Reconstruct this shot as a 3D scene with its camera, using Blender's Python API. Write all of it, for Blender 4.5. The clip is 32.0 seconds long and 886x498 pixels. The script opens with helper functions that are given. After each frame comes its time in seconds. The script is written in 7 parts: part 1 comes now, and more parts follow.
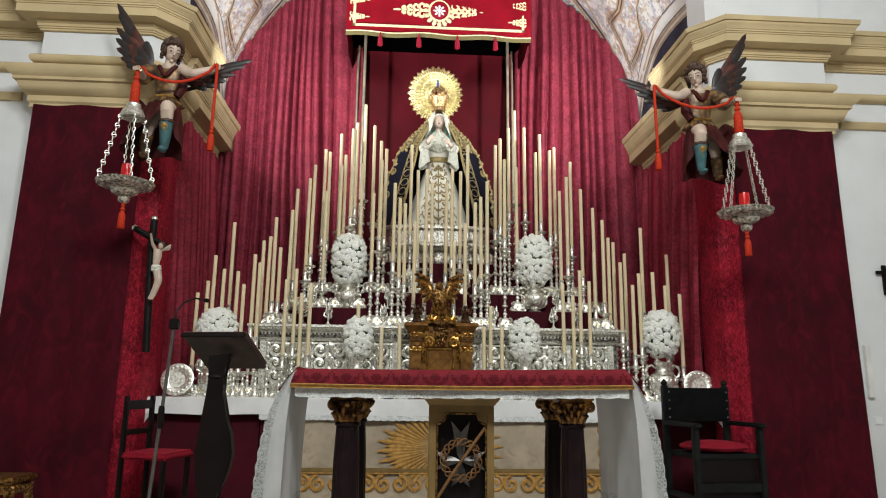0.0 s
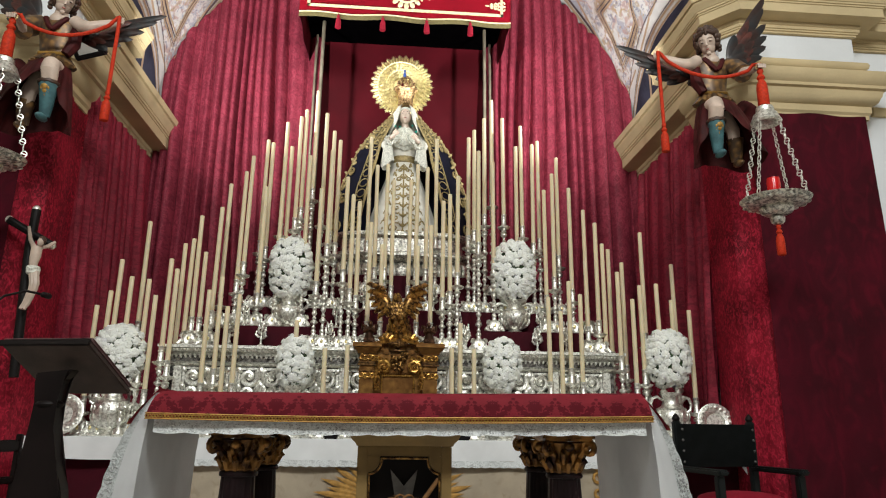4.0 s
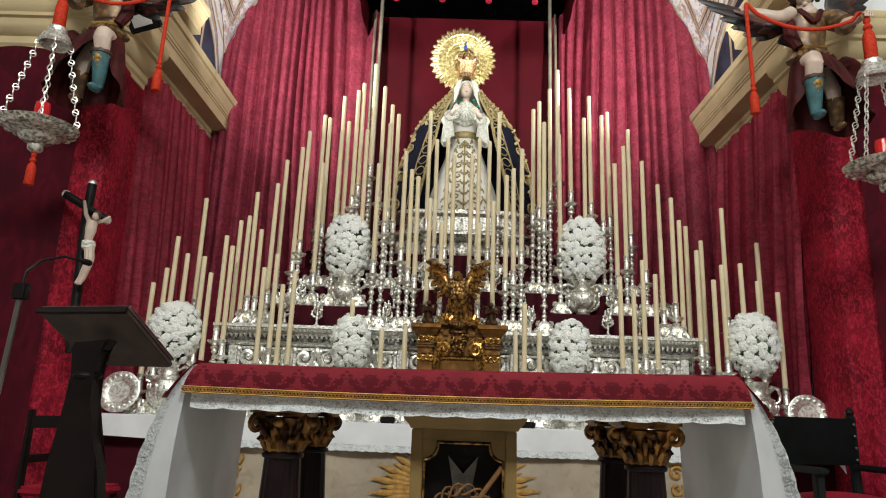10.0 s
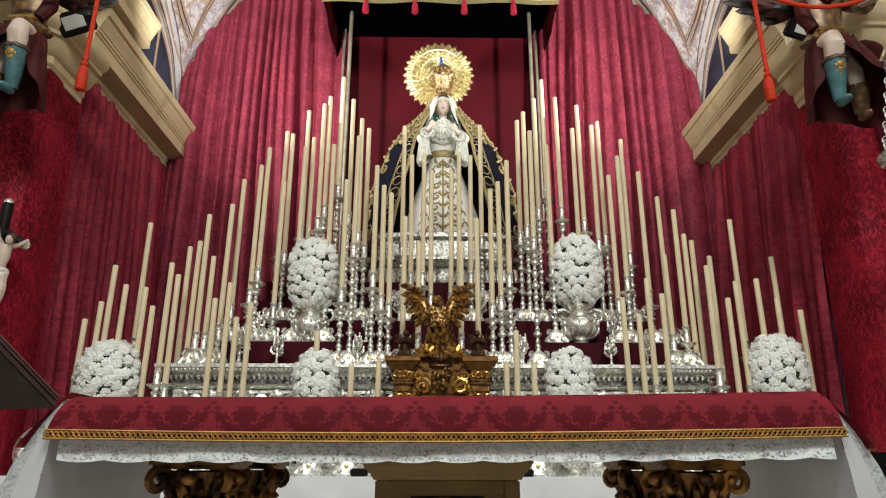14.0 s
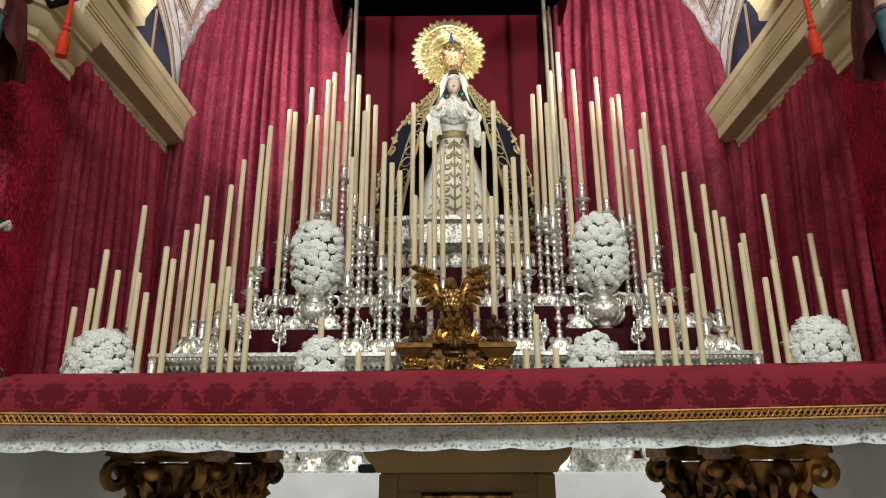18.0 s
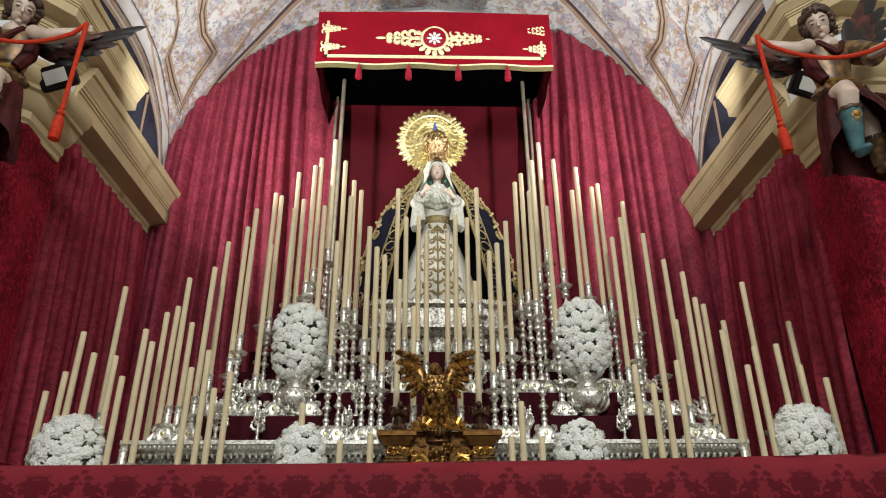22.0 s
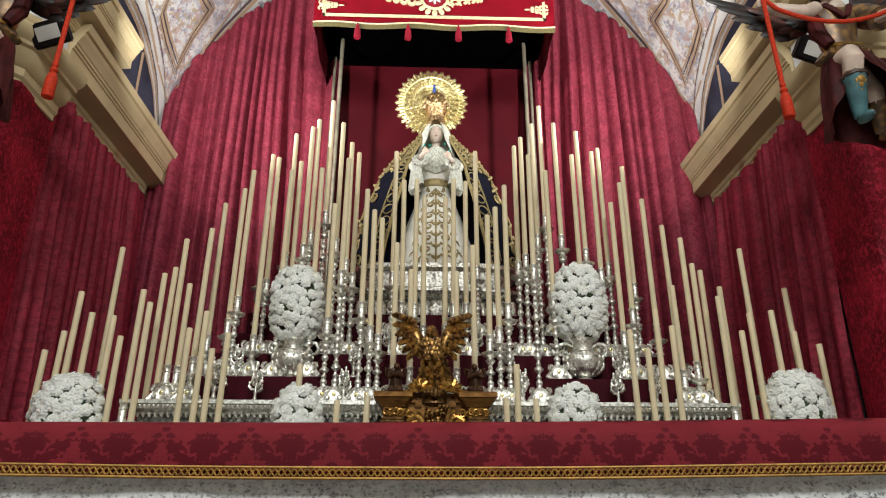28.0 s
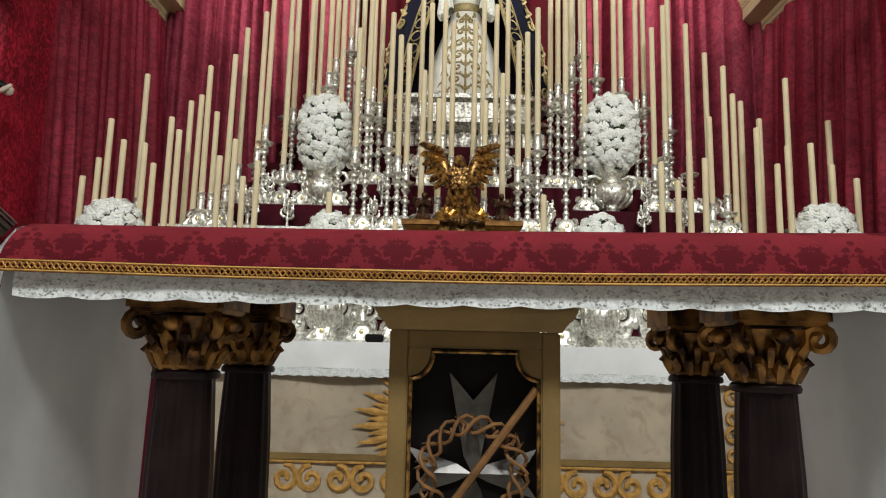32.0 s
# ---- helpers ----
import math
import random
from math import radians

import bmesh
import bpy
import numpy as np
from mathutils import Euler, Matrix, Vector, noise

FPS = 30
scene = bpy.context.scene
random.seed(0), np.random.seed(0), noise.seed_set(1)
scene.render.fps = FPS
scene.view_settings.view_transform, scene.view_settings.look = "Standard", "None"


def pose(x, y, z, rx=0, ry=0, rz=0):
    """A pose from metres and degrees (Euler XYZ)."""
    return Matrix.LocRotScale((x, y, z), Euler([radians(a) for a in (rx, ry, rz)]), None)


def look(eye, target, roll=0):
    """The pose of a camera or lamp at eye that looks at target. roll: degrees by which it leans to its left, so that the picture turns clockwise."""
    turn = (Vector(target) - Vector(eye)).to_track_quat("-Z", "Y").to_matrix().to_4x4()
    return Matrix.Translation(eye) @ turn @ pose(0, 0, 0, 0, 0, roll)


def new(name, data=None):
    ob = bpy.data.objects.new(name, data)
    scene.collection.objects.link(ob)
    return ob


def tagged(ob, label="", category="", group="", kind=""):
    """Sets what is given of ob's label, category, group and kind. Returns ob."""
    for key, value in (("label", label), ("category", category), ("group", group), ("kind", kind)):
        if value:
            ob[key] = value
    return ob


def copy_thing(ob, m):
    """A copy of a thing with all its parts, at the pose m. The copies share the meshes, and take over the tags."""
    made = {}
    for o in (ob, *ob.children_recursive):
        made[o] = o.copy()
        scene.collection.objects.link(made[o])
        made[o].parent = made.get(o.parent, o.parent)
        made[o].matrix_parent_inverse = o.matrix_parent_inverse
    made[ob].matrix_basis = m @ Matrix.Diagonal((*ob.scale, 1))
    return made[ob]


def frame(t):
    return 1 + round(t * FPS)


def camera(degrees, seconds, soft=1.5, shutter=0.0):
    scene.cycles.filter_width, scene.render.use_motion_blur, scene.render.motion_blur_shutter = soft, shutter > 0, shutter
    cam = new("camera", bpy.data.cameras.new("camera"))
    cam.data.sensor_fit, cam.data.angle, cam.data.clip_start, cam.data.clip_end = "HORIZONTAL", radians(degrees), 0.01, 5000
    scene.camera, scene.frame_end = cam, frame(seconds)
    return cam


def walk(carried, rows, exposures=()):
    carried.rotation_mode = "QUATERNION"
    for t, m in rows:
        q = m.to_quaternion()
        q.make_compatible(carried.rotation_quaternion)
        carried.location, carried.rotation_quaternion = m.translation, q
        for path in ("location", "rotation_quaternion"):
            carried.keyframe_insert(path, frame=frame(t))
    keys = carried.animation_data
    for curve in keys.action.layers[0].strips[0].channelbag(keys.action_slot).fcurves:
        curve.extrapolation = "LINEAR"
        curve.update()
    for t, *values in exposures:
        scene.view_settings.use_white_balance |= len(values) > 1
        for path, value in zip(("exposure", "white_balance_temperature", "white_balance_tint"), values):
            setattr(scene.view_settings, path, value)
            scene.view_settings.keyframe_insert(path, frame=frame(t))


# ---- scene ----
cam = camera(66.6, 32.0, 1.1)
PATH = [
    (0, (-0.395, -4.543, 0.935), (-0.283, -2.586, 1.328), 0.71),
    (0.5, (-0.414, -4.486, 0.904), (-0.306, -2.519, 1.244), -0.21),
    (1, (-0.350, -4.335, 0.918), (-0.242, -2.384, 1.343), -0.60),
    (1.5, (-0.246, -4.144, 0.889), (-0.173, -2.185, 1.284), -0.39),
    (2, (-0.242, -3.889, 1.029), (-0.159, -1.944, 1.491), -0.07),
    (2.5, (-0.153, -3.665, 0.975), (-0.003, -1.729, 1.455), -0.27),
    (4.5, (-0.093, -3.121, 0.874), (0.043, -1.193, 1.388), 1.25),
    (5, (-0.102, -3.050, 0.857), (-0.042, -1.107, 1.329), 0.41),
    (5.5, (-0.008, -2.962, 0.859), (0.010, -1.026, 1.359), 0.16),
    (6, (0.061, -2.923, 0.863), (0.003, -0.972, 1.302), -0.35),
    (6.5, (0.063, -2.890, 0.858), (0.072, -0.936, 1.284), -0.40),
    (7, (0.016, -2.874, 0.861), (0.015, -0.925, 1.311), -0.10),
    (7.5, (0.012, -2.879, 0.863), (-0.015, -0.934, 1.325), 0.38),
    (8, (0.005, -2.879, 0.857), (-0.018, -0.935, 1.327), 0.32),
    (8.5, (0.001, -2.878, 0.858), (-0.034, -0.933, 1.322), 0.37),
    (9, (-0.010, -2.879, 0.862), (-0.046, -0.934, 1.324), 0.38),
    (9.5, (-0.036, -2.871, 0.854), (-0.044, -0.925, 1.318), 0.67),
    (10, (-0.072, -2.852, 0.853), (-0.100, -0.911, 1.332), 2.03),
    (10.5, (-0.071, -2.782, 0.853), (-0.100, -0.851, 1.372), 1.23),
    (11, (-0.027, -2.687, 0.841), (-0.132, -0.754, 1.340), 1.01),
    (11.5, (0.023, -2.611, 0.809), (-0.068, -0.659, 1.234), 1.55),
    (12, (0.004, -2.529, 0.811), (-0.096, -0.572, 1.209), 1.77),
    (12.5, (-0.054, -2.402, 0.855), (-0.059, -0.493, 1.453), 1.98),
    (13, (-0.107, -2.329, 0.841), (-0.071, -0.417, 1.426), 1.75),
    (13.5, (-0.077, -2.239, 0.838), (-0.019, -0.327, 1.420), 0.07),
    (14, (-0.038, -2.119, 0.833), (-0.017, -0.217, 1.451), 0.12),
    (14.5, (0.045, -2.043, 0.824), (0.027, -0.139, 1.436), 0.00),
    (16.5, (-0.134, -1.810, 0.836), (-0.051, 0.108, 1.396), 2.68),
    (17, (-0.102, -1.781, 0.833), (-0.037, 0.125, 1.436), 0.98),
    (17.5, (-0.080, -1.756, 0.828), (-0.052, 0.144, 1.448), -0.57),
    (18, (-0.044, -1.742, 0.813), (-0.057, 0.161, 1.428), -0.24),
    (18.5, (-0.061, -1.750, 0.825), (-0.087, 0.150, 1.450), 0.11),
    (19, (-0.024, -1.736, 0.804), (-0.003, 0.147, 1.479), 0.23),
    (19.5, (-0.068, -1.742, 0.832), (-0.049, 0.124, 1.548), -0.08),
    (20, (-0.080, -1.743, 0.832), (-0.041, 0.107, 1.591), 0.22),
    (20.5, (-0.090, -1.753, 0.838), (-0.062, 0.081, 1.635), -0.15),
    (21, (-0.099, -1.755, 0.827), (-0.067, 0.062, 1.664), -0.43),
    (21.5, (-0.098, -1.760, 0.815), (-0.048, 0.056, 1.652), -0.19),
    (22, (-0.098, -1.763, 0.821), (-0.043, 0.051, 1.663), -0.43),
    (22.5, (-0.102, -1.766, 0.821), (-0.041, 0.050, 1.658), -0.41),
    (23, (-0.091, -1.770, 0.827), (-0.041, 0.049, 1.660), -0.48),
    (23.5, (-0.105, -1.762, 0.800), (-0.079, 0.074, 1.595), -0.60),
    (24, (-0.108, -1.770, 0.828), (-0.090, 0.075, 1.601), -1.10),
    (24.5, (-0.111, -1.761, 0.822), (-0.063, 0.082, 1.595), -0.50),
    (25, (-0.108, -1.752, 0.824), (-0.054, 0.099, 1.580), 0.06),
    (25.5, (-0.102, -1.745, 0.815), (-0.050, 0.110, 1.562), 0.06),
    (27.5, (-0.090, -1.755, 0.808), (-0.036, 0.101, 1.553), -0.02),
    (28, (-0.088, -1.755, 0.820), (-0.029, 0.100, 1.564), 0.11),
    (28.5, (-0.085, -1.760, 0.822), (-0.036, 0.105, 1.543), 0.66),
    (29, (-0.079, -1.757, 0.827), (-0.052, 0.116, 1.526), 0.91),
    (29.5, (-0.043, -1.745, 0.794), (-0.025, 0.140, 1.460), 1.15),
    (30, (-0.051, -1.746, 0.802), (-0.036, 0.162, 1.402), 1.36),
    (30.5, (-0.065, -1.737, 0.801), (-0.058, 0.179, 1.370), 1.38),
    (31, (-0.060, -1.730, 0.793), (-0.072, 0.207, 1.291), 0.48),
    (31.5, (-0.050, -1.723, 0.748), (-0.086, 0.235, 1.154), 1.16),
    (32, (-0.065, -1.721, 0.756), (-0.089, 0.258, 1.046), 1.33),
]
walk(cam, [(t, look(eye, target, roll)) for t, eye, target, roll in PATH],
     [(0.0, 0.0), (4.0, 0.02), (9.0, 0.08), (17.0, 0.06), (20.0, -0.04), (21.5, -0.12), (25.0, -0.12), (28.0, -0.08), (30.0, 0.05), (32.0, 0.12)])

# ---- world and lights ----
world = bpy.data.worlds.new("world")
scene.world = world
world.use_nodes = True
world.node_tree.nodes["Background"].inputs[0].default_value = (1.0, 0.95, 0.88, 1)
world.node_tree.nodes["Background"].inputs[1].default_value = 0.02


def area_lamp(name, eye, target, power, size, colour):
    data = bpy.data.lights.new(name, "AREA")
    data.energy, data.size, data.color = power, size, colour
    ob = new(name, data)
    ob.matrix_world = look(eye, target)
    return ob


WHITE_LIGHT = (0.975, 1.0, 0.97)
for x, power in ((-1.5, 225), (1.5, 325)):
    area_lamp("nave_lamp_light", (x, -5.4, 6.4), (0, 3.8, 3.0), power, 1.4, WHITE_LIGHT)
for s in (-1, 1):
    flood_light = area_lamp("floodlight_light", (s * 2.34, 2.62, 4.06), (s * 0.6, 4.8, 6.0), 62, 0.16, WHITE_LIGHT)
    flood_light.data.spread = radians(122)

# ---- materials ----


def material(name, base, rough=0.6, metal=0.0, vary=0.15, scale=8.0, fine=90.0, bump=0.2, sheen=0.0, second=None, spots=None,
             coat=0.0, bump_size=0.002):
    """A procedural surface: colour that varies at two scales, uneven gloss and a fine relief."""
    m = bpy.data.materials.new(name)
    m.use_nodes = True
    t = m.node_tree
    b = t.nodes["Principled BSDF"]
    co = t.nodes.new("ShaderNodeTexCoord")
    n1, n2 = t.nodes.new("ShaderNodeTexNoise"), t.nodes.new("ShaderNodeTexNoise")
    n1.inputs["Scale"].default_value, n1.inputs["Detail"].default_value = scale, 6
    n2.inputs["Scale"].default_value, n2.inputs["Detail"].default_value = fine, 3
    for n in (n1, n2):
        t.links.new(co.outputs["Object"], n.inputs["Vector"])
    ramp = t.nodes.new("ShaderNodeValToRGB")
    dark = [c * (1 - vary) for c in base] if second is None else second
    light = [min(1, c * (1 + vary)) for c in base]
    ramp.color_ramp.elements[0].position, ramp.color_ramp.elements[1].position = spots or (0.35, 0.65)
    ramp.color_ramp.elements[0].color, ramp.color_ramp.elements[1].color = (*dark, 1), (*light, 1)
    t.links.new(n1.outputs["Fac"], ramp.inputs["Fac"])
    mix = t.nodes.new("ShaderNodeMix")
    mix.data_type, mix.blend_type = "RGBA", "MULTIPLY"
    mix.inputs["Factor"].default_value = min(1.0, vary * 2)
    t.links.new(ramp.outputs["Color"], mix.inputs["A"])
    t.links.new(n2.outputs["Color"], mix.inputs["B"])
    grey = t.nodes.new("ShaderNodeMapRange")
    grey.inputs["To Min"].default_value, grey.inputs["To Max"].default_value = 0.7, 1.25
    t.links.new(n2.outputs["Fac"], grey.inputs["Value"])
    t.links.new(grey.outputs["Result"], mix.inputs["B"])
    t.links.new(mix.outputs["Result"], b.inputs["Base Color"])
    gloss = t.nodes.new("ShaderNodeMapRange")
    gloss.inputs["To Min"].default_value, gloss.inputs["To Max"].default_value = max(0.03, rough - 0.12), min(1, rough + 0.12)
    t.links.new(n1.outputs["Fac"], gloss.inputs["Value"])
    t.links.new(gloss.outputs["Result"], b.inputs["Roughness"])
    b.inputs["Metallic"].default_value = metal
    b.inputs["Sheen Weight"].default_value = sheen
    b.inputs["Coat Weight"].default_value = coat
    if rough >= 0.6 and not metal:
        b.inputs["Specular IOR Level"].default_value = 0.15
    if sheen:
        b.inputs["Sheen Tint"].default_value = (*[min(1, c * 2.2 + 0.05) for c in base], 1)
        b.inputs["Sheen Roughness"].default_value = 0.35
    if bump:
        bp = t.nodes.new("ShaderNodeBump")
        bp.inputs["Strength"].default_value, bp.inputs["Distance"].default_value = bump, bump_size
        t.links.new(n2.outputs["Fac"], bp.inputs["Height"])
        t.links.new(bp.outputs["Normal"], b.inputs["Normal"])
    return m


def pattern(m, kind, scale, colour, amount=0.6, cut=(0.45, 0.55), squash=(1, 1, 1), repeat=(0.1, 0.2)):
    """Lays a woven or painted figure over a surface's colour."""
    t = m.node_tree
    b = t.nodes["Principled BSDF"]
    old = b.inputs["Base Color"].links[0].from_socket
    co = t.nodes["Texture Coordinate"]
    mp = t.nodes.new("ShaderNodeMapping")
    mp.inputs["Scale"].default_value = squash
    t.links.new(co.outputs["Object"], mp.inputs["Vector"])
    if kind == "cells":
        tex = t.nodes.new("ShaderNodeTexVoronoi")
        tex.feature = "SMOOTH_F1"
        out = tex.outputs["Distance"]
    elif kind == "damask":
        # a leafy figure, mirrored from repeat to repeat as in a loom
        tex = t.nodes.new("ShaderNodeTexNoise")
        tex.inputs["Detail"].default_value = 2.0
        tex.inputs["Distortion"].default_value = 2.2
        out = tex.outputs["Fac"]
    else:
        tex = t.nodes.new("ShaderNodeTexNoise")
        tex.inputs["Detail"].default_value = 5
        tex.inputs["Distortion"].default_value = 1.4
        out = tex.outputs["Fac"]
    tex.inputs["Scale"].default_value = scale
    place = mp.outputs["Vector"]
    if kind == "damask":
        split, join, add = t.nodes.new("ShaderNodeSeparateXYZ"), t.nodes.new("ShaderNodeCombineXYZ"), t.nodes.new("ShaderNodeMath")
        t.links.new(place, split.inputs[0])
        add.operation = "ADD"
        t.links.new(split.outputs[0], add.inputs[0])
        t.links.new(split.outputs[1], add.inputs[1])
        for k, source, size in ((0, add.outputs[0], repeat[0]), (2, split.outputs[2], repeat[1])):
            fold = t.nodes.new("ShaderNodeMath")
            fold.operation = "PINGPONG"
            fold.inputs[1].default_value = size
            t.links.new(source, fold.inputs[0])
            t.links.new(fold.outputs[0], join.inputs[k])
        place = join.outputs[0]
    t.links.new(place, tex.inputs["Vector"])
    ramp = t.nodes.new("ShaderNodeValToRGB")
    ramp.color_ramp.elements[0].position, ramp.color_ramp.elements[1].position = cut
    ramp.color_ramp.elements[0].color, ramp.color_ramp.elements[1].color = (0, 0, 0, 1), (amount, amount, amount, 1)
    t.links.new(out, ramp.inputs["Fac"])
    mix = t.nodes.new("ShaderNodeMix")
    mix.data_type = "RGBA"
    mix.inputs["B"].default_value = (*colour, 1)
    t.links.new(old, mix.inputs["A"])
    t.links.new(ramp.outputs["Color"], mix.inputs["Factor"])
    t.links.new(mix.outputs["Result"], b.inputs["Base Color"])
    return m


def garlands(m, colour, amount, wide=0.186, tall=0.175, base=0.672):
    """Weaves rows of leafy garlands, each with a vase in its middle and small flowers between, into a cloth."""
    t = m.node_tree
    b = t.nodes["Principled BSDF"]
    old = b.inputs["Base Color"].links[0].from_socket

    def calc(op, a, c=0.0, d=0.0):
        n = t.nodes.new("ShaderNodeMath")
        n.operation = op
        for k, v in enumerate((a, c, d)):
            if isinstance(v, (int, float)):
                n.inputs[k].default_value = v
            else:
                t.links.new(v, n.inputs[k])
        return n.outputs[0]

    split = t.nodes.new("ShaderNodeSeparateXYZ")
    t.links.new(t.nodes["Texture Coordinate"].outputs["Object"], split.inputs[0])
    x = calc("PINGPONG", split.outputs[0], wide / 2)
    z = calc("MODULO", calc("SUBTRACT", calc("ADD", split.outputs[2], split.outputs[1]), base), tall)
    join, leaf = t.nodes.new("ShaderNodeCombineXYZ"), t.nodes.new("ShaderNodeTexNoise")
    t.links.new(x, join.inputs[0])
    t.links.new(z, join.inputs[2])
    t.links.new(join.outputs[0], leaf.inputs["Vector"])
    leaf.inputs["Scale"].default_value, leaf.inputs["Detail"].default_value, leaf.inputs["Distortion"].default_value = 85, 2, 0.8
    # two boughs rising outwards, a vase between them, a flower where two garlands meet
    bough = calc("SUBTRACT", calc("ABSOLUTE", calc("SUBTRACT", z, calc("MULTIPLY_ADD", calc("POWER", x, 1.35), 2.35, 0.018))), 0.023)
    bough = calc("MAXIMUM", bough, calc("SUBTRACT", x, 0.086))
    vase = calc("SUBTRACT", x, calc("MULTIPLY_ADD", calc("SINE", calc("MULTIPLY", z, 95)), 0.012, 0.026))
    vase = calc("MAXIMUM", vase, calc("SUBTRACT", z, 0.118))
    fx, fz = calc("SUBTRACT", x, wide / 2), calc("SUBTRACT", z, 0.032)
    flower = calc("SUBTRACT", calc("SQRT", calc("ADD", calc("MULTIPLY", fx, fx), calc("MULTIPLY", fz, calc("MULTIPLY", fz, 1.6)))), 0.013)
    field = calc("MINIMUM", calc("MINIMUM", bough, vase), flower)
    field = calc("ADD", field, calc("MULTIPLY", calc("SUBTRACT", leaf.outputs["Fac"], 0.5), 0.085))
    ramp = t.nodes.new("ShaderNodeMapRange")
    for k, v in zip(("From Min", "From Max", "To Min", "To Max"), (0.0045, -0.0035, 0.0, amount)):
        ramp.inputs[k].default_value = v
    t.links.new(field, ramp.inputs["Value"])
    mix = t.nodes.new("ShaderNodeMix")
    mix.data_type = "RGBA"
    mix.inputs["B"].default_value = (*colour, 1)
    t.links.new(old, mix.inputs["A"])
    t.links.new(ramp.outputs["Result"], mix.inputs["Factor"])
    t.links.new(mix.outputs["Result"], b.inputs["Base Color"])
    return m


WHITE_WALL = material("white_plaster", (0.74, 0.76, 0.78), 0.85, vary=0.05, scale=1.5, fine=60)
OCHRE = material("ochre_plaster", (0.58, 0.46, 0.27), 0.75, vary=0.10, scale=2.0, fine=70)
# Crimson velvet twice: crushed on the jambs, coloured as lit; smoother pier fronts coloured as shaded.
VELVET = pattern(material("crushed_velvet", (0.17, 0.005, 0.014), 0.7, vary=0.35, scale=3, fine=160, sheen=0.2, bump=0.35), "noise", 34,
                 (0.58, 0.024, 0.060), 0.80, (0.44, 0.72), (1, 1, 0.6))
PIER_VELVET = pattern(material("smooth_shaded_velvet", (0.050, 0.0018, 0.007), 0.8, vary=0.3, scale=2, fine=160, sheen=0.06, bump=0.3), "noise", 7,
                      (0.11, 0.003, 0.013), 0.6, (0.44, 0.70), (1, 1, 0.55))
CURTAIN = pattern(pattern(material("damask_curtain", (0.265, 0.034, 0.058), 0.6, vary=0.22, scale=5, fine=150, sheen=0.08, bump=0.35), "damask", 17,
                  (0.15, 0.015, 0.030), 0.6, (0.50, 0.525), (1, 0, 0.75), (0.23, 0.61)), "noise", 38, (0.42, 0.085, 0.115), 0.4, (0.52, 0.68), (1, 1, 0.5))
SIDE_CURTAIN = pattern(pattern(material("side_damask_curtain", (0.27, 0.022, 0.042), 0.6, vary=0.22, scale=5, fine=150, sheen=0.08, bump=0.35), "damask", 17,
                       (0.145, 0.010, 0.021), 0.6, (0.50, 0.525), (0, 1, 0.75), (0.23, 0.61)), "noise", 38, (0.40, 0.055, 0.080), 0.4, (0.52, 0.68), (1, 1, 0.5))
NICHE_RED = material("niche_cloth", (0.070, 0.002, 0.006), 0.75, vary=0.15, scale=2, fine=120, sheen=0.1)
# Near-black and without gloss: the shade under the canopy is put into this colour.
SHADED_LINING = material("shaded_lining", (0.0009, 0.0007, 0.0009), 0.95, vary=0.2)
RUN_RED = garlands(material("red_damask_runner", (0.36, 0.035, 0.052), 0.65, vary=0.14, scale=5, fine=260, sheen=0.10, bump=0.3), (0.155, 0.011, 0.021), 0.85)
BANNER_RED = material("banner_velvet", (0.40, 0.006, 0.022), 0.7, vary=0.12, scale=3, fine=200, sheen=0.4)
STEP_RED = material("step_cloth", (0.055, 0.004, 0.010), 0.8, vary=0.2, scale=4, fine=150, sheen=0.2)
GOLD_THREAD = material("gold_thread", (0.38, 0.21, 0.045), 0.5, 0.35, vary=0.25, scale=40, fine=300, bump=0.5)
OLIVE_GOLD = material("olive_gold_embroidery", (0.34, 0.26, 0.115), 0.5, 0.35, vary=0.25, scale=40, fine=260, bump=0.6)
PALE_THREAD = material("pale_gold_embroidery", (0.78, 0.67, 0.42), 0.55, 0.25, vary=0.2, scale=40, fine=260, bump=0.6)
LINEN = material("white_linen", (0.80, 0.81, 0.82), 0.8, vary=0.05, scale=5, fine=260, bump=0.15)
LACE = pattern(pattern(material("white_lace", (0.76, 0.79, 0.79), 0.85, vary=0.10, scale=30, fine=260, bump=0.5), "cells", 150, (0.46, 0.48, 0.48), 0.5, (0.42, 0.62)),
               "noise", 34, (0.34, 0.36, 0.36), 0.5, (0.57, 0.61), (0.6, 1, 1.5))
FRONTAL = pattern(material("cream_frontal_cloth", (0.43, 0.36, 0.27), 0.8, vary=0.14, scale=4, fine=240), "noise", 7, (0.30, 0.235, 0.16), 0.5, (0.52, 0.66))
SUN_GOLD = material("ochre_gold_embroidery", (0.45, 0.25, 0.07), 0.65, 0.0, vary=0.25, scale=30, fine=200, bump=0.5)
SILVER = material("chased_silver", (0.88, 0.86, 0.80), 0.42, 0.96, vary=0.16, scale=55, fine=150, bump=0.6, second=(0.56, 0.54, 0.49), spots=(0.36, 0.56), bump_size=0.0022)
OLD_SILVER = material("tarnished_silver", (0.70, 0.68, 0.62), 0.42, 0.95, vary=0.25, scale=42, fine=120, bump=0.7, second=(0.20, 0.19, 0.17), spots=(0.38, 0.6), bump_size=0.004)
# Darkened silver for the recessed ground: the shade between the scrolls is in its colour.
GAP_SILVER = material("gap_silver", (0.20, 0.19, 0.175), 0.45, 0.85, vary=0.4, scale=26, fine=90, bump=0.7, second=(0.05, 0.045, 0.04), spots=(0.40, 0.6), bump_size=0.004)
GOLD = material("polished_gold", (0.96, 0.78, 0.40), 0.32, 0.95, vary=0.15, scale=30, fine=90, bump=0.5, bump_size=0.005)
POLE = material("bronze_pole", (0.30, 0.26, 0.19), 0.45, 0.5, vary=0.2)
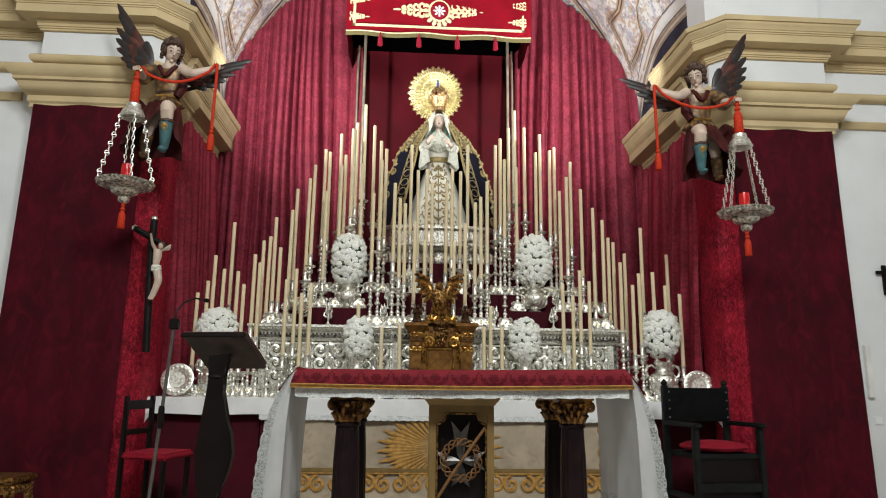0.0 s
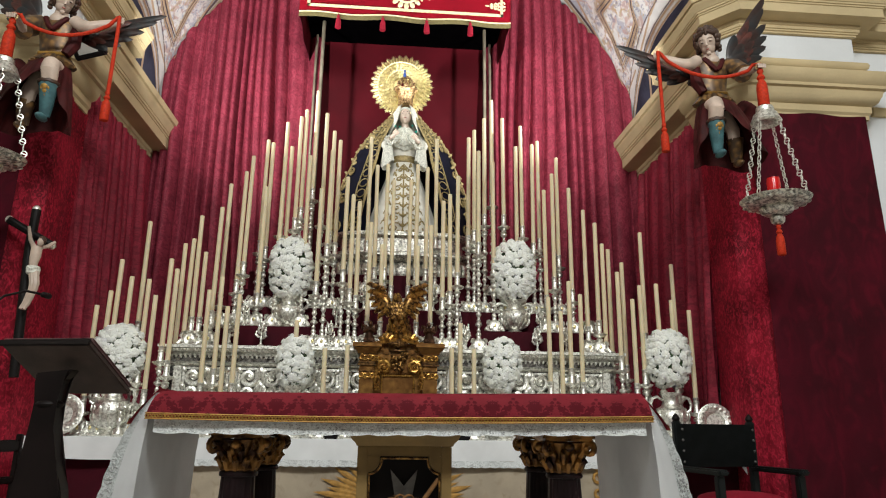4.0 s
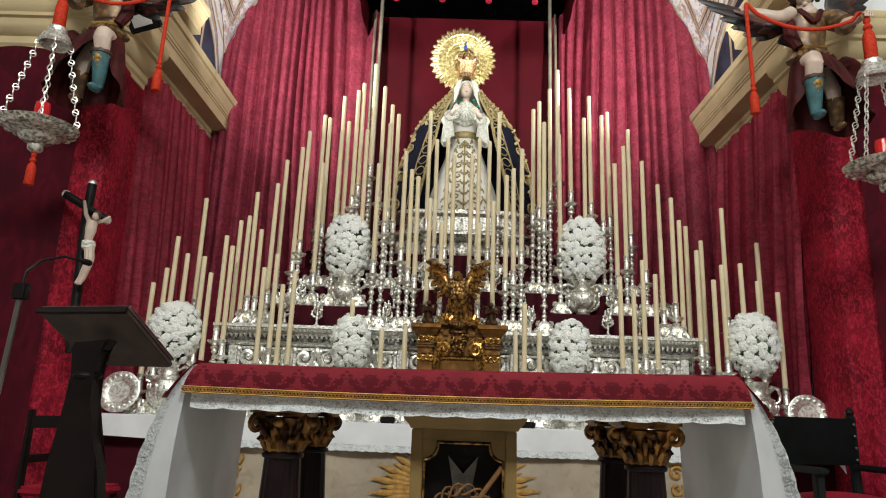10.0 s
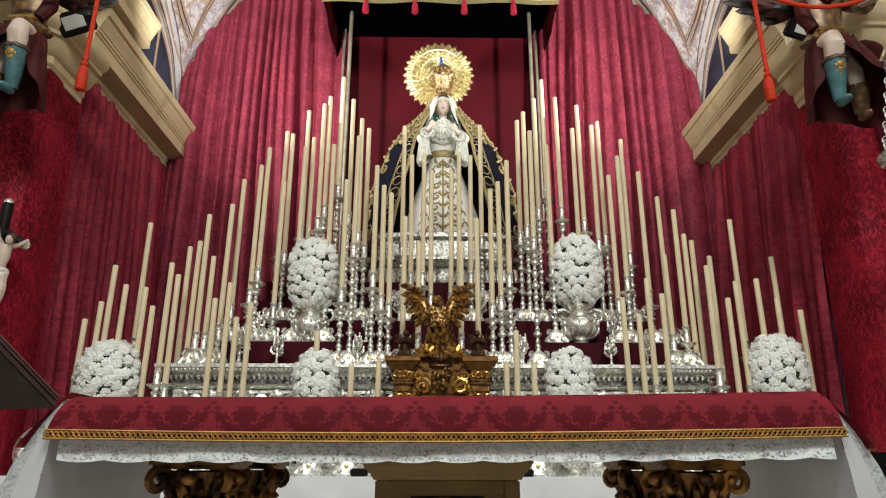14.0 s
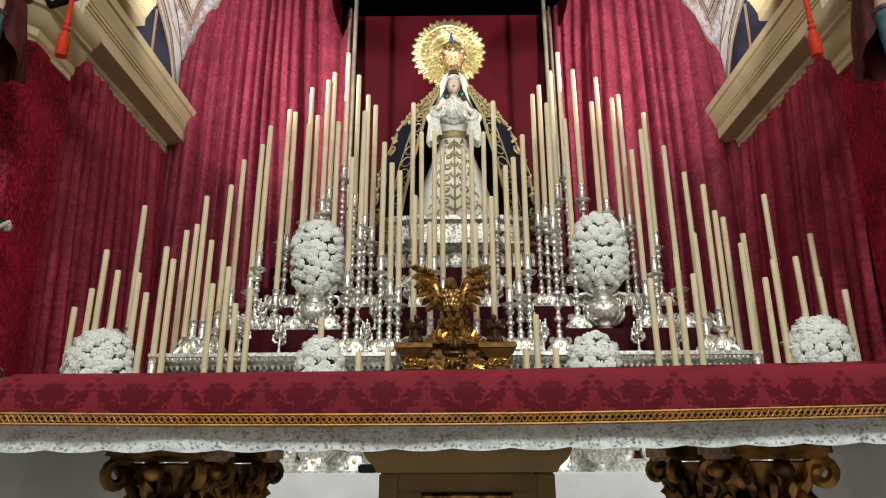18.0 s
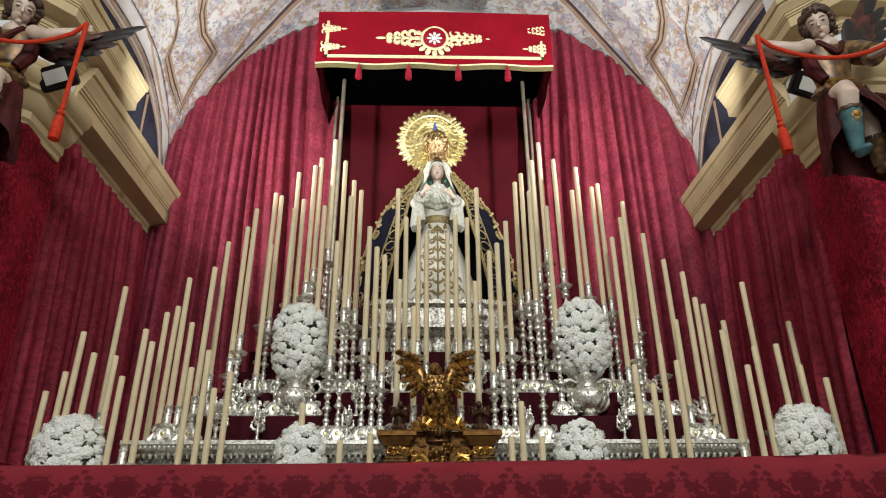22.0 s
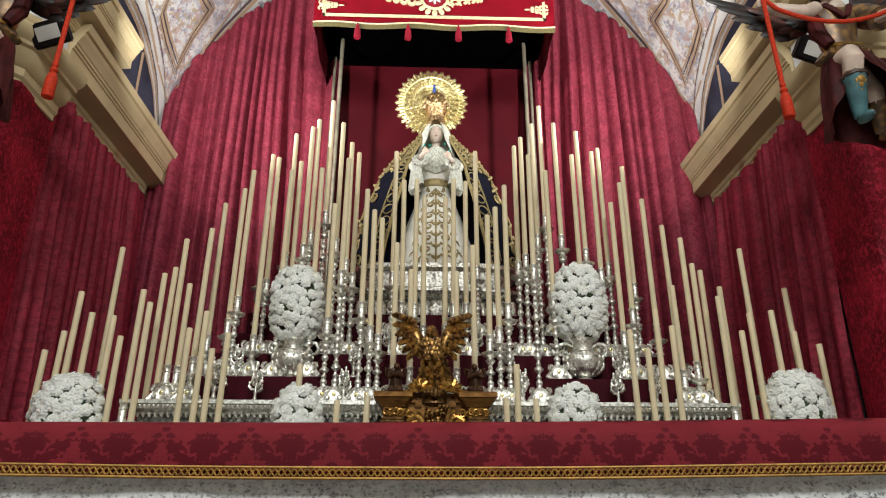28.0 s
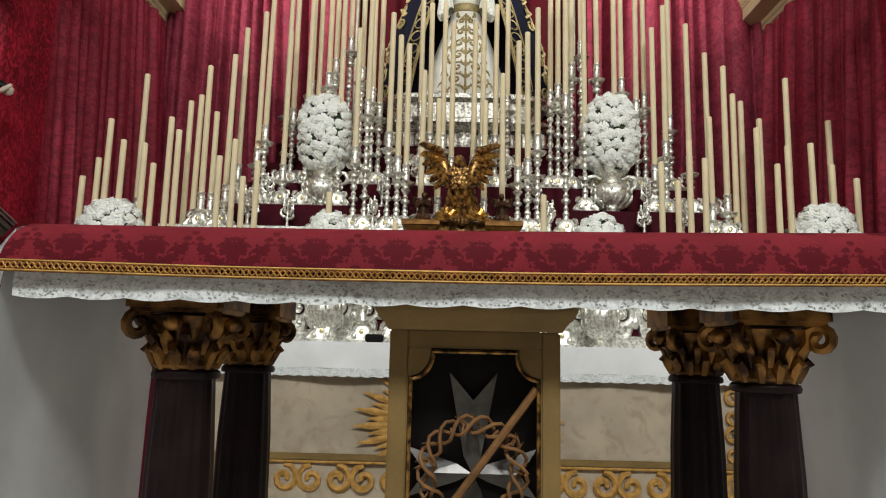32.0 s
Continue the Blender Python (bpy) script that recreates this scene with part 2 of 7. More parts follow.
GILT = material("gilded_wood", (0.33, 0.18, 0.052), 0.32, 0.75, vary=0.3, scale=45, fine=90, bump=0.6, second=(0.055, 0.024, 0.009), spots=(0.40, 0.60), bump_size=0.0025)
BRIGHT_GILT = material("bright_gilding", (0.50, 0.285, 0.07), 0.30, 0.85, vary=0.25, scale=45, fine=90, bump=0.5, second=(0.20, 0.09, 0.022), spots=(0.36, 0.62), bump_size=0.0025)
AMBER_GILT = material("amber_gilding", (0.23, 0.112, 0.028), 0.36, 0.7, vary=0.22, scale=18, fine=70, bump=0.4, second=(0.15, 0.065, 0.017), spots=(0.34, 0.68))
DARK_GILT = material("dark_gilding", (0.17, 0.088, 0.026), 0.36, 0.7, vary=0.3, scale=40, fine=80, bump=0.6, second=(0.06, 0.026, 0.010), spots=(0.36, 0.66))
FRINGE = material("olive_gold_fringe", (0.15, 0.12, 0.045), 0.6, 0.2, vary=0.3, scale=60, fine=300, bump=0.6)
GILT_DARK = material("worn_gilding", (0.30, 0.15, 0.04), 0.40, 0.7, vary=0.4, scale=14, fine=50, bump=0.6, second=(0.035, 0.014, 0.008), spots=(0.38, 0.62))
DARK_WOOD = material("dark_wood", (0.006, 0.003, 0.0028), 0.5, vary=0.4, scale=6, fine=120)
BOARD_WOOD = material("brown_board", (0.075, 0.055, 0.048), 0.6, vary=0.3, scale=6, fine=120)
COLUMN_WOOD = material("black_marbled_column", (0.012, 0.005, 0.006), 0.4, vary=0.4, scale=9, fine=90, coat=0.1)
FRAME_GOLD = material("dull_gold_paint", (0.24, 0.155, 0.055), 0.5, 0.35, vary=0.18, scale=5, fine=110)
BRIGHT_BRONZE = material("figurine_bronze", (0.07, 0.03, 0.013), 0.4, 0.6, vary=0.4, scale=20, fine=60, bump=0.6)
COPPER_GOLD = material("rose_gold", (0.74, 0.52, 0.29), 0.32, 0.95, vary=0.25, scale=60, fine=110, bump=0.8, second=(0.20, 0.10, 0.04), spots=(0.40, 0.6), bump_size=0.006)
NAVE_WALL = material("nave_plaster", (0.60, 0.58, 0.54), 0.85, vary=0.12, scale=1.2, fine=40)
BROWS = material("painted_brows", (0.07, 0.035, 0.025), 0.5, vary=0.1)
LIPS = material("painted_lips", (0.42, 0.12, 0.10), 0.4, vary=0.1)
BLACK = material("black_panel", (0.006, 0.004, 0.004), 0.5, vary=0.2)
LEATHER = material("black_leather", (0.008, 0.010, 0.010), 0.5, vary=0.3, scale=9, fine=160)
CUSHION = material("red_cushion", (0.27, 0.010, 0.026), 0.75, vary=0.15, scale=6, fine=200, sheen=0.3)
WAX = material("beeswax", (0.74, 0.63, 0.42), 0.62, vary=0.06, scale=5, fine=60, bump=0.08)
WAX.node_tree.nodes["Principled BSDF"].inputs["Subsurface Weight"].default_value = 0.15
WAX.node_tree.nodes["Principled BSDF"].inputs["Subsurface Radius"].default_value = (0.02, 0.012, 0.006)
PETAL = material("white_petals", (0.95, 0.965, 0.91), 0.6, vary=0.03, scale=60, fine=210, bump=0.35, bump_size=0.003)
PETAL.node_tree.nodes["Principled BSDF"].inputs["Subsurface Weight"].default_value = 0.15
PETAL.node_tree.nodes["Principled BSDF"].inputs["Subsurface Radius"].default_value = (0.006, 0.006, 0.005)
LEAF = material("green_leaf", (0.035, 0.065, 0.022), 0.5, vary=0.3, scale=20)
CORD = material("orange_red_cord", (0.50, 0.035, 0.012), 0.6, vary=0.2, scale=60, fine=260, bump=0.5)
SKIN = material("painted_flesh", (0.55, 0.43, 0.35), 0.45, vary=0.12, scale=12, fine=80)
PALE_SKIN = material("ivory_flesh", (0.76, 0.60, 0.50), 0.4, vary=0.05, scale=12, fine=80)
HAIR = material("dark_painted_hair", (0.06, 0.03, 0.018), 0.5, vary=0.3, scale=30)
ROBE = material("dark_red_painted_robe", (0.055, 0.009, 0.009), 0.64, vary=0.4, scale=10, fine=70)
TUNIC = pattern(material("gilt_painted_tunic", (0.24, 0.13, 0.045), 0.4, 0.3, vary=0.4, scale=14, fine=70), "cells", 22, (0.05, 0.035, 0.03), 0.8, (0.25, 0.5))
TEAL = material("teal_painted_boot", (0.055, 0.14, 0.155), 0.45, vary=0.25, scale=20)
WING = material("dark_painted_feather", (0.010, 0.011, 0.012), 0.42, vary=0.5, scale=12, second=(0.030, 0.012, 0.009), spots=(0.35, 0.6))
WING_RED = material("red_painted_feather", (0.075, 0.018, 0.012), 0.45, vary=0.4, scale=14, second=(0.03, 0.012, 0.010), spots=(0.35, 0.6))
NAVY = material("navy_velvet", (0.0045, 0.005, 0.013), 0.8, vary=0.3, scale=8)
MANTLE_GOLD = pattern(material("gold_worked_mantle", (0.23, 0.19, 0.10), 0.5, 0.3, vary=0.25, scale=30, fine=260, bump=0.8), "damask", 34, (0.02, 0.018, 0.024), 0.9,
                      (0.49, 0.54), (1, 0, 1), (0.09, 0.11))
BROCADE = material("ivory_brocade", (0.82, 0.79, 0.70), 0.55, vary=0.06, scale=10, fine=260, bump=0.3)
TULLE = material("cream_lace", (0.72, 0.72, 0.64), 0.75, vary=0.18, scale=50, fine=150, bump=0.7)
EMERALD = material("green_glass_stone", (0.02, 0.38, 0.30), 0.15, vary=0.1)
RED_GLASS = material("red_glass", (0.55, 0.01, 0.01), 0.15, vary=0.1)
GREY_METAL = material("grey_metal", (0.20, 0.19, 0.18), 0.35, 0.8, vary=0.15)
STEEL = material("dull_steel", (0.16, 0.155, 0.15), 0.4, 0.8, vary=0.3, scale=15)
THORN = material("thorn_wood", (0.20, 0.10, 0.04), 0.6, vary=0.3, scale=25)
BLUE_PAINT = material("dark_blue_lunette", (0.05, 0.055, 0.085), 0.7, vary=0.4, scale=3, fine=30)
STONE_FLOOR = material("stone_floor", (0.52, 0.48, 0.43), 0.45, vary=0.15, scale=2, fine=50)
FRESCO = material("painted_vault", (0.82, 0.81, 0.80), 0.85, vary=0.12, scale=2.2, fine=26, bump=0.15)
for hue, size, cut in (((0.40, 0.42, 0.52), 3.2, (0.49, 0.58)), ((0.56, 0.36, 0.31), 5.0, (0.53, 0.60)), ((0.52, 0.38, 0.19), 7.5, (0.55, 0.61)), ((0.26, 0.26, 0.36), 11.0, (0.57, 0.62)), ((0.90, 0.88, 0.84), 14.0, (0.56, 0.62))):
    pattern(FRESCO, "noise", size, hue, 0.7, cut)
BAND_PINK = material("painted_band", (0.55, 0.40, 0.27), 0.8, vary=0.12, scale=6)
BAND_PALE = material("pale_painted_band", (0.78, 0.77, 0.75), 0.8, vary=0.08, scale=4)
BAND_DARK = material("dark_painted_line", (0.14, 0.10, 0.10), 0.8, vary=0.15, scale=6)
SHADED_LINING.node_tree.nodes["Principled BSDF"].inputs["Specular IOR Level"].default_value = 0.0
for dark in (DARK_WOOD, COLUMN_WOOD, BLACK, LEATHER, WAX):
    dark.node_tree.nodes["Principled BSDF"].inputs["Specular IOR Level"].default_value = 0.2

# ---- mesh helpers ----


def thing(name, label, category, at=(0, 0, 0), group="", kind=""):
    ob = new(name)
    ob.location = at
    ob.empty_display_size = 0.05
    return tagged(ob, label, category, group, kind)


def part(name, bm, mat, parent=None, label="", smooth=True):
    """Links a bmesh as one mesh object under a thing or a part. Its numbers are in the thing's own space."""
    bmesh.ops.recalc_face_normals(bm, faces=bm.faces)
    me = bpy.data.meshes.new(name)
    bm.to_mesh(me)
    bm.free()
    for m in mat if isinstance(mat, (list, tuple)) else (mat,):
        me.materials.append(m)
    if smooth:
        me.shade_smooth()
        me.set_sharp_from_angle(angle=radians(40))
    ob = new(name, me)
    ob.parent = parent
    if label:
        ob["label"] = label
    return ob


def paint(bm, start, index):
    """Gives the faces made since start the material of that index."""
    bm.faces.ensure_lookup_table()
    for f in bm.faces[start:]:
        f.material_index = index


def add_lathe(bm, profile, seg=14, m=None, flat=1.0):
    m = m or Matrix()
    rings = []
    for r, z in profile:
        rings.append([bm.verts.new(m @ Vector((r * math.cos(k * math.tau / seg), flat * r * math.sin(k * math.tau / seg), z))) for k in range(seg)])
    for a, b in zip(rings, rings[1:]):
        for k in range(seg):
            bm.faces.new((a[k], a[(k + 1) % seg], b[(k + 1) % seg], b[k]))
    for ring, flip in ((rings[0], True), (rings[-1], False)):
        bm.faces.new(ring[::-1] if flip else ring)
    return bm


def lathe(profile, seg=14, m=None):
    return add_lathe(bmesh.new(), profile, seg, m)


def add_box(bm, x0, x1, y0, y1, z0, z1, m=None):
    m = m or Matrix()
    v = [bm.verts.new(m @ Vector((x, y, z))) for x in (x0, x1) for y in (y0, y1) for z in (z0, z1)]
    for f in ((0, 1, 3, 2), (4, 6, 7, 5), (0, 4, 5, 1), (2, 3, 7, 6), (0, 2, 6, 4), (1, 5, 7, 3)):
        bm.faces.new([v[i] for i in f])
    return bm


def box(x0, x1, y0, y1, z0, z1, bevel=0.0, m=None):
    bm = add_box(bmesh.new(), x0, x1, y0, y1, z0, z1, m)
    if bevel:
        bmesh.ops.bevel(bm, geom=bm.edges[:], offset=bevel, segments=2, affect="EDGES")
    return bm


def add_tube(bm, points, radius, seg=6, taper=None):
    pts = [Vector(p) for p in points]
    rings, side = [], None
    for i, p in enumerate(pts):
        d = (pts[min(i + 1, len(pts) - 1)] - pts[max(i - 1, 0)]).normalized()
        if side is None:
            side = d.orthogonal().normalized()
        side = (side - d * side.dot(d)).normalized()
        up = d.cross(side)
        r = radius * (taper[i] if taper else 1)
        rings.append([bm.verts.new(p + r * (math.cos(k * math.tau / seg) * side + math.sin(k * math.tau / seg) * up)) for k in range(seg)])
    for a, b in zip(rings, rings[1:]):
        for k in range(seg):
            bm.faces.new((a[k], a[(k + 1) % seg], b[(k + 1) % seg], b[k]))
    bm.faces.new(rings[0][::-1])
    bm.faces.new(rings[-1])
    return bm


def tube(points, radius, seg=6, taper=None):
    return add_tube(bmesh.new(), points, radius, seg, taper)


def add_ball(bm, c, r, u=10, v=7, turn=None):
    """An ellipsoid at c with the half sizes r."""
    r = (r, r, r) if isinstance(r, (int, float)) else r
    m = Matrix.Translation(c) @ (turn or Matrix()) @ Matrix.Diagonal((*r, 1))
    bmesh.ops.create_uvsphere(bm, u_segments=u, v_segments=v, radius=1, matrix=m)
    return bm


def add_sheet(bm, nu, nv, f):
    """A cloth: f(u, v) gives places for u and v from 0 to 1."""
    g = [[bm.verts.new(f(i / nu, j / nv)) for j in range(nv + 1)] for i in range(nu + 1)]
    for i in range(nu):
        for j in range(nv):
            bm.faces.new((g[i][j], g[i + 1][j], g[i + 1][j + 1], g[i][j + 1]))
    return bm


def sheet(nu, nv, f, thick=0.0):
    bm = add_sheet(bmesh.new(), nu, nv, f)
    if thick:
        bmesh.ops.solidify(bm, geom=bm.faces[:], thickness=thick)
    return bm


def sweep(profile, path, closed_ends=True):
    """A moulding along a line on the plan. The profile's offsets go to the right of the way."""
    bm = bmesh.new()
    pts = [Vector((*p, 0)) for p in path]
    rings = []
    for i, p in enumerate(pts):
        ways = [(pts[k + 1] - pts[k]).normalized() for k in (i - 1, i) if 0 <= k < len(pts) - 1]
        normals = [Vector((w.y, -w.x, 0)) for w in ways]
        n = sum(normals, Vector()) / len(normals)
        n = n / n.length_squared
        rings.append([bm.verts.new(p + n * o + Vector((0, 0, z))) for o, z in profile])
    k = len(profile)
    for a, b in zip(rings, rings[1:]):
        for j in range(k):
            bm.faces.new((a[j], a[(j + 1) % k], b[(j + 1) % k], b[j]))
    bm.faces.new(rings[0])
    bm.faces.new(rings[-1][::-1])
    return bm


def spiral(c, r, turns, a0, n=16, hand=1):
    """A scroll in the upright plane that faces the nave."""
    out = []
    for k in range(n + 1):
        s = k / n
        a = a0 + hand * s * turns * math.tau
        q = r * (1 - 0.82 * s)
        out.append((c[0] + q * math.cos(a), c[1], c[2] + q * math.sin(a)))
    return out


FLOOR = -0.20

# ---- large structure ----


def structure(name, bm, mat, label, category, smooth=False):
    return tagged(part(name, bm, mat, None, "", smooth), label, category, "", "structure")


structure("floor", box(-7, 7, -1.0, 5.3, FLOOR - 0.9, FLOOR), STONE_FLOOR, "worn stone floor of the raised sanctuary", "floor")
structure("floor_nave", box(-7, 7, -9, -1.0, FLOOR - 0.9, FLOOR - 0.5), STONE_FLOOR, "worn stone floor of the nave", "floor")
structure("wall_back", box(-3.4, 3.4, 5.16, 5.36, FLOOR, 9), WHITE_WALL, "plain plaster wall behind the curtains", "wall")
structure("ceiling", box(-7.2, 7.2, -9.2, 5.36, 9.0, 9.2), NAVE_WALL, "plain ceiling of the nave", "ceiling")
structure("wall_nave_back", box(-7.2, 7.2, -9.2, -9, FLOOR - 0.9, 9), NAVE_WALL, "plain plaster wall behind the nave", "wall")
for s, side in ((-1, "left"), (1, "right")):
    a, b = sorted((s * 3.2, s * 3.4))
    structure("wall_chancel_" + side, box(a, b, 2.76, 5.16, FLOOR, 9), WHITE_WALL, "white plaster side wall of the sanctuary", "wall")
    a, b = sorted((s * 4.2, s * 7.0))
    structure("wall_front_" + side, box(a, b, 2.36, 2.76, FLOOR, 9), WHITE_WALL, "white plaster wall beside the sanctuary arch", "wall")
    a, b = sorted((s * 7.0, s * 7.2))
    structure("wall_nave_" + side, box(a, b, -9.2, 2.76, FLOOR - 0.9, 9), NAVE_WALL, "plain plaster side wall of the nave", "wall")
    bm = bmesh.new()
    plan = [(s * 4.2, 2.14), (s * 3.10, 2.14), (s * 2.96, 2.30), (s * 2.96, 2.76), (s * 4.2, 2.76)]
    lo, hi = ([bm.verts.new((x, y, z)) for x, y in plan] for z in (FLOOR, 9))
    bm.faces.new(lo), bm.faces.new(hi[::-1])
    for k in range(5):
        bm.faces.new((lo[k], lo[(k + 1) % 5], hi[(k + 1) % 5], hi[k]))
    structure("pier_" + side, bm, WHITE_WALL, "white plaster pier of the sanctuary arch", "pier")

LOWER = [(o, z + 0.08) for o, z in [(0, 3.56), (0.03, 3.56), (0.03, 3.60), (0.05, 3.62), (0.05, 3.68), (0.09, 3.70), (0.12, 3.76), (0.13, 3.80), (0.16, 3.81), (0.16, 3.84),
         (0.20, 3.87), (0.22, 3.92), (0.22, 3.95), (0.0, 3.97)]]
ASTRAGAL = [(o, z + 0.04) for o, z in [(0, 4.08), (0.04, 4.08), (0.07, 4.10), (0.08, 4.13), (0.07, 4.16), (0.04, 4.18), (0, 4.18)]]
UPPER = [(0, 4.05), (0.04, 4.05), (0.04, 4.075), (0.055, 4.08), (0.055, 4.10), (0.07, 4.105), (0.075, 4.14), (0.065, 4.15), (0.08, 4.16), (0.085, 4.20), (0.27, 4.21), (0.27, 4.33), (0.282, 4.335), (0.282, 4.355), (0.296, 4.36),
         (0.296, 4.385), (0.305, 4.39), (0.315, 4.42), (0.335, 4.455), (0.345, 4.47), (0.345, 4.495), (0.37, 4.50), (0.38, 4.57), (0.0, 4.60)]
UPPER_FRONT = [(0.74 * o, 4.49 + 0.72 * (z - 4.05)) for o, z in UPPER]


def mirrored(path, s):
    return [(-s * x, y) for x, y in path][:: 1 if s < 0 else -1]


for s, side in ((-1, "left"), (1, "right")):
    pier = [(-4.2, 2.36), (-4.2, 2.14), (-3.10, 2.14), (-2.96, 2.30), (-2.96, 2.76)]
    structure("lower_cornice_" + side, sweep(LOWER, mirrored(pier, s)), OCHRE, "ochre plaster capital moulding of the pier", "cornice", True)
    structure("band_" + side, sweep(ASTRAGAL, mirrored([(-7, 2.36), (-4.2, 2.36)] + pier[1:-1] + [(-2.96, 2.7)], s)), OCHRE, "thin ochre plaster band", "moulding", True)
    structure("upper_cornice_" + side, sweep(UPPER_FRONT, mirrored([(-7, 2.36), (-4.2, 2.36)] + pier[1:-1] + [(-2.96, 3.40)], s)), OCHRE,
              "ochre plaster cornice that breaks round the pier", "cornice", True)
    structure("inner_cornice_" + side, sweep(UPPER, mirrored([(-3.2, 2.77), (-3.2, 5.08)], s)), OCHRE, "ochre plaster cornice along the sanctuary wall", "cornice", True)
    structure("thin_band_" + side, sweep([(0, 3.80), (0.03, 3.80), (0.05, 3.83), (0.05, 3.88), (0, 3.90)], mirrored([(-7, 2.36), (-4.45, 2.36)], s)), OCHRE,
              "thin ochre plaster moulding on the white wall", "moulding", True)

for s, side in ((-1, "left"), (1, "right")):
    a, b = sorted((s * 2.955, s * 3.2))
    structure("cornice_block_" + side, box(a, b, 2.765, 3.395, 4.49, 4.87), OCHRE, "plain ochre plaster block behind the cornice", "cornice")

VA, VB, VZ = 3.22, 3.05, 4.56


def on_vault(phi, y, lift=0.0):
    """A place on the vault: phi is 0 at the spring of the left side and pi at the right."""
    return Vector((-(VA - lift) * math.cos(phi), y, VZ + (VB - lift) * math.sin(phi)))


structure("vault", sheet(64, 12, lambda u, v: on_vault(math.pi * u, 2.36 + 2.80 * v)), FRESCO, "painted vault with faded scrolls in grey and rose", "vault", True)
structure("wall_arch", box(-2.95, 2.95, 2.34, 2.54, VZ + VB - 0.1, 9), WHITE_WALL, "plain white wall over the sanctuary arch", "wall")


def vault_line(path, width, mat, name, label, lift=0.012):
    """A painted band, a little proud, along points (phi, y) of the vault."""
    bm = bmesh.new()
    edge = []
    for i, (p, y) in enumerate(path):
        q, r = path[max(i - 1, 0)], path[min(i + 1, len(path) - 1)]
        dp, dy = (r[0] - q[0]) * 3.1, r[1] - q[1]
        n = math.hypot(dp, dy) or 1
        ox, oy = -dy / n * width / 2 / 3.1, dp / n * width / 2
        edge.append((bm.verts.new(on_vault(p + ox, y + oy, lift)), bm.verts.new(on_vault(p - ox, y - oy, lift))))
    for (a, b), (c, d) in zip(edge, edge[1:]):
        bm.faces.new((a, b, d, c))
    return structure(name, bm, mat, label, "painted band", True)


FRAME = [(0.691, 3.70), (0.625, 4.0), (0.602, 4.25), (0.615, 4.58), (0.506, 4.69), (0.392, 4.80), (0.412, 4.42), (0.439, 4.11), (0.500, 4.0), (0.540, 3.85), (0.566, 3.60)]
LUNETTE = [(0.31, 2.45), (0.33, 2.7), (0.345, 3.07), (0.352, 3.56), (0.335, 4.03), (0.272, 4.58), (0.20, 4.90), (0.135, 5.12)]
SPANDREL = [(0.42, 3.5), (0.40, 3.79), (0.313, 4.52), (0.262, 5.02), (0.438, 5.05), (0.63, 4.93), (0.811, 4.63), (1.0, 4.3)]
RIBS = [(0.50, 5.13), (0.70, 5.02), (0.845, 4.86), (1.0, 4.60), (1.2, 4.3)]
BACK_EDGE = [(0.10 + 0.13 * k, 5.13) for k in range(12)]


def smooth_path(path, n=5):
    """More points between those given, along a gentle curve."""
    out = []
    for i in range(len(path) - 1):
        p0, p1, p2, p3 = path[max(i - 1, 0)], path[i], path[i + 1], path[min(i + 2, len(path) - 1)]
        for k in range(n):
            t = k / n
            out.append(tuple(0.5 * (2 * b + (c - a) * t + (2 * a - 5 * b + 4 * c - d) * t * t + (3 * b - a - 3 * c + d) * t ** 3) for a, b, c, d in zip(p0, p1, p2, p3)))
    return out + [path[-1]]


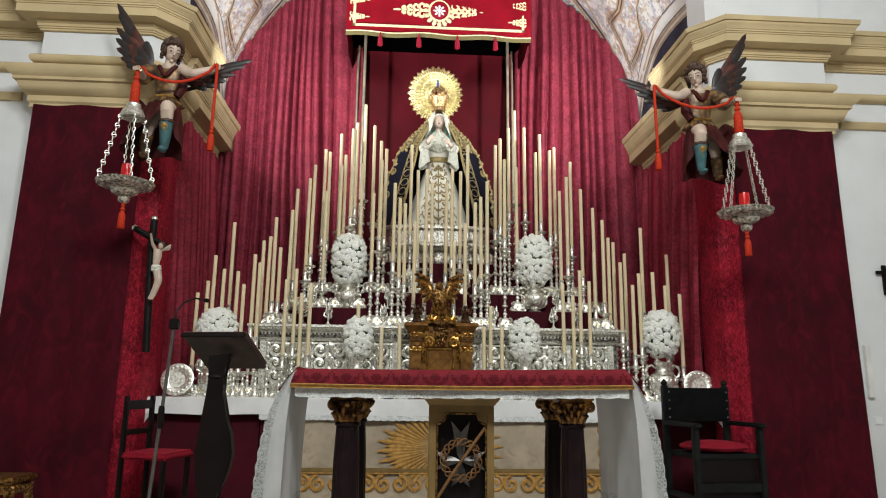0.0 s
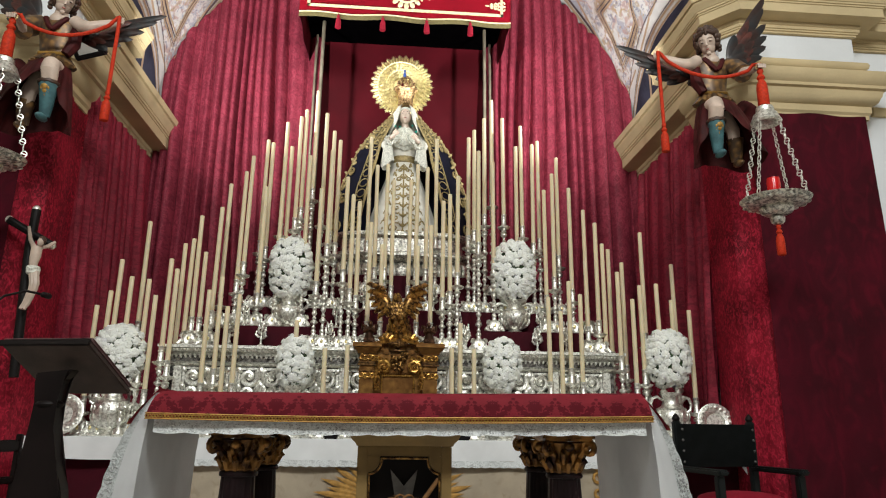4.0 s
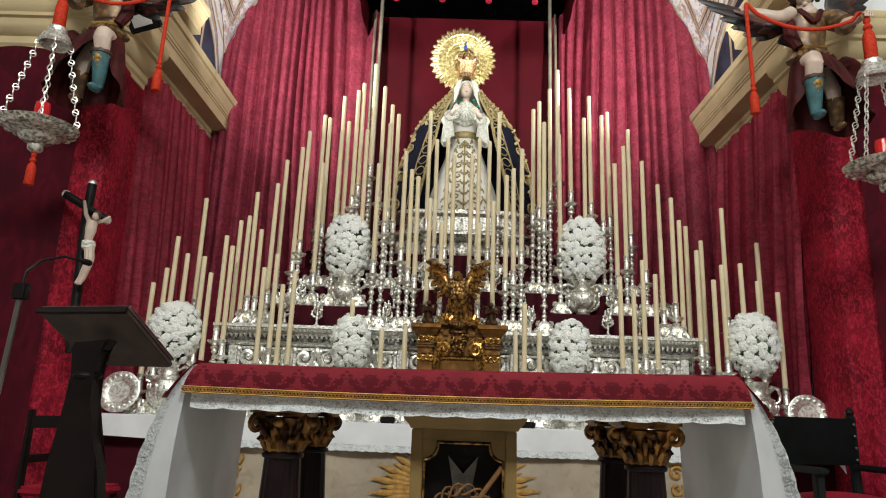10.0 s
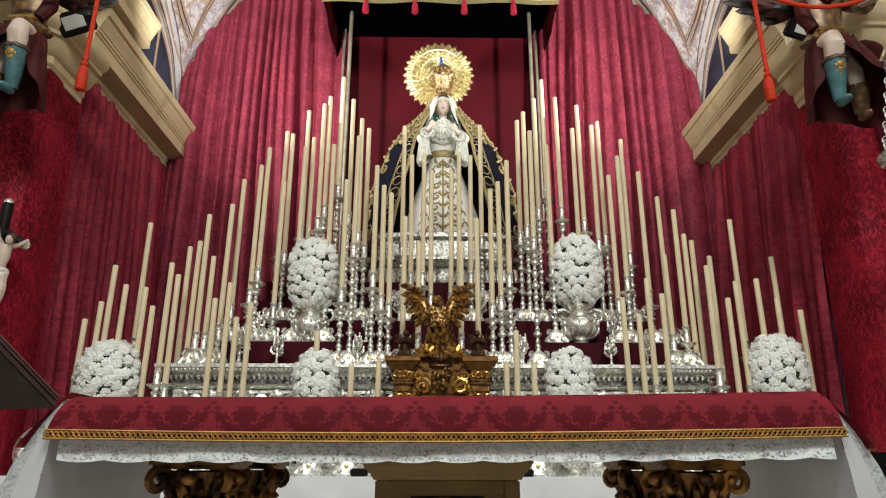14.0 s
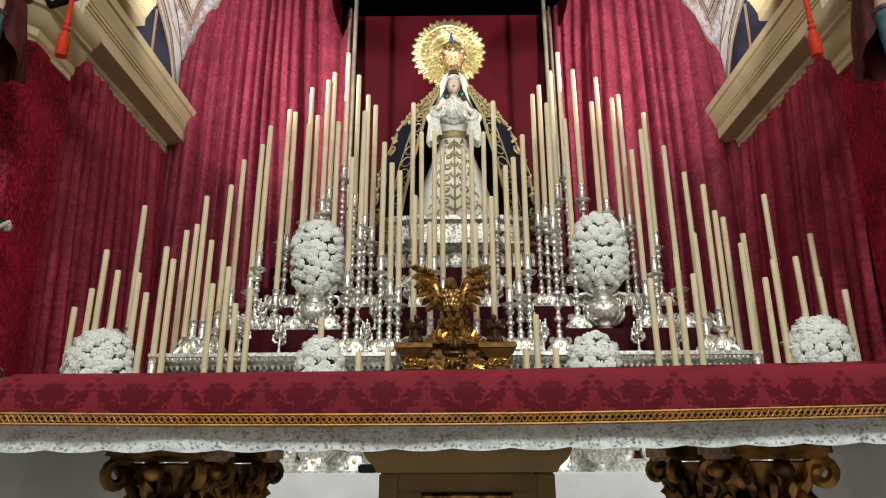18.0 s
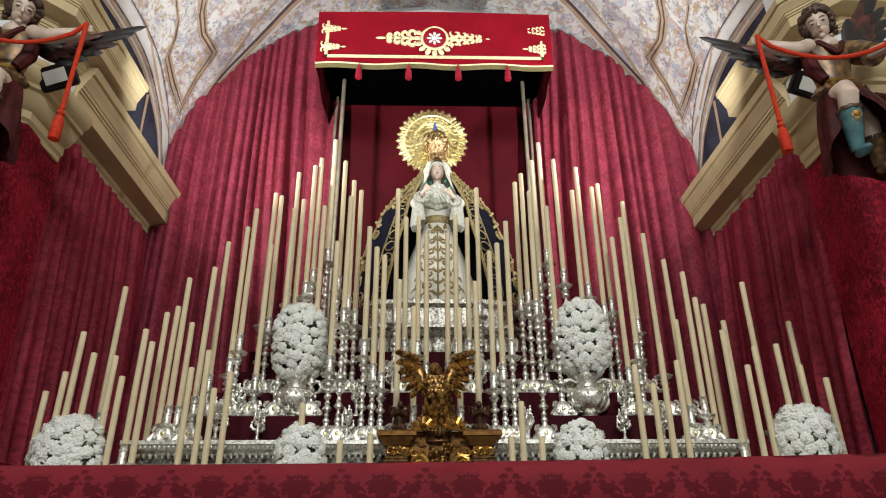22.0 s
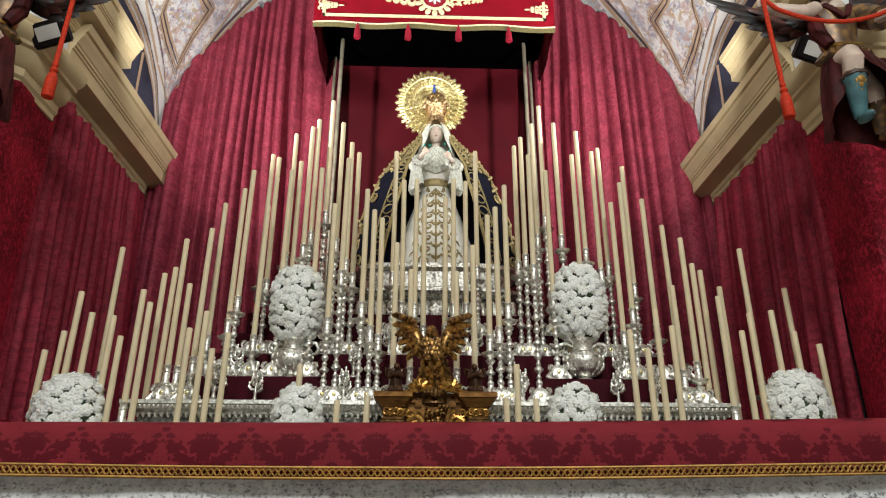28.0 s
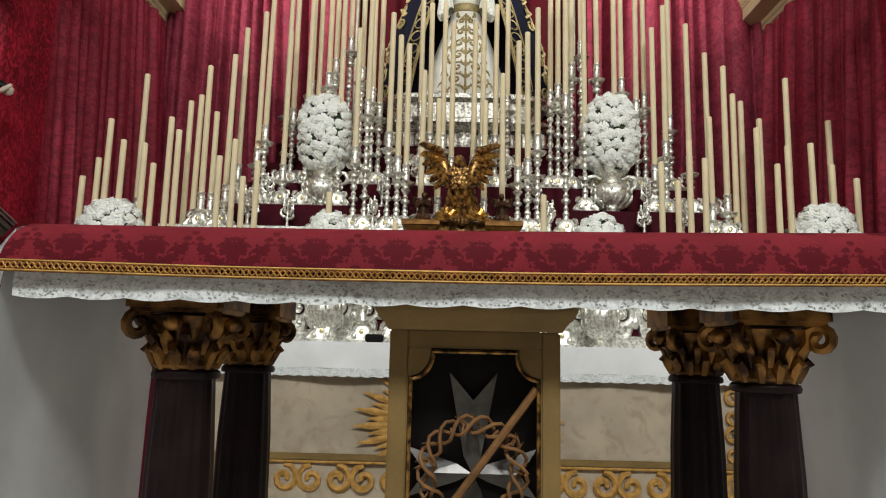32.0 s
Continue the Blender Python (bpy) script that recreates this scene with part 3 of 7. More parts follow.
for s in (-1, 1):
    def on_side(path, shift=(0, 0), s=s):
        return [(p + shift[0] if s < 0 else math.pi - p - shift[0], y + shift[1]) for p, y in path]
    frame_line = FRAME[:4] + FRAME[4:]
    for grow, width, mat in ((0.0, 0.022, BAND_DARK), (0.016, 0.034, BAND_PINK), (-0.015, 0.032, BAND_PINK), (0.030, 0.014, BAND_DARK), (0.042, 0.020, BAND_PINK)):
        cp, cy = 0.52, 4.2
        path = [(cp + (p - cp) * (1 + 7 * grow), cy + (y - cy) * (1 + 3 * grow)) for p, y in FRAME]
        vault_line(on_side(path), width, mat, "painted_frame", "painted frame with a pointed foot on the vault", 0.010 + 0.002 * (grow == 0) + 0.1 * abs(grow))
    for grow, width, mat in ((0.035, 0.13, BAND_PALE), (0.0, 0.030, BAND_PINK), (-0.012, 0.022, BAND_PALE), (-0.022, 0.028, BAND_PINK), (0.062, 0.012, BAND_DARK), (0.010, 0.010, BAND_DARK)):
        vault_line(on_side(smooth_path([(p + grow, y + 0.6 * grow) for p, y in LUNETTE])), width, mat, "painted_arc", "painted arch band round the side lunette", 0.010 + 0.05 * abs(grow))
    vault_line(on_side(SPANDREL), 0.035, BAND_PINK, "painted_line", "thin ochre painted line on the vault", 0.012)
    vault_line(on_side(smooth_path([(p + 0.03, y - 0.10) for p, y in RIBS])), 0.05, BAND_DARK, "painted_rib", "grey and ochre painted rib on the vault", 0.014)
    vault_line(on_side(smooth_path([(p + 0.02, y - 0.02) for p, y in RIBS])), 0.06, BAND_PINK, "painted_rib", "grey and ochre painted rib on the vault", 0.012)
    vault_line(on_side(smooth_path(RIBS)), 0.16, BAND_PALE, "painted_rib", "grey and ochre painted rib on the vault", 0.008)
    vault_line(on_side(BACK_EDGE), 0.06, BAND_PALE, "painted_border", "pale painted border where the vault meets the curtain", 0.010)
    vault_line(on_side([(0.278, 4.18), (0.182, 4.33), (0.10, 4.42)]), 0.05, BAND_PINK, "painted_line", "thin ochre painted line on the vault", 0.030)
    bm = bmesh.new()
    curve = smooth_path([(p - 0.03, y - 0.02) for p, y in LUNETTE])
    rows = [[bm.verts.new(on_vault(q if s < 0 else math.pi - q, y, 0.020)) for q in (0.01 + (p - 0.01) * k / 6 for k in range(7))] for p, y in curve]
    for a, b in zip(rows, rows[1:]):
        for k in range(6):
            bm.faces.new((a[k], a[k + 1], b[k + 1], b[k]))
    structure("lunette_" + ("left" if s < 0 else "right"), bm, BLUE_PAINT, "dark blue-grey painted lunette above the cornice", "lunette", True)

# ---- cloths of the sanctuary ----


def folds(x, seed, coarse=7.0, fine=19.0):
    return 0.6 * math.sin(coarse * x + seed + 1.3 * math.sin(2.1 * x + seed)) + 0.4 * math.sin(fine * x + 2.7 * seed + 1.1 * math.sin(5 * x))


def pleats(x, seed, width=0.125, wide=1.0):
    """Broad soft pleats parted by narrow deep grooves of uneven width and depth; about 0 in a groove, 1 on a crest."""
    q = x / width + 0.80 * math.sin(2.3 * x + seed) + 0.45 * math.sin(5.3 * x + 2.1 * seed)
    f, cell = q - math.floor(q), math.floor(q + 0.5)
    deep = max(0.34, math.sin(2.9 * cell + 1.7 * seed) * 0.6 + 0.42 * math.sin(5.1 * cell + seed))
    side = f if f < 0.5 else 1 - f
    soft = math.sin(math.pi * f) ** 0.6
    return 0.60 + 0.30 * wide * soft * (0.5 + 0.5 * math.sin(1.9 * math.floor(q) + seed)) - 0.95 * deep * math.exp(-(side * width / (0.009 + 0.013 * deep) / wide) ** 2)


def arch_top(x):
    return 4.58 + 2.93 * math.sqrt(max(0.0, 1 - (x / 3.22) ** 2))


for s, side in ((-1, "left"), (1, "right")):
    def back(u, v, s=s):
        x = 1.12 + 2.0 * u
        top = min(arch_top(x), 7.3)
        z = FLOOR + (top - FLOOR) * v
        deep = 0.095 * (1.15 - 0.45 * v)
        return Vector((s * (x - 0.10 * (1 - v) * (1 - u)), 5.08 - 0.19 * (1 - 0.6 * v ** 8) * pleats(x + 0.045 * math.sin(2.5 * v + 4 * u) + 0.014 * math.sin(9 * v + 11 * u), 2.0 + s, 0.14, 1.5) - deep * 0.45 * (1 + folds(x * 1.5, 2.0 + s, 9, 23)) - 0.02 * math.sin(5 * v + 7 * u), z))
    tagged(part("curtain", sheet(560, 30, back), CURTAIN), "tall crimson damask curtain gathered in folds below the arch", "curtain", "curtains of the sanctuary")

    def jamb(u, v, s=s):
        plan = [(-3.11, 2.105), (-2.935, 2.29), (-2.93, 2.80)]
        w = u * 2
        a, b = (plan[0], plan[1]) if w < 1 else (plan[1], plan[2])
        w -= int(w) if w < 2 else 1
        x, y = a[0] + (b[0] - a[0]) * w, a[1] + (b[1] - a[1]) * w
        bulge = (0.02 * math.sin(3 * v + 9 * u) + 0.03 * (1 - v)) * min(1, 4 * u)
        return Vector((-s * (x + bulge), y - 0.3 * bulge, FLOOR + (3.66 - FLOOR) * v))
    tagged(part("velvet_drape", sheet(24, 30, jamb), VELVET), "crushed crimson velvet drape round the corner of the pier", "drape", "velvet drapes on the piers")

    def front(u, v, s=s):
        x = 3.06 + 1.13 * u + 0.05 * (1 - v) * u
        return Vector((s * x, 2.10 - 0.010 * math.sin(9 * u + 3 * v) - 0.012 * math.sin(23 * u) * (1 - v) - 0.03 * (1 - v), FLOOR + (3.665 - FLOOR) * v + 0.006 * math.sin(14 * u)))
    tagged(part("velvet_drape", sheet(40, 30, front), PIER_VELVET), "smooth crimson velvet drape, coloured darker as in shade, covering the front of the pier", "drape", "velvet drapes on the piers")

    def flank(u, v, s=s):
        y = 2.80 + 2.28 * u
        x = 3.17 - 0.13 * (1 - u) ** 2 * (1 - 0.5 * v) - 0.220 * (1 - 0.60 * v ** 2) * pleats(y + 0.03 * math.sin(3 * v + 5 * u), 5.0 + s, 0.135, 1.5) - 0.03 * (1 - 0.7 * v ** 2) * (1 + folds(y * 2.0, 5.0 + s, 8, 21)) * (1.25 - 0.5 * v)
        return Vector((s * x, y, FLOOR + (4.06 - FLOOR) * v))
    tagged(part("curtain", sheet(560, 24, flank), SIDE_CURTAIN), "crimson damask curtain hung in narrow folds along the side wall", "curtain", "curtains of the sanctuary")

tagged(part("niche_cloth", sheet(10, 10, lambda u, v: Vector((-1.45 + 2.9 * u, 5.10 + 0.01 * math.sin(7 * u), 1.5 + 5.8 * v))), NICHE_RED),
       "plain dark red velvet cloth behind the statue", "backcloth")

# ---- canopy with its embroidered valance ----
canopy = thing("canopy", "crimson velvet canopy with a gold-embroidered valance over the statue", "canopy", (0, 3.95, -0.05))
CX = 1.27
part("valance", sheet(40, 10, lambda u, v: Vector((-CX + 2 * CX * u, 0.012 * math.sin(5 * u + 2 * v) - 0.05 * v, 5.68 + 0.70 * v + 0.012 * math.sin(3 * math.tau * u) * (1 - v))),
                      0.012), BANNER_RED, canopy, "crimson velvet valance")
# Roof and lining carry the canopy's inner shade in their near-black colour.
part("canopy_roof", box(-CX, CX, 0.0, 1.12, 6.36, 6.40, 0.005), SHADED_LINING, canopy)
part("canopy_lining", box(-CX + 0.02, CX - 0.02, 0.03, 1.10, 5.98, 6.0), SHADED_LINING, canopy, "canopy lining coloured near-black for the shade inside")
for s in (-1, 1):
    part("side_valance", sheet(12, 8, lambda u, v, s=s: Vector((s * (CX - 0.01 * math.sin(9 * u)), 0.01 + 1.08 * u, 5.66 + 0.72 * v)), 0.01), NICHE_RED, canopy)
    part("canopy_pole", tube([(s * 1.04, 0.62, 6.2), (s * 1.04, 0.62, 2.4)], 0.022, 10), POLE, canopy, "dull bronze upright of the canopy")
    part("canopy_pole", tube([(s * 1.16, 0.95, 6.2), (s * 1.16, 0.95, 2.4)], 0.018, 10), POLE, canopy, "dull bronze upright of the canopy")
part("fringe", sheet(160, 2, lambda u, v: Vector((-CX + 2 * CX * u, -0.012 - 0.004 * (int(u * 160) % 2), 5.62 + 0.062 * v + 0.012 * math.sin(3 * math.tau * u)))), FRINGE, canopy,
     "dull gold fringe")
part("braid", tube([(-CX + 2 * CX * k / 40, -0.018, 5.687 + 0.012 * math.sin(3 * math.tau * k / 40)) for k in range(41)], 0.009), PALE_THREAD, canopy)
frame_path = [(-1.16, 5.78), (1.16, 5.78), (1.16, 6.28), (-1.16, 6.28), (-1.16, 5.78)]
for (x0, z0), (x1, z1) in zip(frame_path, frame_path[1:]):
    part("galloon", box(min(x0, x1) - 0.018, max(x0, x1) + 0.018, -0.03, -0.014, min(z0, z1) - 0.018, max(z0, z1) + 0.018, 0.004), PALE_THREAD, canopy, "pale gold braid")


def scroll_spray(bm, c, size, hand, y):
    """A small leafy spray of scrolls."""
    for k in range(4):
        r = size * (0.42 - 0.07 * k)
        x = c[0] + hand * size * (0.30 + 0.42 * k)
        for up in (-1, 1):
            add_tube(bm, spiral((x, y, c[1] + up * r * 0.75), r * 0.8, 1.0, up * 2.2 + (0 if hand > 0 else math.pi), 12, up * hand), size * 0.085, 5,
                     [0.7 + 0.6 * math.sin(math.pi * j / 12) for j in range(13)])
        add_ball(bm, (x, y, c[1]), (size * 0.20, 0.008, size * 0.10), 8, 5)
    add_ball(bm, (c[0] + hand * size * 2.05, y, c[1]), (size * 0.30, 0.008, size * 0.09), 8, 5)


bm = bmesh.new()
for s in (-1, 1):
    scroll_spray(bm, (s * 0.17, 6.03), 0.20, s, -0.03)
for k in range(16):
    a = k * math.tau / 16
    add_ball(bm, (0.185 * math.cos(a), -0.03, 6.03 + 0.20 * math.sin(a)), (0.045, 0.010, 0.03), 8, 5, Matrix.Rotation(-a, 4, "Y"))
add_tube(bm, [(0.14 * math.cos(k * math.tau / 24), -0.032, 6.03 + 0.15 * math.sin(k * math.tau / 24)) for k in range(25)], 0.016, 6)
part("emblem_border", bm, PALE_THREAD, canopy, "pale gold embroidered wreath")
part("emblem", lathe([(0.13, 0), (0.13, 0.008), (0.10, 0.012), (0.02, 0.014)], 20, Matrix.Translation((0, -0.02, 6.03)) @ pose(0, 0, 0, 90)), CUSHION, canopy, "rose-red embroidered disc")
bm = bmesh.new()
for k in range(8):
    a = k * math.tau / 8
    add_ball(bm, (0.055 * math.cos(a), -0.036, 6.03 + 0.06 * math.sin(a)), (0.03, 0.006, 0.016), 8, 5, Matrix.Rotation(-a, 4, "Y"))
add_ball(bm, (0, -0.038, 6.03), (0.03, 0.006, 0.03))
part("emblem_figure", bm, LACE, canopy, "silver and blue embroidered figure")
for s in (-1, 1):
    for z in (5.90, 6.15):
        bm = bmesh.new()
        scroll_spray(bm, (s * 1.22, z), 0.115, -s, -0.03)
        part("corner_spray", bm, PALE_THREAD, canopy, "pale gold embroidered spray")
for k in range(4):
    x = -0.80 + 0.525 * k
    t = part("tassel", lathe([(0.006, 0.09), (0.012, 0.06), (0.022, 0.05), (0.014, 0.035), (0.030, 0.0), (0.036, -0.10), (0.030, -0.105)], 10, Matrix.Translation((x, -0.03, 5.585))),
             CUSHION, canopy, "red silk tassel")

# ---- stepped altarpiece behind the table ----
MENSA = 0.78
altar = thing("rear_altar", "old altar behind the table with a cream and gold frontal", "altar", (0, 2.45, FLOOR))
part("body", box(-1.80, 1.80, 0.06, 0.95, 0, MENSA - FLOOR - 0.04), STEP_RED, altar)
for s in (-1, 1):
    a, b = sorted((s * 1.82, s * 2.92))
    part("side_body", box(a, b, 0.10, 0.85, 0, MENSA - FLOOR - 0.04), STEP_RED, altar, "dark red cloth over the side of the altar")
part("frontal", sheet(60, 14, lambda u, v: Vector((-1.76 + 3.52 * u, 0.045 - 0.008 * math.sin(31 * u + 3 * v) - 0.006 * math.sin(13 * u), 0.0 + (MENSA - FLOOR - 0.1) * v))), FRONTAL, altar,
     "cream silk frontal")
for k in range(48):
    a = math.tau * (k + 0.5) / 48
    bm = bmesh.new()
    L = 0.66 if k % 2 == 0 else 0.57
    c, sn = math.cos(a), 0.62 * math.sin(a)
    def ray(r, w, y):
        return bm.verts.new((r * c - w * sn * 1.4, y, 0.50 + r * sn + w * c))
    v = [ray(0.08, 0, 0.024), ray(0.80 * L, 0.022, 0.026), ray(L, 0, 0.026), ray(0.80 * L, -0.022, 0.026), ray(0.75 * L, 0, 0.021)]
    for f in ((0, 1, 4), (1, 2, 4), (2, 3, 4), (3, 0, 4)):
        bm.faces.new([v[i] for i in f])
    part("sun_ray", bm, SUN_GOLD, altar, smooth=False)
bm = bmesh.new()
for k in range(22):
    x = -1.68 + 0.16 * k
    add_tube(bm, spiral((x, 0.040, 0.16), 0.085, 1.3, 1.6, 16, 1 if k % 2 else -1), 0.021, 5)
add_tube(bm, [(-1.75, 0.026, 0.26), (1.75, 0.026, 0.26)], 0.008)
for s in (-1, 1):
    for k in range(5):
        add_tube(bm, spiral((s * 1.66, 0.026, 0.36 + 0.11 * k), 0.055, 1.2, 0.6, 12, s if k % 2 else -s), 0.013, 5)
part("scrollwork", bm, SUN_GOLD, altar, "gold scroll embroidery along the frontal")
part("band", box(-1.76, 1.76, 0.02, 0.034, 0.27, 0.31, 0.004), FRAME_GOLD, altar)

cloth = thing("rear_altar_cloth", "white linen altar cloth with a narrow lace hem", "altar cloth", (0, 2.45, 0))
part("cloth_top", box(-2.98, 2.98, 0.0, 0.98, MENSA - 0.03, MENSA, 0.004), LINEN, cloth)
part("cloth_drop", sheet(120, 6, lambda u, v: Vector((-2.98 + 5.96 * u, -0.012 - 0.010 * math.sin(37 * u) * (1 - v) - 0.006 * math.sin(90 * u) * (1 - v), 0.615 + 0.155 * v + 0.006 * math.sin(41 * u) * (1 - v)))), LINEN,
     cloth)
part("lace_hem", sheet(300, 2, lambda u, v: Vector((-1.8 + 3.6 * u, -0.016 - 0.010 * math.sin(37 * u * 0.6 + 7), 0.575 + 0.045 * v - 0.008 * abs(math.sin(150 * u)) * (1 - v)))), LACE, cloth)
for s in (-1, 1):
    part("front_corner", sheet(8, 8, lambda u, v, s=s: Vector((s * (2.985 - 0.15 * u * (1 - 0.35 * v)), -0.016 - 0.012 * math.sin(5 * u), 0.63 - 0.26 * (1 - u) ** 1.3 * (1 - v))), 0.003), LINEN, cloth, "pointed corner of the cloth")
    part("corner_fall", sheet(8, 10, lambda u, v, s=s: Vector((s * (2.98 + 0.05 * (1 - v) * math.sin(3 * u)), 0.0 + 0.5 * u * v + 0.02 * u, 0.36 + 0.40 * v + 0.25 * u * (1 - v)))), LINEN, cloth)

steps = thing("altar_steps", "tiered shelves covered in dark red cloth", "shelf", (0, 0, 0))
TIER = [(2.97, 1.55), (3.17, 1.76), (3.37, 1.97), (3.57, 2.18), (3.77, 2.40)]
for n, (y, z) in enumerate(TIER):
    w = 1.93 - 0.10 * n
    part("tier", box(-w, w, y - 0.11, y + 0.11 if n < 4 else 4.7, MENSA if n == 0 else TIER[n - 1][1] - 0.02, z, 0.006), STEP_RED, steps, smooth=False)

gradin = thing("silver_gradin", "chased silver altar shelf with pierced scroll panels", "altar shelf", (0, 2.83, 0))
part("backing", box(-1.95, 1.95, 0.0, 0.03, 1.05, 1.50), GAP_SILVER, gradin, "silver ground darkened as shade in the gaps of the pierced scrolls")
part("lower_backing", box(-1.95, 1.95, 0.002, 0.03, MENSA, 1.05), STEP_RED, gradin, "dark red cloth behind the pierced silver")
part("top_moulding", sweep([(0, 1.46), (0.02, 1.46), (0.03, 1.48), (0.05, 1.49), (0.06, 1.515), (0.08, 1.52), (0.08, 1.545), (0, 1.55)], [(-1.97, 0.06), (-1.97, 0), (1.97, 0), (1.97, 0.06)]), SILVER, gradin)
bm = bmesh.new()
for k in range(131):
    add_ball(bm, (-1.95 + 0.03 * k, -0.068, 1.502), (0.011, 0.012, 0.014), 6, 4)
part("egg_moulding", bm, SILVER, gradin, "row of silver beads")["kind"] = "stuff"
bm = bmesh.new()
for k in range(98):
    x = -1.94 + 0.04 * k
    add_tube(bm, [(x, -0.018, 1.44), (x, -0.034, 1.452), (x, -0.036, 1.466)], 0.013, 5, [0.5, 1.0, 0.8])
part("leaf_moulding", bm, SILVER, gradin, "row of silver leaves")["kind"] = "stuff"
part("middle_moulding", sweep([(0, 1.37), (0.02, 1.375), (0.035, 1.39), (0.02, 1.405), (0, 1.41)], [(-1.96, 0.0), (1.96, 0.0)]), SILVER, gradin)
part("base_moulding", sweep([(0, MENSA), (0.05, MENSA), (0.05, MENSA + 0.05), (0.02, MENSA + 0.08), (0, MENSA + 0.08)], [(-1.96, 0.0), (1.96, 0.0)]), SILVER, gradin)
for k in range(9):
    x = -1.88 + 0.47 * k
    part("pilaster", box(x - 0.035, x + 0.035, -0.025, 0.0, MENSA + 0.08, 1.37, 0.008), SILVER, gradin)
for k in range(8):
    x = -1.645 + 0.47 * k
    bm = bmesh.new()
    for a, b, c, d in ((x - 0.195, x - 0.172, 1.05, 1.36), (x + 0.172, x + 0.195, 1.05, 1.36), (x - 0.172, x + 0.172, 1.05, 1.07), (x - 0.172, x + 0.172, 1.34, 1.36)):
        add_box(bm, a, b, -0.014, -0.002, c, d)
    field = part("scroll_panel", bm, SILVER, gradin, "silver frame round pierced scrolls")
    for s in (-1, 1):
        for z, r in ((1.28, 0.080), (1.14, 0.085), (1.00, 0.085), (0.90, 0.06)):
            bm = add_tube(bmesh.new(), spiral((x + s * 0.10, -0.014, z), r, 1.4, 1.6 + s, 18, s), 0.023, 6, [1.2 - 0.5 * j / 18 for j in range(19)])
            add_ball(bm, (x + s * 0.10, -0.02, z), 0.026, 8, 6)
            part("scroll", bm, SILVER, field)
            part("leaf", add_ball(bmesh.new(), (x + s * 0.185, -0.015, z + 0.06), (0.022, 0.018, 0.034), 8, 6, Matrix.Rotation(s * 0.7, 4, "Y")), SILVER, field)
            part("leaf", add_ball(bmesh.new(), (x + s * 0.03, -0.018, z + 0.05), (0.020, 0.016, 0.034), 8, 6, Matrix.Rotation(-s * 0.5, 4, "Y")), SILVER, field)
    for z in (1.33, 1.21, 1.07, 0.95):
        part("bead", add_ball(bmesh.new(), (x, -0.02, z), (0.032, 0.022, 0.045), 8, 6), SILVER, field)

# ---- pedestal of the statue ----
ped = thing("statue_pedestal", "chased silver pedestal with a gadrooned bowl shape", "pedestal", (0.03, 4.15, 0))


def oblong(profile, rx, ry, seg=40):
    """A rounded oblong turned shape: offsets from the outline, with heights."""
    bm = bmesh.new()
    rings = []
    for o, z in profile:
        ring = []
        for k in range(seg):
            a = k * math.tau / seg
            c, s = math.cos(a), math.sin(a)
            ring.append(bm.verts.new(((rx + o) * math.copysign(abs(c) ** 0.55, c), (ry + o) * math.copysign(abs(s) ** 0.55, s), z)))
        rings.append(ring)
    for a, b in zip(rings, rings[1:]):
        for k in range(seg):
            bm.faces.new((a[k], a[(k + 1) % seg], b[(k + 1) % seg], b[k]))
    bm.faces.new(rings[0][::-1])
    bm.faces.new(rings[-1])
    return bm


part("foot", oblong([(0.0, 2.18), (0.0, 2.26), (-0.03, 2.28), (-0.06, 2.32)], 0.74, 0.36), OLD_SILVER, ped)
part("gadrooned_bowl", oblong([(-0.10, 2.32), (0.0, 2.36), (0.05, 2.43), (0.05, 2.49), (0.0, 2.55), (-0.08, 2.58)], 0.72, 0.34), OLD_SILVER, ped, "swelling ribbed silver band")
for k in range(26):
    x = -0.66 + 1.32 * k / 25
    part("gadroon", tube([(x * 0.93, -0.33, 2.33), (x, -0.395, 2.40), (x, -0.405, 2.46), (x, -0.375, 2.53), (x * 0.94, -0.30, 2.575)], 0.022, 6, [0.6, 1, 1.1, 1, 0.6]), SILVER, ped)
part("cornice", oblong([(-0.08, 2.58), (0.02, 2.60), (0.06, 2.64), (0.06, 2.67), (0.02, 2.69), (-0.02, 2.70)], 0.74, 0.36), OLD_SILVER, ped)
part("plinth", oblong([(-0.04, 2.70), (-0.04, 2.86), (0.02, 2.88), (0.02, 2.92), (-0.02, 2.93)], 0.72, 0.33), OLD_SILVER, ped)
part("cartouche", add_ball(bmesh.new(), (0, -0.385, 2.465), (0.10, 0.045, 0.105), 16, 10), OLD_SILVER, ped, "domed chased silver cartouche")

# ---- candlesticks and candles ----


def stick_profile(h):
    """A turned silver stem of height h."""
    p = [(0.050, 0.0), (0.050, 0.012), (0.030, 0.03), (0.018, 0.06)]
    n = max(3, round((h - 0.18) / 0.11))
    step = (h - 0.20) / n
    for k in range(n):
        z = 0.12 + (step * (n - 0.6) / n) * k
        r = 0.033 if k % 2 else 0.025
        p += [(0.013, z + 0.12 * step), (r, z + 0.30 * step), (r, z + 0.42 * step), (0.014, z + 0.60 * step), (0.020, z + 0.74 * step), (0.011, z + 0.92 * step)]
    return p + [(0.013, h - 0.12)]


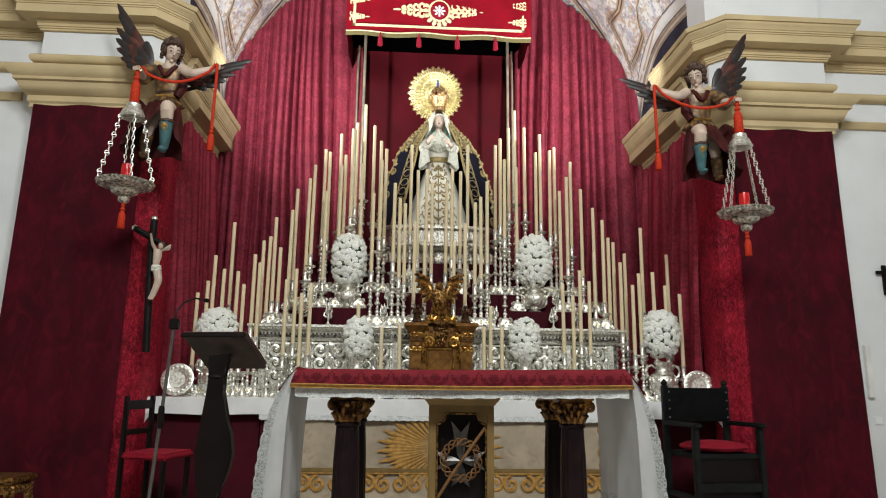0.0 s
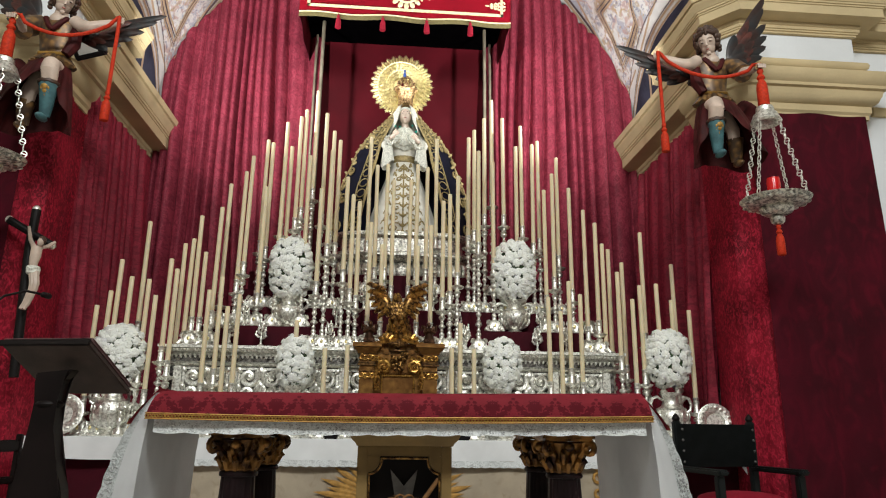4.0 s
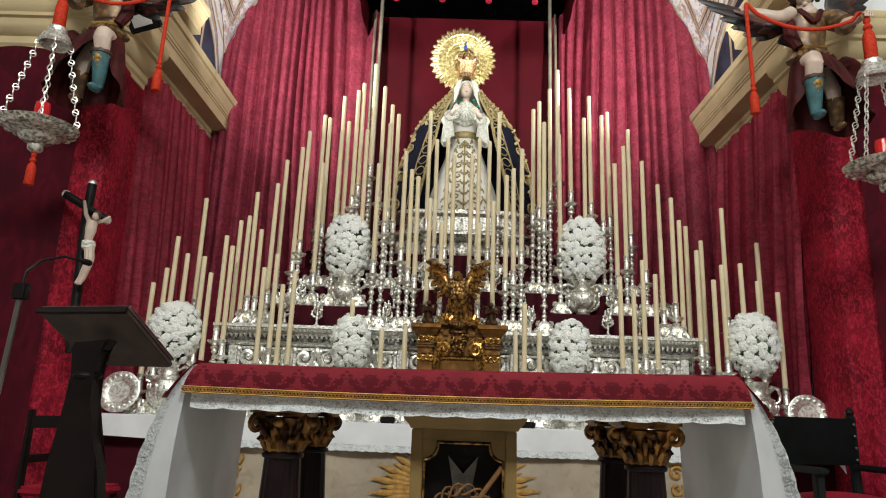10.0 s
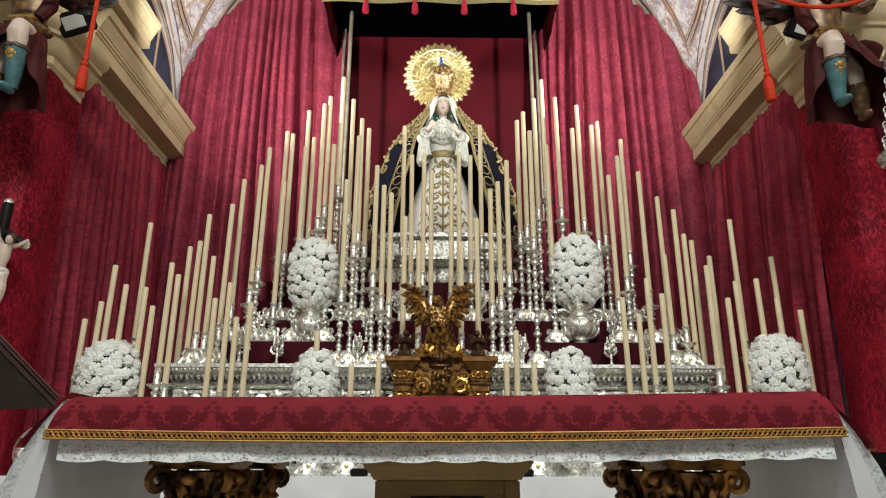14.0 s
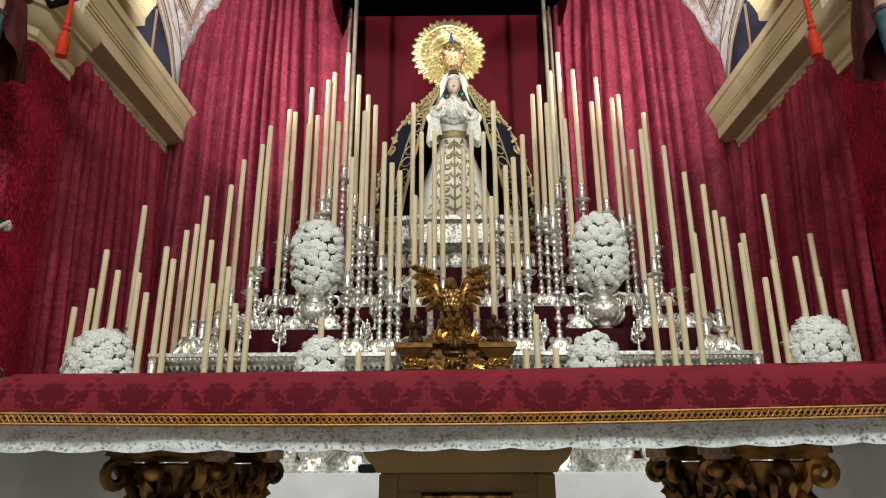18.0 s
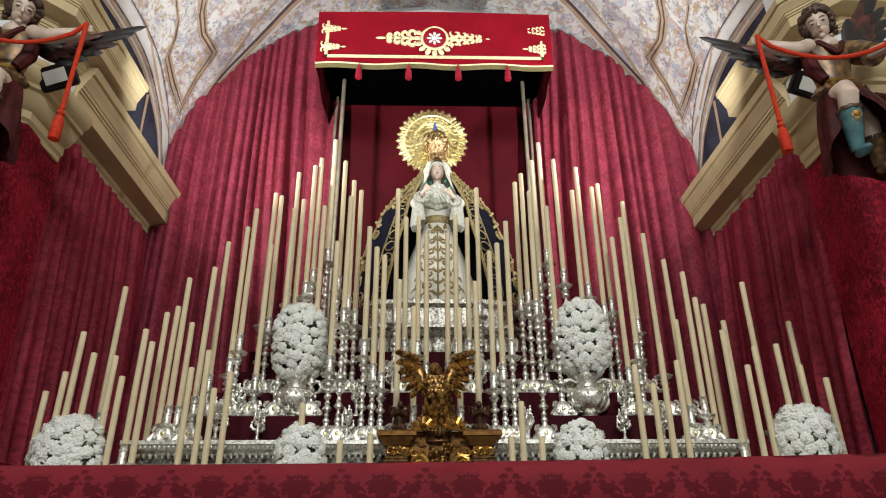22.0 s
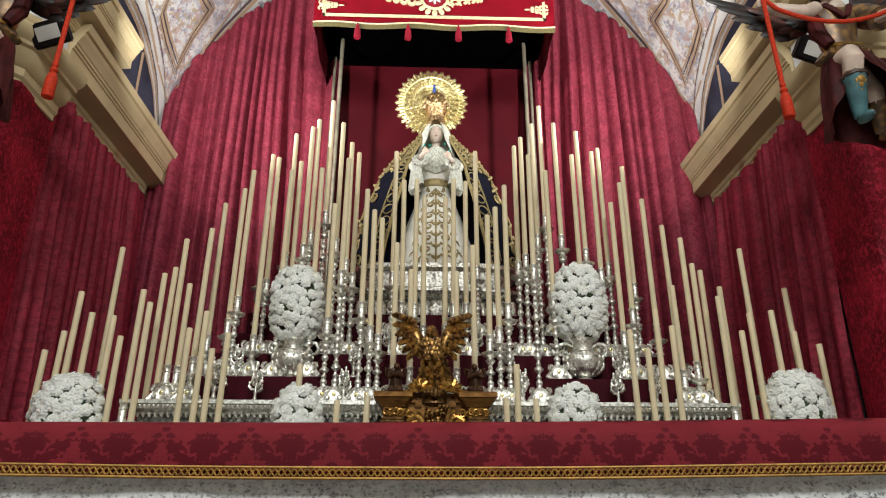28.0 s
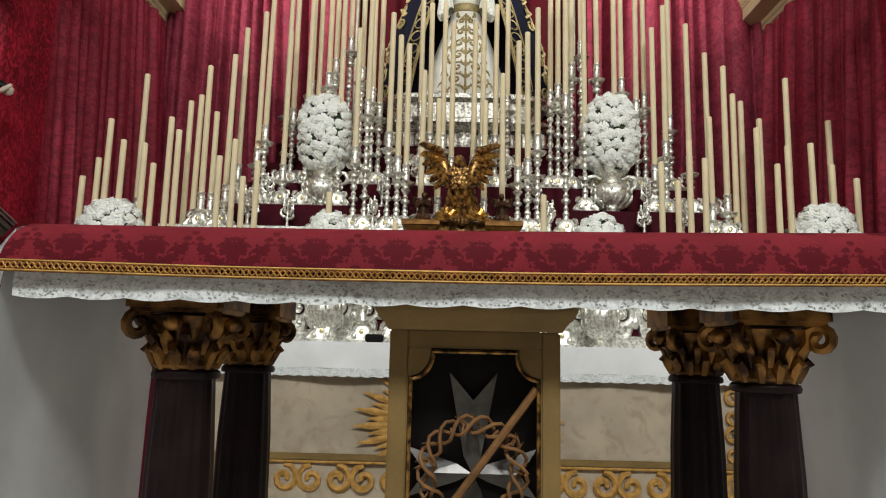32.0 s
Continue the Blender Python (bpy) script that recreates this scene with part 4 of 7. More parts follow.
def candlestick(h, at, group):
    """A silver candlestick whose socket ends h above its base."""
    ob = thing("candlestick", "turned silver candlestick on a three-cornered leafy foot", "candlestick", at, group)
    base = bmesh.new()
    rings = []
    for r, z, lobe in ((0.080, 0.0, 0.26), (0.084, 0.012, 0.26), (0.070, 0.030, 0.24), (0.062, 0.065, 0.20), (0.056, 0.090, 0.16), (0.040, 0.112, 0.08), (0.022, 0.124, 0), (0.020, 0.142, 0)):
        rings.append([base.verts.new((r * (1 + lobe * math.cos(3 * (a + math.pi / 6))) * math.cos(a), r * (1 + lobe * math.cos(3 * (a + math.pi / 6))) * math.sin(a), z)) for a in (k * math.tau / 24 for k in range(24))])
    for p, q in zip(rings, rings[1:]):
        for k in range(24):
            base.faces.new((p[k], p[(k + 1) % 24], q[(k + 1) % 24], q[k]))
    base.faces.new(rings[0][::-1]), base.faces.new(rings[-1])
    for k in range(3):
        a = math.pi / 2 + k * math.tau / 3
        c, q = math.cos(a), math.sin(a)
        add_tube(base, [(0.050 * c, 0.050 * q, 0.118), (0.074 * c, 0.074 * q, 0.108), (0.082 * c, 0.082 * q, 0.085), (0.066 * c, 0.066 * q, 0.070), (0.086 * c, 0.086 * q, 0.040), (0.104 * c, 0.104 * q, 0.014)], 0.012, 6, [0.7, 1.2, 1.0, 0.9, 1.2, 1.3])
        for e in (-0.45, 0.45):
            add_ball(base, (0.074 * math.cos(a + e), 0.074 * math.sin(a + e), 0.036), (0.017, 0.017, 0.024), 7, 5)
    part("foot", base, SILVER, ob)
    part("medallion", add_ball(bmesh.new(), (0, -0.046, 0.064), (0.017, 0.010, 0.021), 10, 7), GOLD, ob, "small gilt oval on the foot")
    part("stem", lathe(stick_profile(h), 12), SILVER, ob)
    part("drip_pan", lathe([(0.012, h - 0.19), (0.028, h - 0.18), (0.036, h - 0.165), (0.018, h - 0.15), (0.030, h - 0.142), (0.052, h - 0.132), (0.064, h - 0.118), (0.067, h - 0.110), (0.062, h - 0.108), (0.05, h - 0.116), (0.018, h - 0.120)], 20), SILVER, ob, "broad silver drip pan")
    part("socket", lathe([(0.022, h - 0.118), (0.031, h - 0.110), (0.031, h - 0.100), (0.026, h - 0.094), (0.025, h - 0.030), (0.029, h - 0.026), (0.029, h - 0.016), (0.025, h - 0.012), (0.026, h + 0.012), (0.029, h + 0.016), (0.029, h + 0.022), (0.02, h + 0.022)], 14), SILVER, ob)
    return ob


def candle(at, length, lean, group):
    bm = bmesh.new()
    n = 6
    prof = [(0.0215, 0)] + [(0.0215 - 0.0015 * k / n, length * k / n) for k in range(1, n)] + [(0.020, length - 0.004), (0.017, length), (0.004, length + 0.001)]
    add_lathe(bm, prof, 12)
    ob = part("altar_candle", bm, WAX)
    ob.matrix_basis = Matrix.Translation(at) @ pose(0, 0, 0, lean[0], lean[1])
    return tagged(ob, "tall slender unlit beeswax candle", "candle", group)


# Row by row: depth, height of the shelf, length of the candles, and the places across with the height of each tip.
ROW_FLOOR = [(-0.87, 1.75), (-0.62, 1.52), (-0.43, 1.55), (0.46, 1.54), (0.53, 1.76), (0.65, 1.54)]
ROW_FRONT = [(-2.59, 1.86), (-2.49, 1.99), (-2.43, 2.27), (-2.33, 2.12), (-2.18, 2.10), (-2.11, 1.96), (-2.01, 2.29), (-1.95, 2.20), (-1.66, 2.02), (-1.56, 2.14), (-1.49, 1.88), (-1.40, 1.99),
             (1.35, 2.04), (1.46, 1.91), (1.54, 2.19), (1.64, 2.07), (2.0, 2.29), (2.13, 2.04), (2.21, 2.17), (2.37, 2.19), (2.5, 2.04), (2.66, 1.95)]
ROW_LOW_SIDES = [(-2.31, 2.69), (-1.97, 2.49), (-1.91, 2.54), (-1.85, 2.76), (-1.79, 2.42), (-1.68, 2.85), (1.78, 2.45), (1.88, 2.83), (1.94, 2.62), (2.0, 2.57), (2.13, 2.44), (2.33, 2.75), (2.63, 2.44)]
ROW_LOW = [(-0.77, 3.08), (-0.69, 3.48), (-0.53, 3.21), (-0.46, 3.03), (-0.40, 2.97), (-0.29, 2.76), (-0.17, 2.54), (0.16, 2.54), (0.29, 2.75), (0.40, 3.0), (0.47, 3.07), (0.54, 3.26), (0.74, 3.53)]
ROW_SECOND = [(-1.67, 3.16), (-1.53, 3.29), (-1.48, 3.46), (-1.33, 3.14), (-1.17, 3.47), (-0.92, 3.49), (0.92, 3.51), (1.44, 3.23), (1.52, 3.4), (1.69, 3.25), (1.84, 3.03)]
ROW_THIRD = [(-1.39, 3.73), (-1.33, 3.70), (-1.20, 3.94), (-1.14, 3.67), (-1.06, 4.0), (-1.01, 4.09), (-0.80, 4.06), (-0.71, 3.86), (-0.65, 3.76), (-0.25, 3.5), (-0.15, 3.52), (-0.08, 3.35), (0.09, 3.35),
             (0.16, 3.52), (0.26, 3.5), (0.69, 3.85), (0.75, 3.94), (0.86, 4.09), (1.06, 4.1), (1.19, 3.77), (1.25, 4.01), (1.36, 3.8), (1.43, 3.85), (1.62, 3.66)]
ROW_TOP = [(-0.93, 4.41), (-0.34, 3.90), (0.37, 3.91), (0.97, 4.40)]
rng = random.Random(4)
sticks = {}
for y, shelf, length, row in ((2.6, MENSA, 0.62, ROW_FLOOR), (2.74, MENSA, 0.80, ROW_FRONT), (2.97, TIER[0][1], 0.98, ROW_LOW_SIDES), (2.97, TIER[0][1], 0.96, ROW_LOW), (3.17, TIER[1][1], 1.08, ROW_SECOND),
                              (3.37, TIER[2][1], 1.12, ROW_THIRD), (3.57, TIER[3][1], 1.15, ROW_TOP)):
    for x, top in row:
        base = MENSA if abs(x) > 1.9 else shelf
        foot = top - length
        h = max(0.24, round((foot - base) / 0.06) * 0.06)
        yy = y + rng.uniform(-0.015, 0.015)
        if y < 2.8:
            yy = y
        if h not in sticks:
            sticks[h] = candlestick(h, (x, yy, base), "candlesticks on the altar")
        else:
            copy_thing(sticks[h], Matrix.Translation((x, yy, base)) @ pose(0, 0, 0, 0, 0, rng.uniform(-10, 10)))
        candle((x, yy, base + h), top - base - h, (rng.uniform(-0.25, 0.25), rng.uniform(-0.3, 0.3)), "candles on the altar")


def silver_spray(at, size, turn):
    """A small silver leaf ornament on a stem."""
    ob = thing("silver_leaf_ornament", "small branching silver leaf ornament", "ornament", at, "silver ornaments on the shelves")
    part("stem", lathe([(0.05, 0), (0.05, 0.015), (0.02, 0.035), (0.012, 0.07), (0.02, 0.09), (0.010, 0.12), (0.008, 0.22)], 10), SILVER, ob)
    ro = random.Random(7)
    for k in range(13):
        a = k * 2.4
        z = 0.10 + 0.012 * k
        r = 0.085 - 0.004 * k
        c, q = math.cos(a), math.sin(a)
        bm = bmesh.new()
        add_tube(bm, [(0, 0, z), (0.5 * r * c, 0.5 * r * q, z + 0.005), (0.85 * r * c, 0.85 * r * q, z + 0.03), (0.80 * r * c, 0.80 * r * q, z + 0.055)], 0.015, 6, [0.3, 1.0, 1.1, 0.4])
        add_ball(bm, (0.8 * r * c, 0.8 * r * q, z + 0.06), (0.012, 0.012, 0.014), 6, 5)
        part("leaf", bm, SILVER, ob)
    ob.matrix_basis = Matrix.Translation(at) @ pose(0, 0, 0, 0, 0, turn) @ Matrix.Diagonal((size, size, size, 1))
    return ob


first = None
for n, (tier, x) in enumerate(((0, -1.50), (0, -1.22), (0, -0.62), (0, 0.62), (0, 1.28), (0, 1.55), (1, -1.42), (1, -0.58), (1, 0.55), (1, 1.36), (2, -0.52), (2, 0.50), (2, -0.34), (2, 0.34))):
    y, z = TIER[tier]
    at = (x, y - 0.045, z)
    if first is None:
        first = silver_spray(at, 1.0, 0)
    else:
        copy_thing(first, Matrix.Translation(at) @ pose(0, 0, 0, 0, 0, 47 * n) @ Matrix.Diagonal((0.68, 0.68, 0.80, 1)))

# ---- statue ----
ST = Vector((0.03, 4.35, 2.94))


def build_statue():
    """The robed figure, as one mesh: skirt, mantle, veil, lace, face and embroidery."""
    bm = bmesh.new()
    mats = [BROCADE, NAVY, OLIVE_GOLD, TULLE, PALE_SKIN, GOLD_THREAD, EMERALD, MANTLE_GOLD, BROWS, LIPS]

    def mark(index, start):
        paint(bm, start, index)

    n = len(bm.faces)
    seg = 56
    rings = []
    for z, r in ((0.0, 0.43), (0.12, 0.41), (0.35, 0.35), (0.60, 0.272), (0.82, 0.195), (0.95, 0.145), (1.0, 0.135), (1.08, 0.15), (1.22, 0.17), (1.34, 0.155), (1.42, 0.09), (1.46, 0.05)):
        wave = max(0.0, 0.035 * (1 - z / 0.9))
        rings.append([bm.verts.new(((r + wave * math.sin(7 * k * math.tau / seg)) * math.cos(k * math.tau / seg), 0.72 * (r + wave * math.sin(7 * k * math.tau / seg)) * math.sin(k * math.tau / seg), z)) for k in range(seg)])
    for a, b in zip(rings, rings[1:]):
        for k in range(seg):
            bm.faces.new((a[k], a[(k + 1) % seg], b[(k + 1) % seg], b[k]))
    mark(0, n)
    n = len(bm.faces)
    lv = [(0.0, 0.80, 0.50, 0.49), (0.3, 0.78, 0.47, 0.44), (0.6, 0.735, 0.42, 0.38), (0.9, 0.645, 0.36, 0.31), (1.15, 0.53, 0.30, 0.27), (1.35, 0.40, 0.24, 0.19), (1.5, 0.245, 0.19, 0.13), (1.62, 0.15, 0.15, 0.095),
          (1.70, 0.10, 0.12, 0.06), (1.74, 0.05, 0.07, 0.03)]
    rings = []
    for z, rx, ry, op in lv:
        a0 = math.asin(min(0.95, op / rx))
        ring = []
        for k in range(49):
            a = a0 + (math.tau - 2 * a0) * k / 48
            w = 1 + 0.02 * math.sin(9 * a) * (1.75 - z)
            ring.append(bm.verts.new((rx * w * math.sin(a), -ry * w * math.cos(a) + 0.06, z)))
        rings.append(ring)
    for a, b in zip(rings, rings[1:]):
        for k in range(48):
            face = bm.faces.new((a[k], a[k + 1], b[k + 1], b[k]))
            face.material_index = 7 if a[0].co.z > 1.1 and not 17 < k < 31 else 1

    def on_mantle(z, frac, s, out=0.012):
        """A place on the mantle: frac runs from its front edge (0) round to the back (1)."""
        for (z0, x0, y0, o0), (z1, x1, y1, o1) in zip(lv, lv[1:]):
            if z0 <= z <= z1:
                w = (z - z0) / (z1 - z0)
                rx, ry, op = x0 + (x1 - x0) * w + out, y0 + (y1 - y0) * w + out, o0 + (o1 - o0) * w
                a0 = math.asin(min(0.95, op / rx))
                a = a0 + (math.pi - a0) * frac
                return Vector((s * rx * math.sin(a), -ry * math.cos(a) + 0.06, z))
        return Vector((0, 0, z))

    n = len(bm.faces)
    for s in (-1, 1):
        # gold border down the front edges, with scrolls, leaves and stems over the shoulders
        add_tube(bm, [on_mantle(0.02 + 1.66 * k / 24, 0.01, s) for k in range(25)], 0.016, 5)
        add_tube(bm, [on_mantle(0.02 + 1.50 * k / 24, 0.09, s) for k in range(25)], 0.008, 5)
        for k in range(11):
            z = 0.10 + 0.13 * k
            c = 0.05
            add_tube(bm, [on_mantle(min(1.6, z + 0.05 * math.sin(j * 0.55)), c + 0.03 * math.cos(j * 0.55), s, 0.016) for j in range(12)], 0.007, 4)
        for k in range(7):
            z, c, r = 0.12 + 0.17 * k, 0.22 + 0.05 * (k % 2), 0.085 - 0.006 * k
            add_tube(bm, [on_mantle(min(1.6, max(0.01, z + r * (1 - 0.045 * j) * math.sin(j * 0.5))), c + 0.75 * r * (1 - 0.045 * j) * math.cos(j * 0.5), s, 0.016) for j in range(18)], 0.0105, 5)
            add_tube(bm, [on_mantle(min(1.6, max(0.01, z + 0.5 * r * math.sin(j * 1.2566 * 2))), c + 0.36 * r * math.cos(j * 1.2566 * 2), s, 0.018) for j in range(6)], 0.008, 4)
        add_tube(bm, [on_mantle(0.03 + 1.3 * k / 30, 0.31 + 0.05 * math.sin(k * 0.55), s, 0.014) for k in range(31)], 0.010, 5)
        for k in range(14):
            z = 0.06 + 0.095 * k
            p = on_mantle(z, 0.31 + 0.05 * math.sin(k * 1.27) + 0.04 * (-1) ** k, s, 0.016)
            add_ball(bm, p, (0.036, 0.012, 0.020), 6, 4, Matrix.Rotation(0.7 * (-1) ** k, 4, "Y"))
        # dense gold work from the head to the elbows
        for k in range(22):
            z = 1.12 + 0.025 * k
            for f in (0.10, 0.20, 0.30):
                q = f + 0.05 * math.sin(3.1 * k + 20 * f)
                p = on_mantle(min(1.66, z), q, s, 0.010)
                add_ball(bm, p, (0.030, 0.012, 0.012), 6, 4, Matrix.Rotation(1.3 * math.sin(2.2 * k + 9 * f), 4, "Y"))
    # skirt embroidery: a stem with scrolls and leaves
    profile = ((0.0, 0.43), (0.12, 0.41), (0.35, 0.35), (0.60, 0.272), (0.82, 0.195), (0.95, 0.145), (1.0, 0.135))

    def on_skirt(x, z):
        z = max(0.0, min(0.99, z))
        i = max(k for k in range(len(profile) - 1) if profile[k][0] <= z)
        (z0, r0), (z1, r1) = profile[i], profile[i + 1]
        r = r0 + (r1 - r0) * (z - z0) / (z1 - z0)
        big, wave = r, max(0.0, 0.035 * (1 - z / 0.9))
        for k in range(6):
            a = -math.acos(max(-0.97, min(0.97, x / big)))
            big = r + wave * math.sin(7 * a)
        return Vector((x, 0.72 * big * math.sin(a) - 0.005, z))
    add_tube(bm, [on_skirt(0.0, 0.06 + 0.87 * k / 12) for k in range(13)], 0.009, 5)
    for k in range(7):
        z, w = 0.10 + 0.125 * k, 0.20 - 0.021 * k
        for s in (-1, 1):
            add_tube(bm, [on_skirt(s * (0.50 * w + 0.42 * w * (1 - 0.05 * j) * math.cos(2.6 - 0.45 * j)), z + 0.33 * w * (1 - 0.05 * j) * math.sin(2.6 - 0.45 * j)) for j in range(17)], 0.0080, 5,
                     [0.6 + 0.7 * math.sin(math.pi * j / 16) for j in range(17)])
            add_tube(bm, [on_skirt(s * w * (0.9 + 0.35 * j / 6), z + 0.04 + 0.06 * math.sin(j * 0.5)) for j in range(7)], 0.009, 5, [1.2, 1, 1, 1, 1, 0.8, 0.3])
            for dx, dz, a in ((0.28, 0.05, 0.9), (0.62, -0.015, 0.3), (0.95, 0.055, -0.5), (1.15, 0.0, 1.2)):
                add_ball(bm, on_skirt(s * dx * w, z + dz), (0.022, 0.008, 0.009), 6, 4, Matrix.Rotation(a * s, 4, "Y"))
        for a in (-0.9, 0.0, 0.9):
            add_ball(bm, on_skirt(0.022 * a, z + 0.03 - 0.012 * abs(a)), (0.014, 0.009, 0.034), 6, 4, Matrix.Rotation(a, 4, "Y"))
    for k in range(13):
        x = -0.30 + 0.05 * k
        add_ball(bm, on_skirt(x, 0.05), (0.02, 0.01, 0.014), 6, 4)
    add_tube(bm, [on_skirt(-0.33 + 0.66 * k / 16, 0.025) for k in range(17)], 0.008, 5)
    mark(2, n)
    n = len(bm.faces)
    add_lathe(bm, [(0.142, 0.965), (0.15, 0.98), (0.15, 1.03), (0.145, 1.045)], 24, None, 0.76)
    mark(2, n)
    # sleeves and hands
    n = len(bm.faces)
    for s in (-1, 1):
        add_tube(bm, [(s * 0.15, -0.03, 1.31), (s * 0.225, -0.09, 1.20), (s * 0.22, -0.20, 1.12), (s * 0.16, -0.26, 1.14 - 0.02 * s)], 0.052, 10, [0.9, 1.0, 1.1, 0.9])
    mark(0, n)
    n = len(bm.faces)
    for s in (-1, 1):
        add_sheet(bm, 20, 10, lambda u, v, s=s: Vector((s * (0.195 + (0.048 + 0.030 * v) * math.cos(math.tau * u)), -0.215 + (0.05 + 0.02 * v) * math.sin(math.tau * u) - 0.012 * math.sin(31 * u) * v, 1.13 - (0.25 + 0.05 * math.sin(9 * u)) * v)))
        for k in range(11):
            a = k * math.tau / 11
            add_ball(bm, (s * 0.175 + 0.05 * math.cos(a), -0.265, 1.14 - 0.02 * s + 0.05 * math.sin(a)), (0.020, 0.022, 0.020), 6, 5)
    # veil round the face and the lace over the breast
    rings = []
    for z, r, op in ((1.20, 0.215, 1.10), (1.30, 0.20, 0.98), (1.36, 0.185, 0.85), (1.46, 0.170, 0.54), (1.56, 0.152, 0.47), (1.63, 0.130, 0.50), (1.69, 0.095, 0.6), (1.735, 0.03, 0.9)):
        rings.append([bm.verts.new(((r + 0.008 * math.sin(k * 1.9)) * math.sin(op + (math.tau - 2 * op) * k / 30), -0.03 - (r + 0.006 * math.cos(k * 2.3)) * math.cos(op + (math.tau - 2 * op) * k / 30), z))
                      for k in range(31)])
    for a, b in zip(rings, rings[1:]):
        for k in range(30):
            bm.faces.new((a[k], a[k + 1], b[k + 1], b[k]))
    for tier, (size, z0, y0) in enumerate(((0.145, 1.24, -0.165), (0.12, 1.26, -0.185), (0.092, 1.285, -0.198), (0.062, 1.305, -0.206))):
        def ruff(u, v, size=size, z0=z0, y0=y0, tier=tier):
            a, r = math.tau * u, size * (0.15 + 0.85 * v)
            return Vector((r * math.cos(a), y0 + 0.05 * (r / 0.165) ** 2 + 0.007 * v * math.sin(15 * a + 2 * tier) + 0.004 * v * math.sin(37 * a), z0 + 0.95 * r * math.sin(a) * (1 + 0.05 * math.sin(7 * a + tier))))
        add_sheet(bm, 90, 5, ruff)
    for k in range(16):
        a = math.pi * k / 15
        add_ball(bm, (0.078 * math.cos(a), -0.125, 1.565 + 0.085 * math.sin(a)), (0.016, 0.012, 0.016), 6, 4)
    mark(3, n)
    n = len(bm.faces)
    add_ball(bm, (0.0, -0.095, 1.55), (0.068, 0.080, 0.096), 18, 14)
    add_ball(bm, (0.0, -0.171, 1.543), (0.010, 0.016, 0.024), 8, 6)
    add_tube(bm, [(0, -0.05, 1.40), (0, -0.06, 1.48)], 0.042, 10)
    for s in (-1, 1):
        add_ball(bm, (s * 0.140, -0.305, 1.175 - 0.02 * s), (0.026, 0.030, 0.046), 10, 7, pose(0, 0, 0, 15, -s * 38, 0))
        for f in range(4):
            add_tube(bm, [(s * (0.105 + 0.012 * f), -0.315, 1.185 + 0.009 * f - 0.02 * s), (s * (0.070 + 0.012 * f), -0.335, 1.215 + 0.012 * f - 0.02 * s)], 0.0095, 5)
    mark(4, n)
    n = len(bm.faces)
    for x, z in ((-0.115, 1.37), (-0.065, 1.365), (0.085, 1.385), (0.13, 1.31)):
        add_ball(bm, (x, -0.205, z), (0.012, 0.008, 0.012), 8, 6)
    mark(6, n)
    n = len(bm.faces)
    for s in (-1, 1):
        add_tube(bm, [(s * 0.011, -0.166, 1.578), (s * 0.026, -0.163, 1.584), (s * 0.044, -0.148, 1.574)], 0.0035, 5)
        add_ball(bm, (s * 0.026, -0.160, 1.560), (0.013, 0.006, 0.005), 8, 5)
    mark(8, n)
    n = len(bm.faces)
    add_ball(bm, (0, -0.166, 1.506), (0.016, 0.008, 0.006), 8, 5)
    mark(9, n)
    ob = part("robed_statue", bm, mats)
    ob.location = ST
    return tagged(ob, "robed statue in ivory brocade and a navy mantle embroidered with gold", "statue")


build_statue()

halo = thing("halo_crown", "polished gold crown with a wide sunburst halo", "crown", (ST.x - 0.05, ST.y + 0.02, 4.955))
halo.scale = (0.98, 1.0, 0.99)
part("halo_ring", tube([(0.30 * math.cos(k * math.tau / 48), 0, 0.33 * math.sin(k * math.tau / 48)) for k in range(49)], 0.014, 6), GOLD, halo)
bm = bmesh.new()
for r0, r1, y in ((0.05, 0.31, 0.014),):
    ring0, ring1 = ([bm.verts.new((r * math.cos(k * math.tau / 64), y + 0.006 * (k % 2), 1.09 * r * math.sin(k * math.tau / 64))) for k in range(64)] for r in (r0, r1))
    for k in range(64):
        bm.faces.new((ring0[k], ring0[(k + 1) % 64], ring1[(k + 1) % 64], ring1[k]))
part("halo_plate", bm, GOLD, halo, "beaten gold plate")
part("inner_ring", tube([(0.20 * math.cos(k * math.tau / 40), 0, 0.22 * math.sin(k * math.tau / 40)) for k in range(41)], 0.012, 6), GOLD, halo)
bm = bmesh.new()
for k in range(28):
    a = k * math.tau / 28
    for r, q in ((0.25, 0.030), (0.22, 0.018), (0.278, 0.018), (0.17, 0.022), (0.12, 0.018)):
        c = Vector((r * math.cos(a + 0.05 * (r == 0.22)), -0.006, 1.09 * r * math.sin(a + 0.05 * (r == 0.22))))
        add_tube(bm, [c + Vector((q * math.cos(j * 0.9 + a), 0, q * math.sin(j * 0.9 + a))) * (1 - 0.07 * j) for j in range(9)], 0.0075, 5)
        add_ball(bm, c, (0.012, 0.012, 0.012), 6, 4)
part("filigree", bm, GOLD, halo, "pierced gold filigree")
